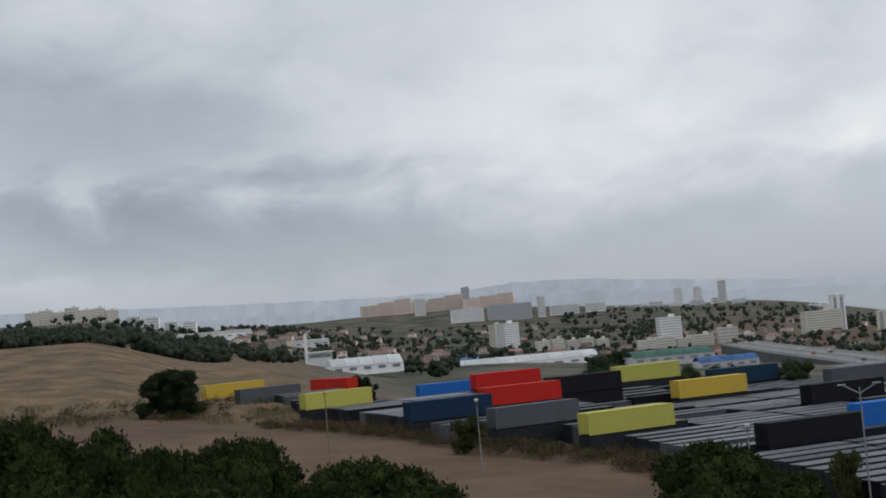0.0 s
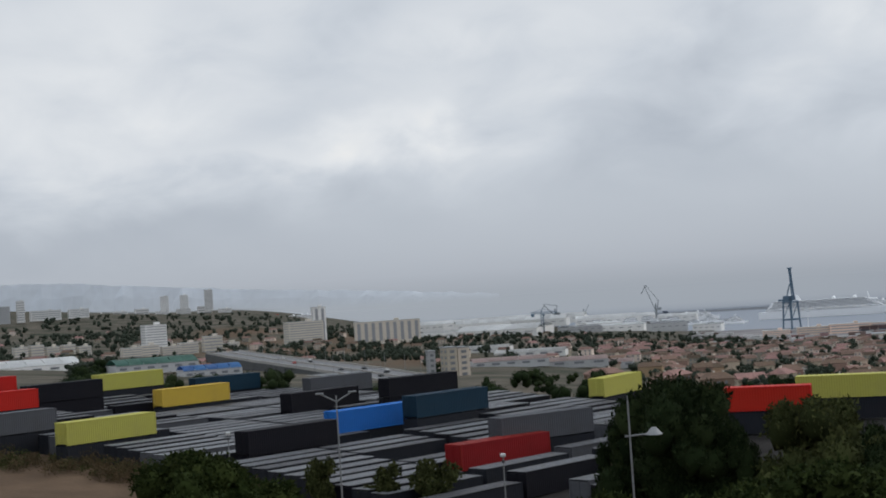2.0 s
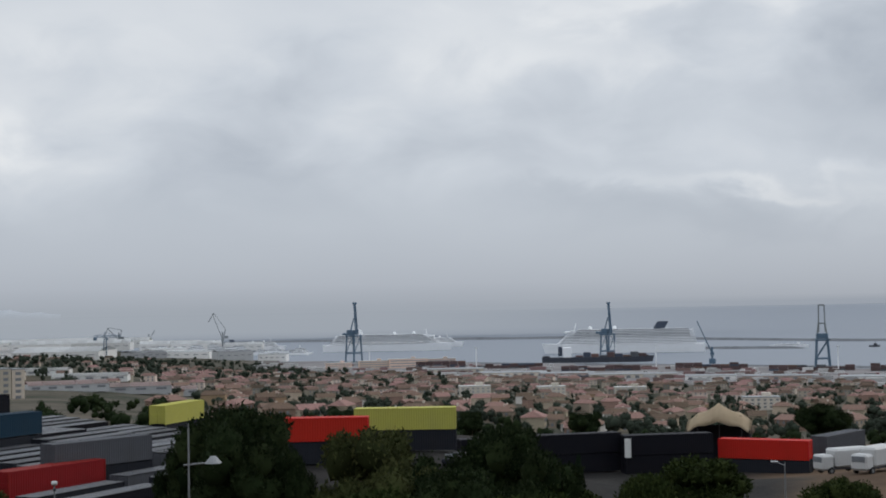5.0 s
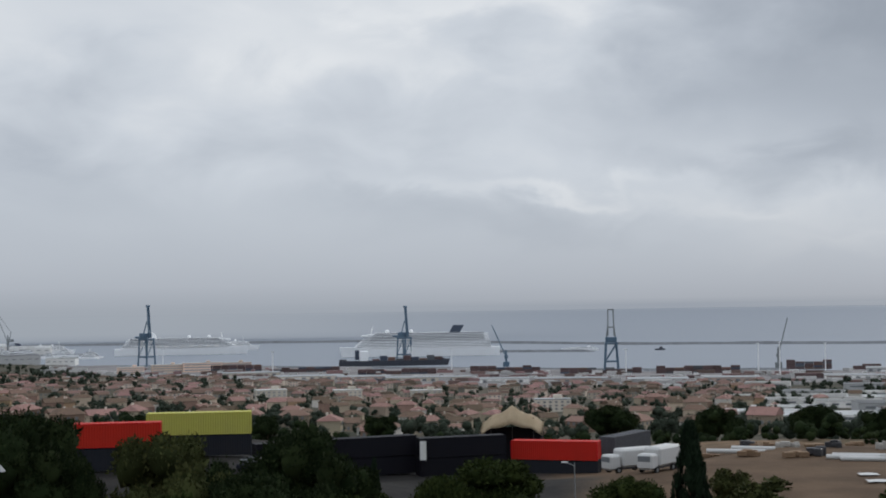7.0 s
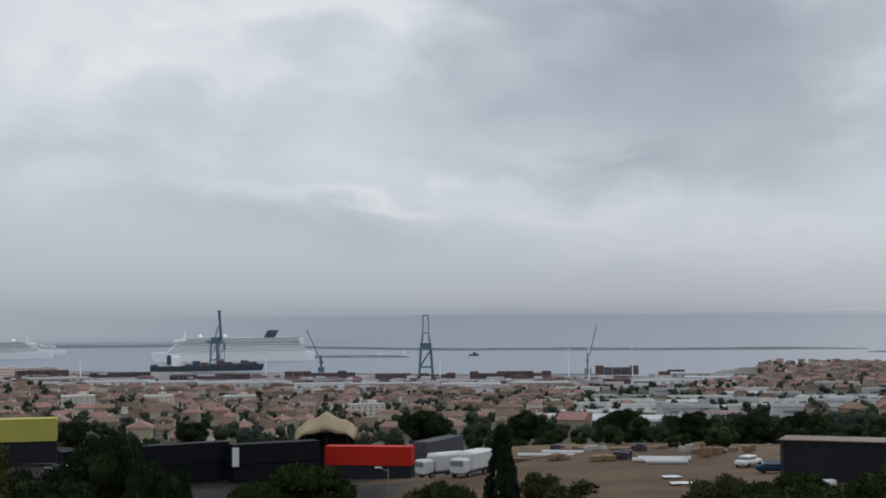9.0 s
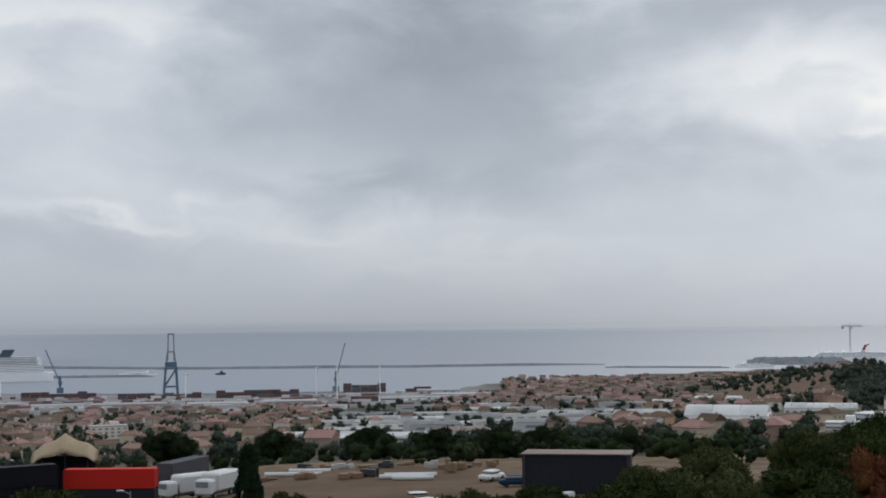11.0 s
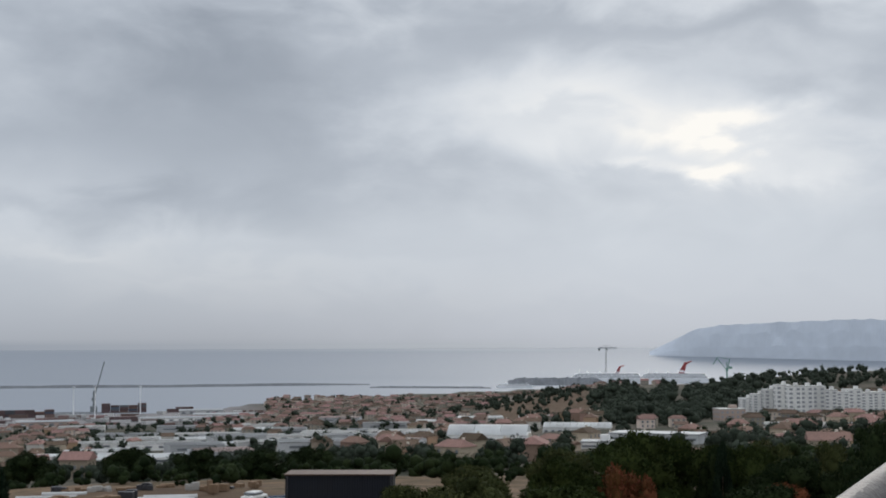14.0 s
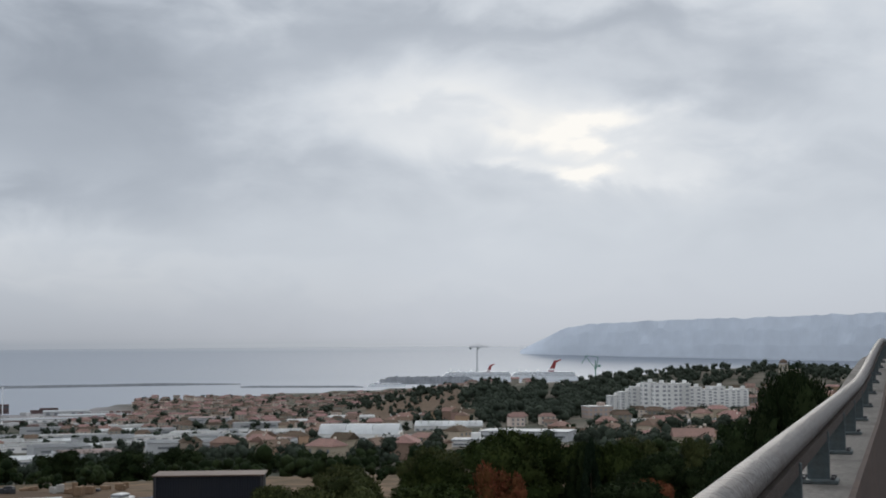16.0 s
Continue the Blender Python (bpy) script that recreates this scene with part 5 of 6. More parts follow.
def cruise_ship(az, dist, length, turn, label, funnel, decks=9, z=None, hullmat=None, funnel_at=0.22, wing=0.0):
    k = length / 320.0
    z = sea_level(dist) if z is None else z
    th = thing("cruise_ship", facing(az, dist, z, turn), label, "cruise ship", "ships in the harbour")
    part("hull", hull(length, 36 * k, 17 * k), hullmat or SHIP_WHITE, th)
    for i in range(decks):
        l = length * (0.86 - (0.013 if decks > 8 else 0.022) * i)
        w = 33 * k - 1.2 * k * (i > 5)
        zz = (17 + 3.2 * (i + 0.5)) * k
        x = -length * 0.02 - length * 0.004 * i
        high = i >= decks - 5 and decks > 6
        part("deck", box(fresh(), x, 0, zz - 0.3 * high, l, w, (1.3 if high else 2.0) * k, bevel=0.4 * k), SHIP_WHITE, th)
        part("window_band", box(fresh(), x - length * 0.01, 0, zz + 1.5 * k, l * (0.9 if high else 0.97), w - 0.7 * k, (2.3 if high else 1.3) * k), BALCONY, th)
    top = (17 + 3.2 * decks) * k
    part("top_deck", box(fresh(), -length * 0.05, 0, top + 0.4 * k, length * 0.66, 30 * k, 1.4 * k), SHIP_WHITE, th)
    bm = fresh()
    r = bmesh.ops.create_cube(bm, size=1.0, matrix=Matrix.Translation((-length * funnel_at, 0, top + 8 * k)) @ Matrix.Diagonal((22 * k, 9 * k, 15 * k, 1)))
    for v in r["verts"]:
        if v.co.z > top + 8 * k:
            v.co.x -= 9 * k
            v.co.y *= 0.7
    bmesh.ops.bevel(bm, geom=bm.edges[:], offset=1.2 * k, segments=2, affect="EDGES")
    if not wing:
        part("funnel", bm, funnel, th, "raked ship's funnel")
    else:                          # a tall raked stack with a spreading wing at its head
        bm.free()
        x0 = -length * funnel_at
        bm = fresh()
        r = bmesh.ops.create_cube(bm, size=1.0, matrix=Matrix.Translation((x0, 0, top + wing / 2)) @ Matrix.Diagonal((wing * 0.5, 10 * k, wing, 1)))
        for v in r["verts"]:
            if v.co.z > top + wing / 2:
                v.co.x = x0 - wing * 0.42 + (v.co.x - x0) * 0.5
        bmesh.ops.bevel(bm, geom=bm.edges[:], offset=0.8 * k, segments=2, affect="EDGES")
        f = part("funnel", bm, funnel, th, "tall dark red raked funnel")
        for s in (-1, 1):
            part("funnel_wing", bar(fresh(), (x0 - wing * 0.35, 0, top + wing * 0.86), (x0 - wing * 0.9, s * 9 * k, top + wing * 1.08), wing * 0.10, 8, wing * 0.05), funnel, f)
        part("funnel_band", box(fresh(), x0 - wing * 0.02, 0, top + wing * 0.2, wing * 0.5, 10.6 * k, wing * 0.16, bevel=0.3), SHIP_WHITE, f, "white band")
    part("bridge_wing", box(fresh(), length * 0.34, 0, top - 4 * k, 12 * k, 39 * k, 3.4 * k, bevel=0.5 * k), SHIP_WHITE, th)
    part("mast", bar(fresh(), (length * 0.30, 0, top), (length * 0.29, 0, top + 14 * k), 0.9 * k), SHIP_WHITE, th)
    for s in (0.05, 0.2):
        bm = fresh()
        bmesh.ops.create_uvsphere(bm, u_segments=10, v_segments=6, radius=4.2 * k, matrix=Matrix.Translation((length * s, 0, top + 4 * k)))
        part("radar_dome", bm, SHIP_WHITE, th, smooth=True)
    me = finish("lifeboat", box(fresh(), 0, 0, 0, 11 * k, 4 * k, 3.4 * k, bevel=1.0 * k), RENDER["white"])
    for i in range(10):
        shared("lifeboat", me, th, pose(-length * 0.30 + i * length * 0.062, -17.5 * k, 21 * k))
    return th


cruise_ship(47.25, 2775, 326, 181, "long white cruise ship with a dark raked funnel", SHIP_NAVY)
cruise_ship(37.4, 3150, 300, -4, "white cruise ship with a waved grey hull", SHIP_WHITE, 7)
cruise_ship(38.9, 3420, 200, 2, "distant white ferry behind the harbour jetty", SHIP_WHITE, 6)
cruise_ship(31.6, 3380, 180, 8, "white ferry moored by the dockyard", SHIP_NAVY, 6)
cruise_ship(28.4, 3480, 150, 2, "white ferry with a dark funnel by the sheds", SHIP_NAVY, 6)
cruise_ship(83.2, 3480, 210, 178, "white cruise ship behind the western hill", SHIP_RED, 6, funnel_at=0.16, wing=19)
cruise_ship(86.0, 3520, 200, 178, "white cruise ship with a red funnel behind the hill", SHIP_RED, 6, funnel_at=0.12, wing=29)
cruise_ship(79.5, 3090, 86, 0, "small white ferry moored below the western mole", SHIP_WHITE, 4)
cruise_ship(54.0, 2990, 80, 180, "small grey-white ferry near the jetty", SHIP_WHITE, 3)
cruise_ship(15.2, 3600, 150, 5, "distant pale ferry with reddish upper decks", SHIP_RED, 5, z=60)


def cargo_ship():
    th = thing("cargo_ship", facing(46.2, 2330, 0, 2), "dark container ship with a white bridge house", "cargo ship", "ships in the harbour")
    part("hull", hull(190, 26, 9), SHIP_DARK, th)
    part("bridge_house", box(fresh(), -52, 0, 17, 14, 22, 17, bevel=0.5), SHIP_WHITE, th, "white bridge house")
    part("funnel", box(fresh(), -64, 0, 19, 7, 8, 16, bevel=0.5), SHIP_NAVY, th)
    part("mast", bar(fresh(), (-52, 0, 25), (-52, 0, 36), 0.6), SHIP_WHITE, th)
    for i in range(9):
        bm = box(fresh(), -32 + i * 13.4, 0, 9 + 2.6 * (1 + (i * 5) % 3) / 2 + 0.1, 12.2, 23, 2.6 * (1 + (i * 5) % 3))
        part("container_bay", bm, BOXSTACK[(i * 3) % 4], th)
    part("deck_crane", bar(fresh(), (30, 0, 9), (30, 0, 34), 1.2), SHIP_WHITE, th)
    for x in (-88, 80):
        part("hatch", box(fresh(), x, 0, 10.2, 12, 14, 3), SHIP_DARK, th)


cargo_ship()


def quay_stack(az, dist, n, tiers, rng):
    th = thing("container_stack", facing(az, dist, 2.4, rng.uniform(-2, 3)), "long stack of faded shipping containers on the quay", "container stack", "container stacks on the quay")
    for i in range(n):
        for t in range(tiers if rng.random() < 0.75 else tiers - 1):
            part("stacked_container", box(fresh(), (i - n / 2 + 0.5) * 12.6, 0, 1.35 + t * 2.62, 12.19, 9.6, 2.55), BOXSTACK[rng.randrange(4) if rng.random() < 0.4 else 0], th)


rngq = random.Random(8)
# heading from, to, distance, tiers
for a0, a1, d, tiers in ((38.0, 40.6, 2150, 4), (41.1, 43.9, 2080, 3), (44.6, 48.0, 1965, 3), (49.3, 52.4, 1960, 4), (53.1, 56.6, 1920, 3), (57.2, 60.5, 1900, 4), (62.4, 64.2, 2010, 5), (65.0, 66.1, 1990, 3),
                         (50.2, 51.0, 1760, 3), (62.8, 64.3, 1730, 3), (45.4, 46.2, 1790, 2), (58.4, 59.2, 1740, 2)):
    quay_stack((a0 + a1) / 2, d, max(2, int(round((a1 - a0) * d / 57.3 / 12.6))), tiers, rngq)


def light_mast(az, dist, h):
    th = thing("light_mast", facing(az, dist, 2.4, 0), "tall white floodlight mast on the quay", "light mast", "floodlight masts of the port")
    part("shaft", bar(fresh(), (0, 0, 0), (0, 0, h), 0.75, 8, 0.5), SHIP_WHITE, th)
    part("crown_ring", bar(fresh(), (0, 0, h - 0.4), (0, 0, h + 0.5), 2.0, 12), SHIP_WHITE, th)
    for i in range(4):
        a = i * math.pi / 2
        part("floodlight", box(fresh(), math.cos(a) * 2.2, math.sin(a) * 2.2, h - 0.2, 1.0, 1.0, 0.9, bevel=0.1), CRANE_GREY, th)


for az, d, h in ((41.1, 2060, 33), (48.6, 2080, 32), (61.3, 1960, 38), (62.15, 1800, 44), (63.95, 1960, 38), (55.9, 1880, 34), (36.6, 2280, 34)):
    light_mast(az, d, h)


def long_shed(az, dist, w, label, mat):
    """Low transit shed with a row of loading doors."""
    th = thing("transit_shed", facing(az, dist, max(2.4, land(az, dist)), 2), label, "transit shed", "low sheds behind the quay")
    part("wall", box(fresh(), 0, 0, 2.6, w, 18, 5.2, bevel=0.1), mat, th)
    bm = fresh()
    rows = []
    for y, z in ((-9.6, 5.2), (0, 6.8), (9.6, 5.2), (9.6, 4.9), (0, 6.5), (-9.6, 4.9)):
        rows.append([bm.verts.new((x, y, z)) for x in (-w / 2 - 0.5, w / 2 + 0.5)])
    for p, q in zip(rows, rows[1:] + rows[:1]):
        bm.faces.new((p[0], p[1], q[1], q[0]))
    bm.faces.new([r[0] for r in rows][::-1])
    bm.faces.new([r[1] for r in rows])
    bmesh.ops.recalc_face_normals(bm, faces=bm.faces[:])
    part("roof", bm, ROOFING["grey"], th)
    me = window_mesh(5.0, 3.2)
    for i in range(int(w // 11)):
        shared("loading_door", me, th, pose(-w / 2 + 6 + i * 11, -9, 1.9))


for az, d, w, tone in ((42.6, 1830, 92, "cream"), (44.9, 1800, 70, "pink"), (47.6, 1750, 110, "cream"), (50.8, 1680, 60, "white"), (53.6, 1660, 88, "pink"), (57.2, 1620, 70, "white"), (60.2, 1640, 64, "pink"), (65.4, 1700, 90, "white"), (67.2, 1800, 70, "white"), (40.2, 1960, 80, "cream"), (66.4, 1930, 60, "grey")):
    long_shed(az, d, w, "long low " + {"cream": "cream", "pink": "pinkish", "white": "white", "grey": "grey"}[tone] + " transit shed behind the quay", RENDER[tone])


def yacht(az, dist, length, turn):
    th = thing("yacht", facing(az, dist, sea_level(dist), turn), "large white motor yacht in the dockyard", "yacht", "yachts in the dockyard")
    part("hull", hull(length, length * 0.17, length * 0.07, 0.3), SHIP_WHITE, th)
    for i in range(4):
        part("deck", box(fresh(), -length * 0.06, 0, length * (0.085 + 0.05 * i), length * (0.66 - 0.12 * i), length * 0.13, length * 0.03, bevel=0.3), SHIP_WHITE, th)
        part("window_band", box(fresh(), -length * 0.06, 0, length * (0.11 + 0.05 * i), length * (0.62 - 0.12 * i), length * 0.12, length * 0.02), GLASS_DARK, th)
    part("mast", bar(fresh(), (-length * 0.08, 0, length * 0.25), (-length * 0.1, 0, length * 0.38), 0.6), SHIP_WHITE, th)


rngy = random.Random(4)
for i in range(17):
    a = 27.0 + 0.42 * i + rngy.uniform(-0.3, 0.3)
    yacht(a, 3060 + rngy.uniform(-160, 320) if a > 29.5 else 3250, rngy.uniform(34, 85), rngy.uniform(-60, 60) + 180 * (i % 2))
for a, d in ((57.32, 2965),):
    th = thing("tug_boat", facing(a, d, 0, 0), "small dark tug on open harbour water", "boat")
    part("hull", hull(22, 8, 3.5, 0.3), SHIP_DARK, th)
    part("wheelhouse", box(fresh(), 2, 0, 5.5, 7, 5, 4, bevel=0.3), SHIP_DARK, th)
    part("mast", bar(fresh(), (2, 0, 7), (2, 0, 11), 0.3), SHIP_DARK, th)

# ================= the raised road =================
def raised_road():
    th = thing("raised_road", Matrix(), "curved concrete dual carriageway on a dark retaining wall", "road", "")
    line = [(12.3, 1120, 64), (13.2, 990, 64), (14.4, 880, 63.5), (15.8, 790, 63), (17.4, 715, 62), (19.0, 660, 60.5), (20.2, 630, 59)]
    pts = []
    for i in range(37):
        u = i / 6
        k = [q[0] for q in line], [q[1] for q in line], [q[2] for q in line]
        pts.append(polar(*(float(np.interp(u, range(7), c)) for c in k)))
    side = []
    for i, p in enumerate(pts):
        t = (pts[min(i + 1, 36)] - pts[max(i - 1, 0)]).normalized()
        side.append(Vector((t.y, -t.x, 0)))

    def run(name, ring, mat, label=""):
        bm = fresh()
        prev = None
        for p, n in zip(pts, side):
            r = [bm.verts.new(p + n * o + Vector((0, 0, z))) for o, z in ring]
            if prev:
                for k in range(len(r)):
                    j = (k + 1) % len(r)
                    bm.faces.new((prev[k], prev[j], r[j], r[k]))
            else:
                bm.faces.new(r)
            prev = r
        bm.faces.new(prev)
        bmesh.ops.recalc_face_normals(bm, faces=bm.faces[:])
        return part(name, bm, mat, th, label)

    run("carriageway", ((-13, -0.5), (13, -0.5), (13, 0), (-13, 0)), CARRIAGE, "grey tarmac carriageway")
    for o in (-13.3, 0, 13.0):
        run("barrier", ((o, -0.6), (o + 0.3, -0.6), (o + 0.3, 0.95), (o, 0.95)), CONCRETE, "pale concrete barrier")
    for o in (-14.2, 13.4):
        run("retaining_wall", ((o, -16), (o + 0.7, -16), (o + 0.7, -0.55), (o, -0.55)), STONE_WALL, "dark retaining wall")
    for i in range(2, 36, 3):
        for o in (-14.0, 14.0):
            p = pts[i] + side[i] * o
            part("lamp_standard", bar(fresh(), p - Vector((0, 0, 0.4)), p + Vector((0, 0, 9)), 0.12, 6, 0.08), GALV, th)
    rng = random.Random(15)
    for i in range(10):
        k = rng.randrange(2, 34)
        p = pts[k] + side[k] * rng.choice((-9.5, -5.5, 4.5, 8.5)) + (pts[k + 1] - pts[k]) * rng.random()
        t = pts[k + 1] - pts[k]
        car_at(pose(p.x, p.y, p.z + 0.02, 0, 0, math.degrees(math.atan2(t.y, t.x))), PAINT[rng.choice(("white", "white", "grey", "slate", "red"))], "small car on the raised road", "cars on the raised road")


# ================= goods on the quays =================
def quay_goods():
    rng = np.random.RandomState(12)
    pale, dark = [], []
    unit = finish("goods", box(fresh(), 0, 0, 0, 1, 1, 1), CONCRETE)
    for _ in range(420):
        az = rng.uniform(32, 70)
        d = float(np.interp(az, (34, 42, 50, 58, 66), (2430, 2180, 2010, 1900, 1940))) - rng.uniform(0, 460)
        if land(az, d) > 14:
            continue
        m = facing(az, d, max(2.2, land(az, d)) + 1.6, rng.uniform(-15, 15)) @ Matrix.Diagonal((float(rng.choice((6, 12, 14, 24))), 4, float(rng.choice((3, 4, 6))), 1))
        (pale if rng.rand() < 0.55 else dark).append((m, unit))
    th = tagged(new("quay_goods", joined("quay_goods", pale, material("quay_white", (0.46, 0.455, 0.45), 0.7, island=0.35))), "pale trailers and sheds scattered over the quay", "quay goods", kind="stuff")
    ob = new("dark_goods", joined("dark_goods", dark, material("quay_dark", (0.20, 0.13, 0.12), 0.7, island=0.5)))
    ob.parent = th


quay_goods()
breakwater("quay_mole", "low concrete mole of the dockyard", ((26.6, 3380), (34.0, 3260)), 60, 4)
shed(29.4, 3340, 120, 50, 18, 3, "white", "white dockyard hall on the mole", 6, z=4, arch=0.12)
shed(31.4, 3300, 90, 50, 14, -5, "white", "white dockyard hall beside yachts", 5, z=4, arch=0.1)
th = thing("white_chimney", facing(-5.67, 720, land(-5.67, 720), 0), "white square chimney by a low depot", "chimney")
part("stack", box(fresh(), 0, 0, 7.5, 1.6, 1.6, 17, bevel=0.1), RENDER["white"], th)
part("cap", box(fresh(), 0, 0, 16.2, 2.0, 2.0, 0.6), RENDER["grey"], th)
th = thing("control_house", facing(-5.1, 700, land(-5.1, 700), 0), "small white two-storey control house", "house")
part("wall", box(fresh(), 0, 0, 3, 12, 8, 8), RENDER["white"], th)
part("roof", box(fresh(), 0, 0, 7.3, 14, 10, 0.6), RENDER["white"], th)
part("window_band", box(fresh(), 0, -4, 5.4, 11, 0.4, 1.4), GLASS_DARK, th)


def haze_bank():
    """The white of the bay beyond the breakwater, where sea and sky run together: haze painted on a glowing sheet."""
    m = bpy.data.materials.new("sea_haze_glow")
    m.use_nodes = True
    nt = m.node_tree
    nt.nodes.clear()
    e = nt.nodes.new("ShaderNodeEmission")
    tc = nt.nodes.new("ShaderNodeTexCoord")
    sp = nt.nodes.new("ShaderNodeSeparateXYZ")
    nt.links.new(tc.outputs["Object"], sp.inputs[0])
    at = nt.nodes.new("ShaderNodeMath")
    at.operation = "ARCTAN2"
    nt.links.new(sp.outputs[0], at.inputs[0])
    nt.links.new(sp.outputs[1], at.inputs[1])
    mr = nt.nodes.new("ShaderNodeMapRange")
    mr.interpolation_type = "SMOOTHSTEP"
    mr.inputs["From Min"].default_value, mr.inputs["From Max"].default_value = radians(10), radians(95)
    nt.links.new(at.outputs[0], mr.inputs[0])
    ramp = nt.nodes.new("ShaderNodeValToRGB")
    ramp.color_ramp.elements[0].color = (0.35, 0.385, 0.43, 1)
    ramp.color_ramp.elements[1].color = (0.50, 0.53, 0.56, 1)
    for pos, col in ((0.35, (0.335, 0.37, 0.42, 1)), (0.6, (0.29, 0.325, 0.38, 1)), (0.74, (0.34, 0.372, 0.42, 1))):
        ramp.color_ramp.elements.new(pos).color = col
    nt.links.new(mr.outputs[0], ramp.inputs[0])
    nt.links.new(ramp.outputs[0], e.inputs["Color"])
    o = nt.nodes.new("ShaderNodeOutputMaterial")
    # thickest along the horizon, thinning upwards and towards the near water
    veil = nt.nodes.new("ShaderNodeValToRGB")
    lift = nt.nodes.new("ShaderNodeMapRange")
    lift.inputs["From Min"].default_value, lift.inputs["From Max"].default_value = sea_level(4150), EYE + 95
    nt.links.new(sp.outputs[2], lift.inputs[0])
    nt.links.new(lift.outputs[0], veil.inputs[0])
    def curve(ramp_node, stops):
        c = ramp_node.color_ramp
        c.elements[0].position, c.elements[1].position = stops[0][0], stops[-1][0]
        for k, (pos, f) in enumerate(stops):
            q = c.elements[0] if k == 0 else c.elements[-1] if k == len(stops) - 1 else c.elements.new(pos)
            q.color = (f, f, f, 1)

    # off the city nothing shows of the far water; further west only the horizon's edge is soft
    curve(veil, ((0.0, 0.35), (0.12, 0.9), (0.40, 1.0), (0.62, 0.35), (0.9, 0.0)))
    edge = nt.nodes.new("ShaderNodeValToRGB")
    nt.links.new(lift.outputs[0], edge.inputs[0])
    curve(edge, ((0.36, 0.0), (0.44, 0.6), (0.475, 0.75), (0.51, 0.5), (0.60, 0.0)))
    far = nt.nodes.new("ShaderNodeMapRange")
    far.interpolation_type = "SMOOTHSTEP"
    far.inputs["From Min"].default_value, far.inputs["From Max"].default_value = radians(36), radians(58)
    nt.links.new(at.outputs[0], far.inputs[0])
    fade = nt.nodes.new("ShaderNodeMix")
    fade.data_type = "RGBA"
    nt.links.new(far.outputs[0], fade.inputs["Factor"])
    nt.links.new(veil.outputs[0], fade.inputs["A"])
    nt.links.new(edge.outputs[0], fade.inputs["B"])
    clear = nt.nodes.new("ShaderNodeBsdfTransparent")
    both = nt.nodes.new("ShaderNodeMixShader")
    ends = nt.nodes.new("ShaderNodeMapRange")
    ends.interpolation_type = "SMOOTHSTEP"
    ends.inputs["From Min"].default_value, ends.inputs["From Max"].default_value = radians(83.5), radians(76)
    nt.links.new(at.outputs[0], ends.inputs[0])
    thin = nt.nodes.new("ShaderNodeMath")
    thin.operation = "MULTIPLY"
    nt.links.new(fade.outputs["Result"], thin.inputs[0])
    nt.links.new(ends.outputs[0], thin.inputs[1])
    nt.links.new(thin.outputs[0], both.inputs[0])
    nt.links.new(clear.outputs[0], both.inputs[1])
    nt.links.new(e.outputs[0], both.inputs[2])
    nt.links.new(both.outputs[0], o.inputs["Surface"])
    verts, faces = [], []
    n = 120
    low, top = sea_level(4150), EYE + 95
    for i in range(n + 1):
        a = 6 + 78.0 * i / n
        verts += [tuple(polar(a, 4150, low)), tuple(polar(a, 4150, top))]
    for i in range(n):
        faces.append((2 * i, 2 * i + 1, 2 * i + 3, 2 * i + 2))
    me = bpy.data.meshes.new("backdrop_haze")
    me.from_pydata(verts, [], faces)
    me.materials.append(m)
    tagged(new("backdrop_haze", me), "pale haze painted on a glowing sheet over the far sea", "haze", kind="structure")


haze_bank()

# ================= the container bar and the earth lot =================
def tent():
    th = thing("stretch_tent", facing(51.1, 205, 73.6, -4), "beige stretch tent raised over a dark terrace", "tent")
    w, d = 9.4, 6.0
    bm = fresh()
    nx, ny = 16, 8
    grid = []
    for i in range(nx + 1):
        row = []
        for j in range(ny + 1):
            u, v = i / nx, j / ny
            peak = 2.6 * max(0.0, 1 - abs(u - 0.5) * 2.1) ** 1.35 * (1 - 0.5 * (2 * v - 1) ** 2) + 0.5 * math.exp(-((abs(u - 0.5) - 0.33) / 0.1) ** 2)
            edge = 0.5 * (abs(u - 0.5) * 2) ** 3 + 1.5 * (1 - v) ** 2
            row.append(bm.verts.new(((u - 0.5) * w, (v - 0.5) * d, 5.4 + peak - edge)))
        grid.append(row)
    for i in range(nx):
        for j in range(ny):
            bm.faces.new((grid[i][j], grid[i + 1][j], grid[i + 1][j + 1], grid[i][j + 1]))
    bmesh.ops.solidify(bm, geom=bm.faces[:], thickness=0.06)
    part("canvas", bm, CANVAS, th, "beige canvas", smooth=True)
    for x, y, h in ((-4.5, -2.8, 4.1), (4.5, -2.8, 4.1), (-4.5, 2.8, 4.6), (4.5, 2.8, 4.6), (0, 0, 7.2), (-3.2, 0, 5.9), (3.2, 0, 5.9)):
        part("pole", bar(fresh(), (x, y, -3.5), (x, y, h), 0.08), STEEL_DARK, th)
    part("terrace_screen", box(fresh(), 0, 2.6, 1.0, 8.8, 0.2, 6.6), PAINT["black"], th)


tent()
# the black two-storey front: further containers, a plain white panel and an end one
container("black", 121.5, 134.2, 76.2, -26, "black shipping container closing the bar front", "containers of the storage yard")
container("black", 121.5, 134.2, 73.6, -26, "black shipping container closing the bar front", "containers of the storage yard", simple=True)
container("slate", 164.6, 111.8, 72.4, 9, "dark container under a grey one at the bar end", "containers of the storage yard", simple=True)
container("grey", 164.6, 111.8, 75.0, 9, "mid-grey shipping container at the end of the bar", "containers of the storage yard")
# the plain white wall panel of the front, built as a framed board
th = thing("signboard", facing(47.35, 181.5, 75.9, -8), "tall plain white wall panel on the black front", "signboard")
part("sheet", box(fresh(), 0, 0, 1.25, 0.85, 0.12, 2.5, bevel=0.02), PAINT["white"], th)
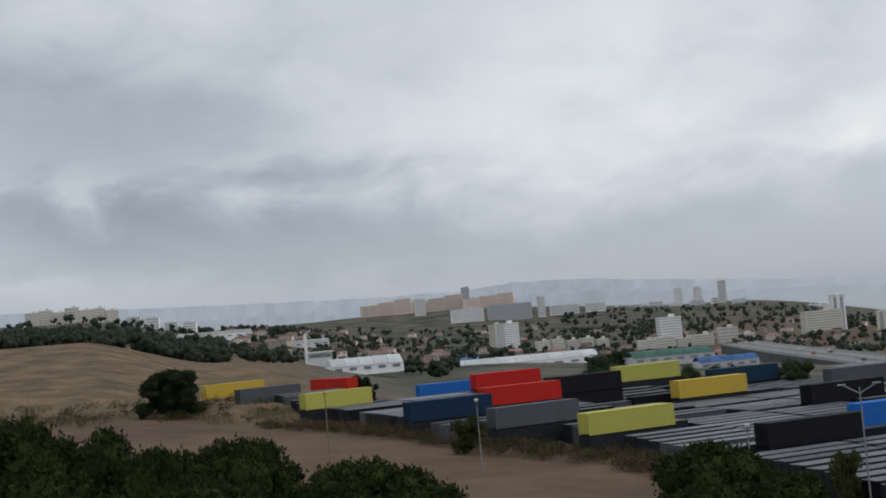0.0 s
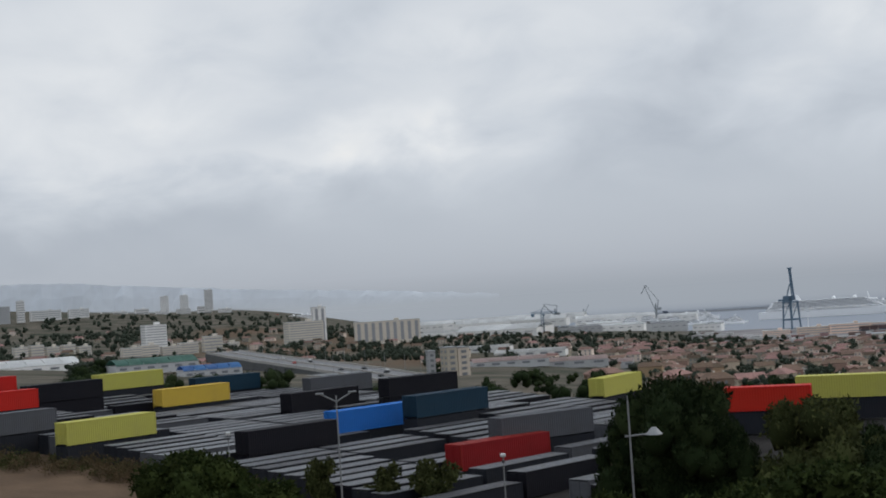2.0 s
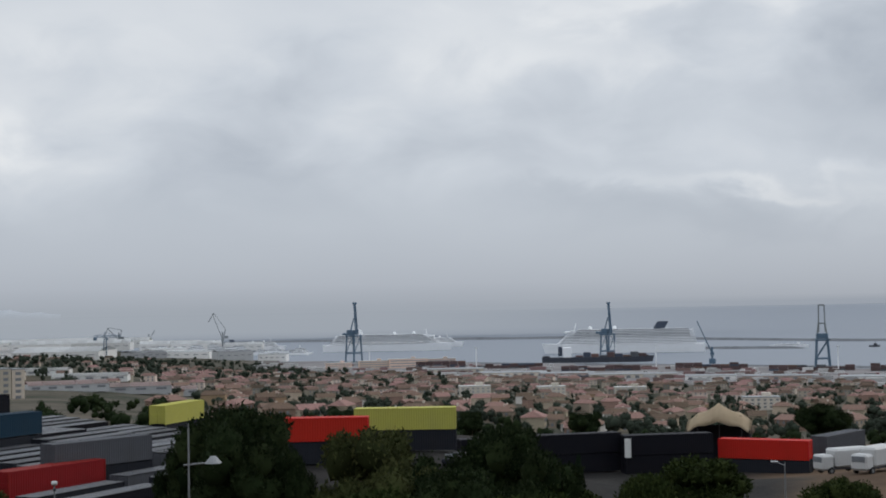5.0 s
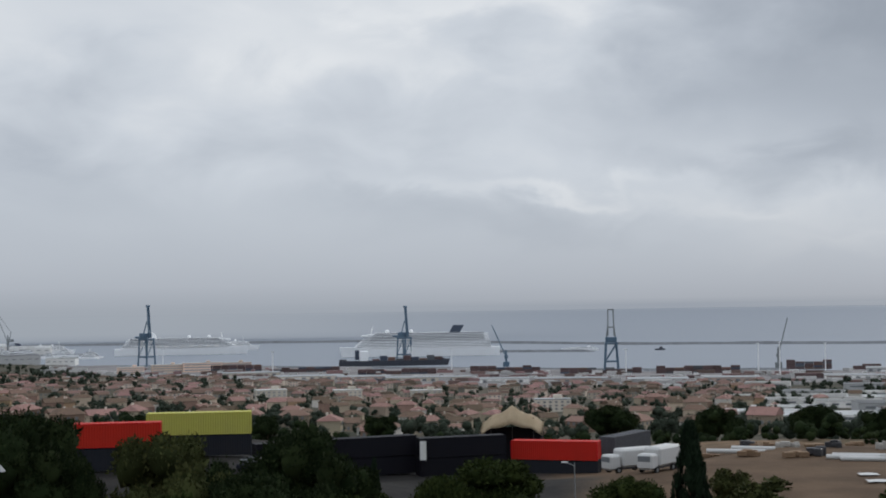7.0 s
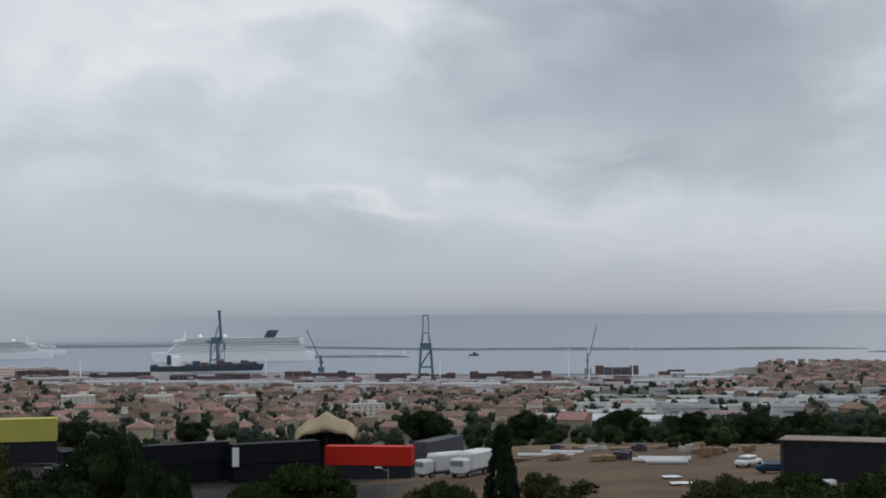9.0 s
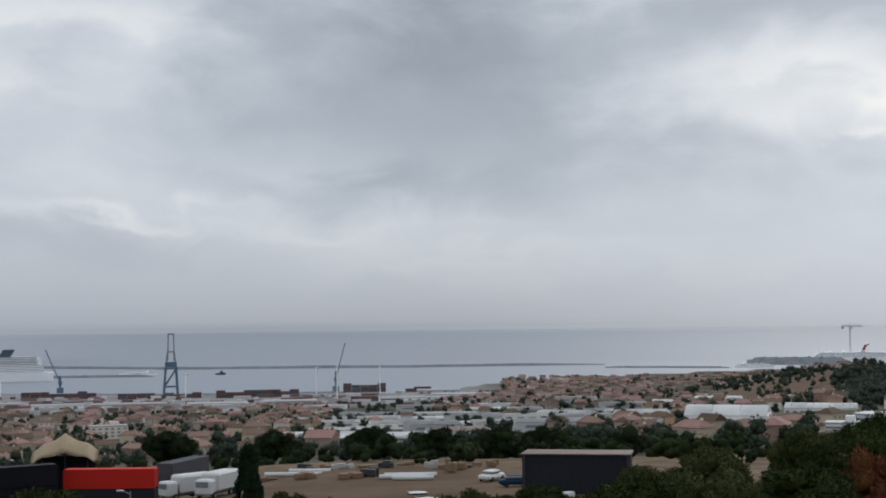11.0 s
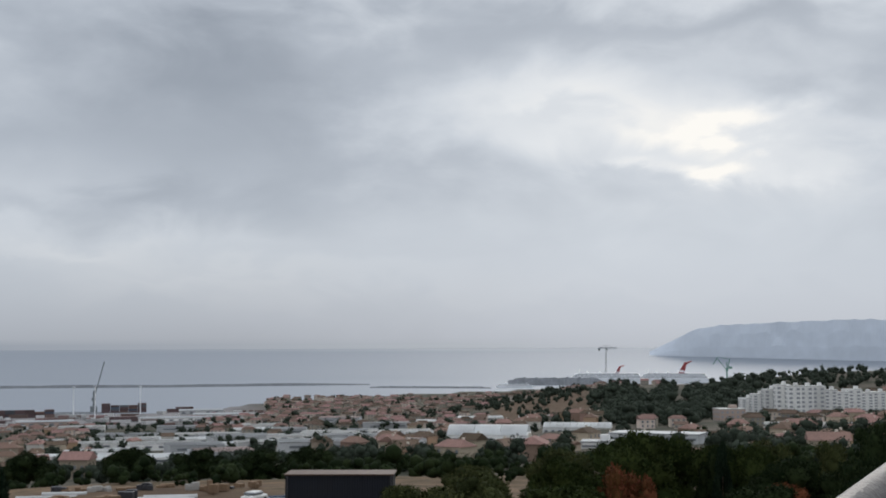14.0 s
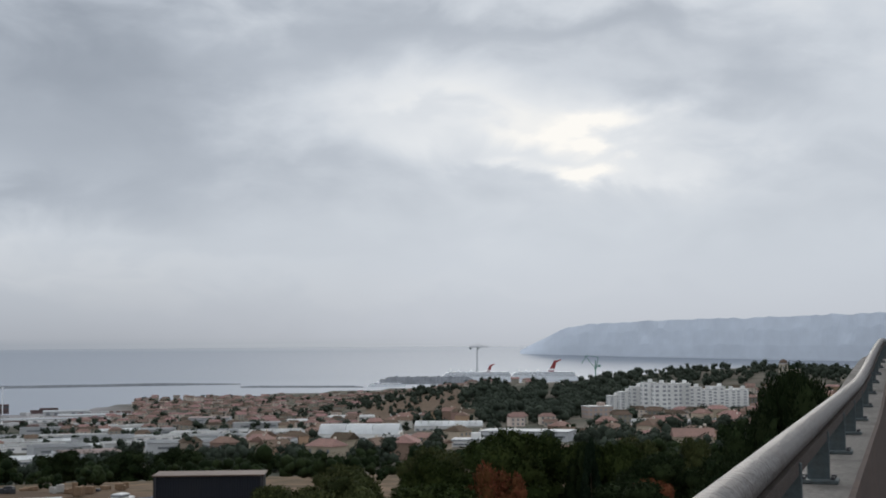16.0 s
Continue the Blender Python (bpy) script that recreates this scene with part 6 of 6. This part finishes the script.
part("frame", box(fresh(), 0, 0.05, 1.25, 1.0, 0.08, 2.6), STEEL_DARK, th)
part("bracket", box(fresh(), 0, 0.3, 1.25, 0.5, 0.5, 0.1), STEEL_DARK, th)


def cabin():
    g = land(72.2, 158)
    th = thing("site_cabin", facing(72.2, 158, g, -6), "dark slate site building with a flat brown roof", "cabin")
    part("wall", corrugated(12.2, 81.4 - g), PAINT["slate"], th).matrix_basis = pose(0, -2.6, 0)
    part("core", box(fresh(), 0, 0.1, (81.4 - g) / 2, 12.1, 5.2, 81.4 - g), PAINT["slate"], th)
    part("roof", box(fresh(), 0, 0, 81.48 - g, 12.5, 5.6, 0.16, bevel=0.03), ROOFING["brown"], th, "flat brown roof")
    for x in (-5.9, 5.9):
        part("corner_post", box(fresh(), x, -2.66, (81.4 - g) / 2, 0.2, 0.16, 81.4 - g), STEEL_DARK, th)


cabin()


def lorry(az, dist, turn, body, label):
    g = land(az, dist)
    th = thing("lorry", facing(az, dist, g, turn), label, "lorry", "vehicles on the earth lot")
    part("cargo_cover", box(fresh(), 0.8, 0, 1.9, 5.6, 2.3, 2.3, bevel=0.25), body, th, "white cover")
    part("cab", box(fresh(), -3.1, 0, 1.45, 1.8, 2.1, 1.9, bevel=0.25), body, th)
    part("windscreen", box(fresh(), -3.95, 0, 1.85, 0.2, 1.7, 0.7, bevel=0.05), GLASS_DARK, th)
    part("chassis", box(fresh(), 0, 0, 0.65, 7.4, 1.9, 0.25), STEEL_DARK, th)
    for x in (-2.7, 1.4, 2.6):
        for y in (-1.0, 1.0):
            w = fresh()
            bar(w, (x, y - 0.14, 0.45), (x, y + 0.14, 0.45), 0.45, 12)
            wheel = part("wheel", w, RUBBER, th)
            r = fresh()
            bar(r, (x, y - 0.16, 0.45), (x, y + 0.16, 0.45), 0.22, 10)
            part("rim", r, GALV, wheel)


def car(az, dist, turn, paint, label):
    return car_at(facing(az, dist, land(az, dist), turn), paint, label, "vehicles on the earth lot")


def car_at(m, paint, label, group):
    th = thing("parked_car", m, label, "car", group)
    part("body", box(fresh(), 0, 0, 0.62, 4.2, 1.75, 0.62, bevel=0.16), paint, th)
    part("cabin", box(fresh(), -0.15, 0, 1.15, 2.3, 1.5, 0.55, bevel=0.2), paint, th)
    part("windows", box(fresh(), -0.15, 0, 1.17, 2.34, 1.54, 0.32, bevel=0.08), GLASS_DARK, th)
    for x in (-1.3, 1.3):
        for y in (-0.8, 0.8):
            w = fresh()
            bar(w, (x, y - 0.1, 0.32), (x, y + 0.1, 0.32), 0.32, 10)
            part("wheel", w, RUBBER, th)


lorry(56.0, 176, 38, TARP, "white covered lorry parked beside the bar")
lorry(57.2, 170, 62, TARP, "small white lorry parked on bare earth")
car(68.6, 178, 60, PAINT["white"], "white van standing at the lot edge")
car(69.6, 168, 10, PAINT["navy"], "dark blue car parked on earth")
raised_road()
car(70.3, 172, -20, PAINT["slate"], "grey car parked beside the cabin")
car(41.2, 142, 20, PAINT["white"], "white car parked below the trees")
car(40.2, 150, 60, PAINT["slate"], "dark car parked between the trees")
car(34.2, 75, 50, PAINT["white"], "white car half hidden by pines")


def heap(az, dist, w, h, name, label, mat, seed, boxes=9):
    """A pile of building goods."""
    rng = random.Random(seed)
    g = land(az, dist)
    th = thing(name, facing(az, dist, g, rng.uniform(-20, 20)), label, "building goods", "goods on the earth lot")
    for i in range(boxes):
        s = rng.uniform(0.3, 1.0)
        part("piece", box(fresh(), rng.uniform(-w / 2, w / 2), rng.uniform(-0.8, 0.8), h * rng.uniform(0.2, 0.5), s * 1.4, s, h * rng.uniform(0.4, 0.9), m=pose(0, 0, 0, 0, 0, rng.uniform(-25, 25)), bevel=0.04), mat, th)


heap(60.9, 186, 2.6, 1.0, "rubble_heap", "heap of brown rubble on the lot", WOOD, 1)
heap(62.6, 184, 2.4, 0.9, "timber_heap", "heap of timber and scrap", WOOD, 2)
heap(63.5, 186, 2.8, 1.3, "scrap_heap", "dark scrap beside pale pipes", STEEL_DARK, 3)
heap(66.9, 190, 1.6, 2.2, "crate_stack", "stack of brown crates", WOOD, 4, 6)
heap(71.3, 150, 3.4, 1.2, "bag_heap", "pale bags and goods by the cabin", TARP, 6, 12)
heap(59.3, 196, 2.6, 0.7, "board_heap", "low heap of boards at the lot edge", WOOD, 7)
for i in range(11):
    rng = random.Random(70 + i)
    heap(60.0 + i * 0.84 + rng.uniform(-0.2, 0.2), 197 + rng.uniform(-4, 9), rng.uniform(1.6, 4.0), rng.uniform(0.5, 1.5), "rubble_heap", "brown rubble and boards along the lot edge", (WOOD, STEEL_DARK, WOOD, CONCRETE)[i % 4], 80 + i, 7)
for i, (az, d, l, zz) in enumerate(((64.9, 182, 6.5, 0.3), (65.3, 180, 5.5, 0.3), (65.2, 184, 7.0, 0.3), (60.3, 194, 8, 0.3), (61.0, 196, 6, 0.3))):
    th = thing("concrete_pipe", facing(az, d, land(az, d), 4 - 3 * i), "long pale pipe lying on bare earth", "pipe", "goods on the earth lot")
    part("shell", bar(fresh(), (-l / 2, 0, zz), (l / 2, 0, zz), 0.32, 12), TARP, th)
    part("collar", bar(fresh(), (l / 2 - 0.3, 0, zz), (l / 2, 0, zz), 0.36, 12), TARP, th)
for az, d, w in ((65.5, 164, 2.2), (65.9, 157, 2.6)):
    bm = fresh()
    bmesh.ops.create_grid(bm, x_segments=6, y_segments=4, size=0.5, matrix=Matrix.Diagonal((w, 2.0, 1, 1)))
    for v in bm.verts:
        v.co.z = 0.07 * noise.noise(v.co * 1.3) + 0.10
    bmesh.ops.solidify(bm, geom=bm.faces[:], thickness=0.03)
    th = tagged(new("ground_sheet", finish("ground_sheet", bm, TARP)), "pale plastic sheet spread on the earth", "sheet")
    th.matrix_basis = facing(az, d, land(az, d) + 0.1, 10)
# broken concrete in the yard below the bar
for i in range(14):
    rng = random.Random(40 + i)
    az, d = rng.uniform(43.8, 50), rng.uniform(132, 150)
    th = tagged(new("concrete_slab", finish("concrete_slab", box(fresh(), 0, 0, 0.1, rng.uniform(2, 6), rng.uniform(0.6, 1.6), 0.25, bevel=0.03), CONCRETE)), "pale concrete slab lying in the yard", "slab", "slabs below the bar")
    th.matrix_basis = facing(az, d, land(az, d), rng.uniform(-12, 12))


# ================= lamp posts =================
def post(az, dist, top, base, kind, label, lean=0.0):
    th = thing("lamp_post" if kind != "pole" else "wooden_pole", pose(*polar(az, dist, base), 0, lean, -az), label, "lamp post", "posts along the track")
    h = top - base
    part("shaft", bar(fresh(), (0, 0, -0.3), (0, 0, h), 0.075, 8, 0.05), GALV if kind != "pole" else WOOD, th)
    if kind == "twin":
        for s in (-1, 1):
            arm = part("arm", bar(fresh(), (0, 0, h - 0.45), (s * 1.1, 0, h + 0.15), 0.05), GALV, th)
            part("lamp_head", box(fresh(), s * 1.2, 0, h + 0.2, 0.6, 0.25, 0.12, bevel=0.04), GALV, arm)
    elif kind == "hood":
        arm = part("arm", bar(fresh(), (-0.3, 0, h - 2.1), (1.4, 0, h - 2.0), 0.05), GALV, th)
        bm = fresh()
        bmesh.ops.create_cone(bm, cap_ends=True, segments=12, radius1=0.5, radius2=0.16, depth=0.4, matrix=Matrix.Translation((1.4, 0, h - 1.85)))
        part("lamp_hood", bm, GALV, arm, "pale lamp hood")
        part("finial", bar(fresh(), (0, 0, h), (0, 0, h + 0.25), 0.03), GALV, th)
    elif kind == "cap":
        part("lamp_head", box(fresh(), 0, 0, h + 0.1, 0.45, 0.4, 0.3, bevel=0.08), TARP, th)
        part("collar", bar(fresh(), (0, 0, h - 0.5), (0, 0, h - 0.3), 0.12, 8), STEEL_DARK, th)
    elif kind == "curved":
        arm = part("arm", bar(fresh(), (0, 0, h - 0.3), (-0.9, 0, h + 0.1), 0.05), GALV, th)
        part("lamp_head", box(fresh(), -1.0, 0, h + 0.08, 0.7, 0.3, 0.16, bevel=0.05), TARP, arm)
    else:
        part("crosspiece", box(fresh(), 0, 0, h - 0.3, 0.5, 0.08, 0.1), WOOD, th)


def post_at(az, dist, el_top, kind, label):
    post(az, dist, EYE + dist * math.tan(radians(el_top)), land(az, dist), kind, label)


post_at(-5.05, 150, -2.20, "pole", "dark wooden pole beside the earth track")
post_at(1.27, 150, -3.14, "cap", "pale lamp post beside the container yard")
post_at(12.32, 130, -5.06, "cap", "pale lamp post before the container rows")
post_at(16.88, 100, -3.78, "twin", "tall pale lamp post with twin arms")
post_at(29.06, 80, -4.74, "hood", "grey lamp post with a hooded lamp")
post_at(23.72, 108, -6.77, "cap", "short lamp post with a dark collar")
post_at(-16.97, 240, -0.57, "pole", "thin pole on the dry hillside")
post_at(-13.51, 215, -1.15, "pole", "thin wooden pole by the track")
post_at(53.68, 140, -6.50, "curved", "lamp post with a curved arm")


# ================= dry grass and scrub =================
def dry_grass():
    rng = np.random.RandomState(21)
    quads = []
    for a0, a1, d0, d1, n in ((-20, 14, 60, 235, 9000), (10, 32, 85, 125, 5000), (52, 78, 90, 130, 2500)):
        az = rng.uniform(a0, a1, n)
        d = np.sqrt(rng.uniform(d0 * d0, d1 * d1, n))
        for i in range(n):
            x, y = d[i] * math.sin(radians(az[i])), d[i] * math.cos(radians(az[i]))
            e, t, yd = ground_zone(x, y, az[i], d[i])
            if e > 0.35 or yd > 0.4 or noise.noise((x / 9, y / 9, 7)) < -0.12:
                continue
            z = land(az[i], d[i])
            for k in range(5):
                h = rng.uniform(0.3, 0.95)
                w = rng.uniform(0.05, 0.13)
                ox, oy = rng.uniform(-0.5, 0.5, 2)
                lx, ly = rng.uniform(-0.25, 0.25, 2)
                c = rng.uniform(0, 6.28)
                dx, dy = math.cos(c) * w, math.sin(c) * w
                quads += [(x + ox - dx, y + oy - dy, z - 0.05), (x + ox + dx, y + oy + dy, z - 0.05), (x + ox + lx + dx * 0.5, y + oy + ly + dy * 0.5, z + h), (x + ox + lx - dx * 0.5, y + oy + ly - dy * 0.5, z + h)]
    tagged(new("dry_grass", mesh_of("dry_grass", np.array(quads), DRY)), "tufts of straw-coloured dry grass on the slope", "grass", kind="stuff")


dry_grass()


def scrub(name, label, rows, mat, seed):
    rng = np.random.RandomState(seed)
    out = []
    for a0, a1, near, far, n, r in rows:
        for _ in range(n):
            az = rng.uniform(a0, a1)
            d = near(az) + rng.uniform(0, far)
            p = polar(az, d, land(az, d))
            rr = r * rng.uniform(0.5, 1.4)
            blobs = [(p.x + rng.uniform(-0.6, 0.6) * rr, p.y + rng.uniform(-0.6, 0.6) * rr, p.z + rr * rng.uniform(0.1, 0.6), rr * rng.uniform(0.4, 0.7)) for _ in range(4)]
            out.append(leafy(int(rng.randint(1e6)), blobs, 0.16, 150))
    tagged(new(name, mesh_of(name, np.concatenate(out), mat)), label, "scrub", kind="stuff")


SCRUB_BROWN = material("scrub_brown", (0.085, 0.062, 0.034), 0.9, 0, 0.3, 0.3, 9, island=0.45, spec=0.05, second=(0.055, 0.05, 0.026))


def yard_edge(az):
    return float(np.interp(az, (-8, 0, 8, 15, 24, 31), (205, 168, 146, 124, 111, 108)))


scrub("brown_scrub", "brown withered scrub along the yard edge", ((-8, 14, yard_edge, 12, 330, 1.25), (-20, -7, lambda a: 222, 25, 70, 1.3), (14, 27, lambda a: yard_edge(a) - 8, 8, 30, 0.8)), SCRUB_BROWN, 31)
scrub("green_scrub", "grey-green scrub along the yard edge", ((-8, 14, yard_edge, 12, 110, 1.3), (-20, -7, lambda a: 226, 30, 90, 1.6), (12, 30, lambda a: yard_edge(a) - 22, 14, 40, 1.0), (25, 58, lambda a: 88, 40, 90, 1.6), (52, 80, lambda a: 88, 26, 80, 1.3)), LEAF["olive"], 33)


# ================= the bridge parapet and its rail =================
def bridge():
    ex, ey = 0.9827, -0.1852           # along the bridge, outwards on the left hand is +n
    nx, ny = 0.1852, 0.9827
    px, py = 5.45, -0.717

    def along(s, off, z):
        rise = 0.27 * smoothstep(4.0, 16.0, s) + 0.04 * smoothstep(4.0, 9.0, s)
        return Vector((px + ex * s + nx * off, py + ey * s + ny * off, EYE - 0.545 + z + rise))

    steps = [-14 + 0.5 * i for i in range(90)]

    def strip(name, label, mat, ring, inner=False):
        bm = fresh()
        prev = None
        for s in steps:
            r = [bm.verts.new(along(s, o, z)) for o, z in ring]
            if prev:
                for k in range(len(ring)):
                    j = (k + 1) % len(ring)
                    bm.faces.new((prev[k], prev[j], r[j], r[k]))
            else:
                bm.faces.new(r)
            prev = r
        bm.faces.new(prev)
        bmesh.ops.recalc_face_normals(bm, faces=bm.faces[:])
        return tagged(new(name, finish(name, bm, mat)), label, name.split("_")[0], kind="structure")

    strip("parapet", "weathered concrete bridge parapet", material("stained_parapet", (0.17, 0.155, 0.138), 0.9, 0, 0.25, 2.2, 16, 0.5, second=(0.075, 0.066, 0.056), blotch=0.9), ((-0.10, 0), (0.30, 0), (0.30, -1.4), (-0.10, -1.4)))
    strip("parapet_facing", "dark brown inner facing of the parapet", material("brown_facing", (0.062, 0.038, 0.029), 0.85, 0, 0.3, 2.0, 10, 0.2, second=(0.032, 0.023, 0.02)), ((-0.125, 0.012), (-0.103, 0.012), (-0.103, -1.05), (-0.125, -1.05)))
    strip("deck", "tarmac deck of the bridge", YARD, ((-0.10, -1.06), (-0.10, -1.7), (-6.0, -1.7), (-6.0, -1.06)))
    strip("girder", "concrete girder under the bridge deck", CONCRETE, ((-0.2, -1.72), (0.1, -10.5), (-5.6, -10.5), (-5.4, -1.72)))
    tube_mat = material("worn_rail_paint", (0.055, 0.046, 0.040), 0.5, 0.1, 0.35, 3.0, 14, 0.35, second=(0.05, 0.034, 0.026), spec=0.45, blotch=0.85)
    bracket_mat = material("bracket_paint", (0.062, 0.078, 0.082), 0.6, 0.1, 0.15, 5, 8, 0.2, second=(0.09, 0.07, 0.05))
    th = thing("handrail", Matrix(), "worn grey tubular handrail on short steel brackets", "handrail")
    bm = fresh()
    prev = None
    n = 14
    for s in steps:
        c = along(s, 0.03, 0.245)
        r = [bm.verts.new(c + Vector((nx, ny, 0)) * 0.039 * math.cos(6.2832 * k / n) + Vector((0, 0, 0.039 * math.sin(6.2832 * k / n)))) for k in range(n)]
        if prev:
            for k in range(n):
                bm.faces.new((prev[k], prev[(k + 1) % n], r[(k + 1) % n], r[k]))
        prev = r
    bmesh.ops.recalc_face_normals(bm, faces=bm.faces[:])
    part("tube", bm, tube_mat, th, smooth=True)
    # added strip: the brown shading of the tube's underside, put into its colour
    bm = fresh()
    prev = None
    for s in steps:
        r = [bm.verts.new(along(s, o, z)) for o, z in ((-0.005, 0.165), (0.065, 0.165), (0.065, 0.205), (-0.005, 0.205))]
        if prev:
            for k in range(4):
                bm.faces.new((prev[k], prev[(k + 1) % 4], r[(k + 1) % 4], r[k]))
        prev = r
    bmesh.ops.recalc_face_normals(bm, faces=bm.faces[:])
    part("lower_strip", bm, material("strip_shade", (0.04, 0.027, 0.021), 0.8, 0, 0.3, 4.0, 10, 0.3), th, "dark brown strip for the tube's shaded underside")
    plate = box(fresh(), 0, 0, 0.1, 0.02, 0.085, 0.2, bevel=0.004)
    box(plate, 0, 0.03, 0.2, 0.02, 0.07, 0.05)
    bracket = finish("bracket", plate, bracket_mat)
    foot = finish("base_plate", box(fresh(), 0, 0, 0.008, 0.13, 0.15, 0.016, bevel=0.003), bracket_mat)
    bolt = finish("bolt", bar(fresh(), (0, 0, 0), (0, 0, 0.016), 0.010, 6), STEEL_DARK)
    turn = math.degrees(math.atan2(ey, ex))
    for i in range(-9, 18):
        p = along(i * 1.45, 0.03, 0)
        b = shared("bracket", bracket, th, pose(p.x, p.y, p.z, 0, 0, turn))
        f = shared("base_plate", foot, th, pose(p.x, p.y, p.z, 0, 0, turn))
        for sx in (-0.045, 0.045):
            for sy in (-0.055, 0.055):
                shared("bolt", bolt, f, pose(sx, sy, 0.012))


bridge()


# ================= the lookout on the western hill =================
def lookout():
    g = land(95.8, 1720)
    th = thing("domed_building", facing(95.9, 1720, g - 1, 0), "pale building with a dark dome on the hilltop", "building")
    part("wall", box(fresh(), 0, 0, 6, 11, 10, 14, bevel=0.3), RENDER["tan"], th)
    bm = fresh()
    bmesh.ops.create_uvsphere(bm, u_segments=16, v_segments=8, radius=5.2, matrix=Matrix.Translation((0, 0, 13.0)))
    part("dome", bm, ROOFING["brown"], th, "dark dome", smooth=True)
    part("cornice", box(fresh(), 0, 0, 12.6, 12, 11, 0.8), RENDER["grey"], th)
    part("side_wing", box(fresh(), 13, 2, 2.5, 14, 9, 7), RENDER["pink"], th)
    for x in (-3.2, 0, 3.2):
        part("window", box(fresh(), x, -5, 7.5, 1.4, 0.3, 3.4), GLASS_DARK, th)


lookout()
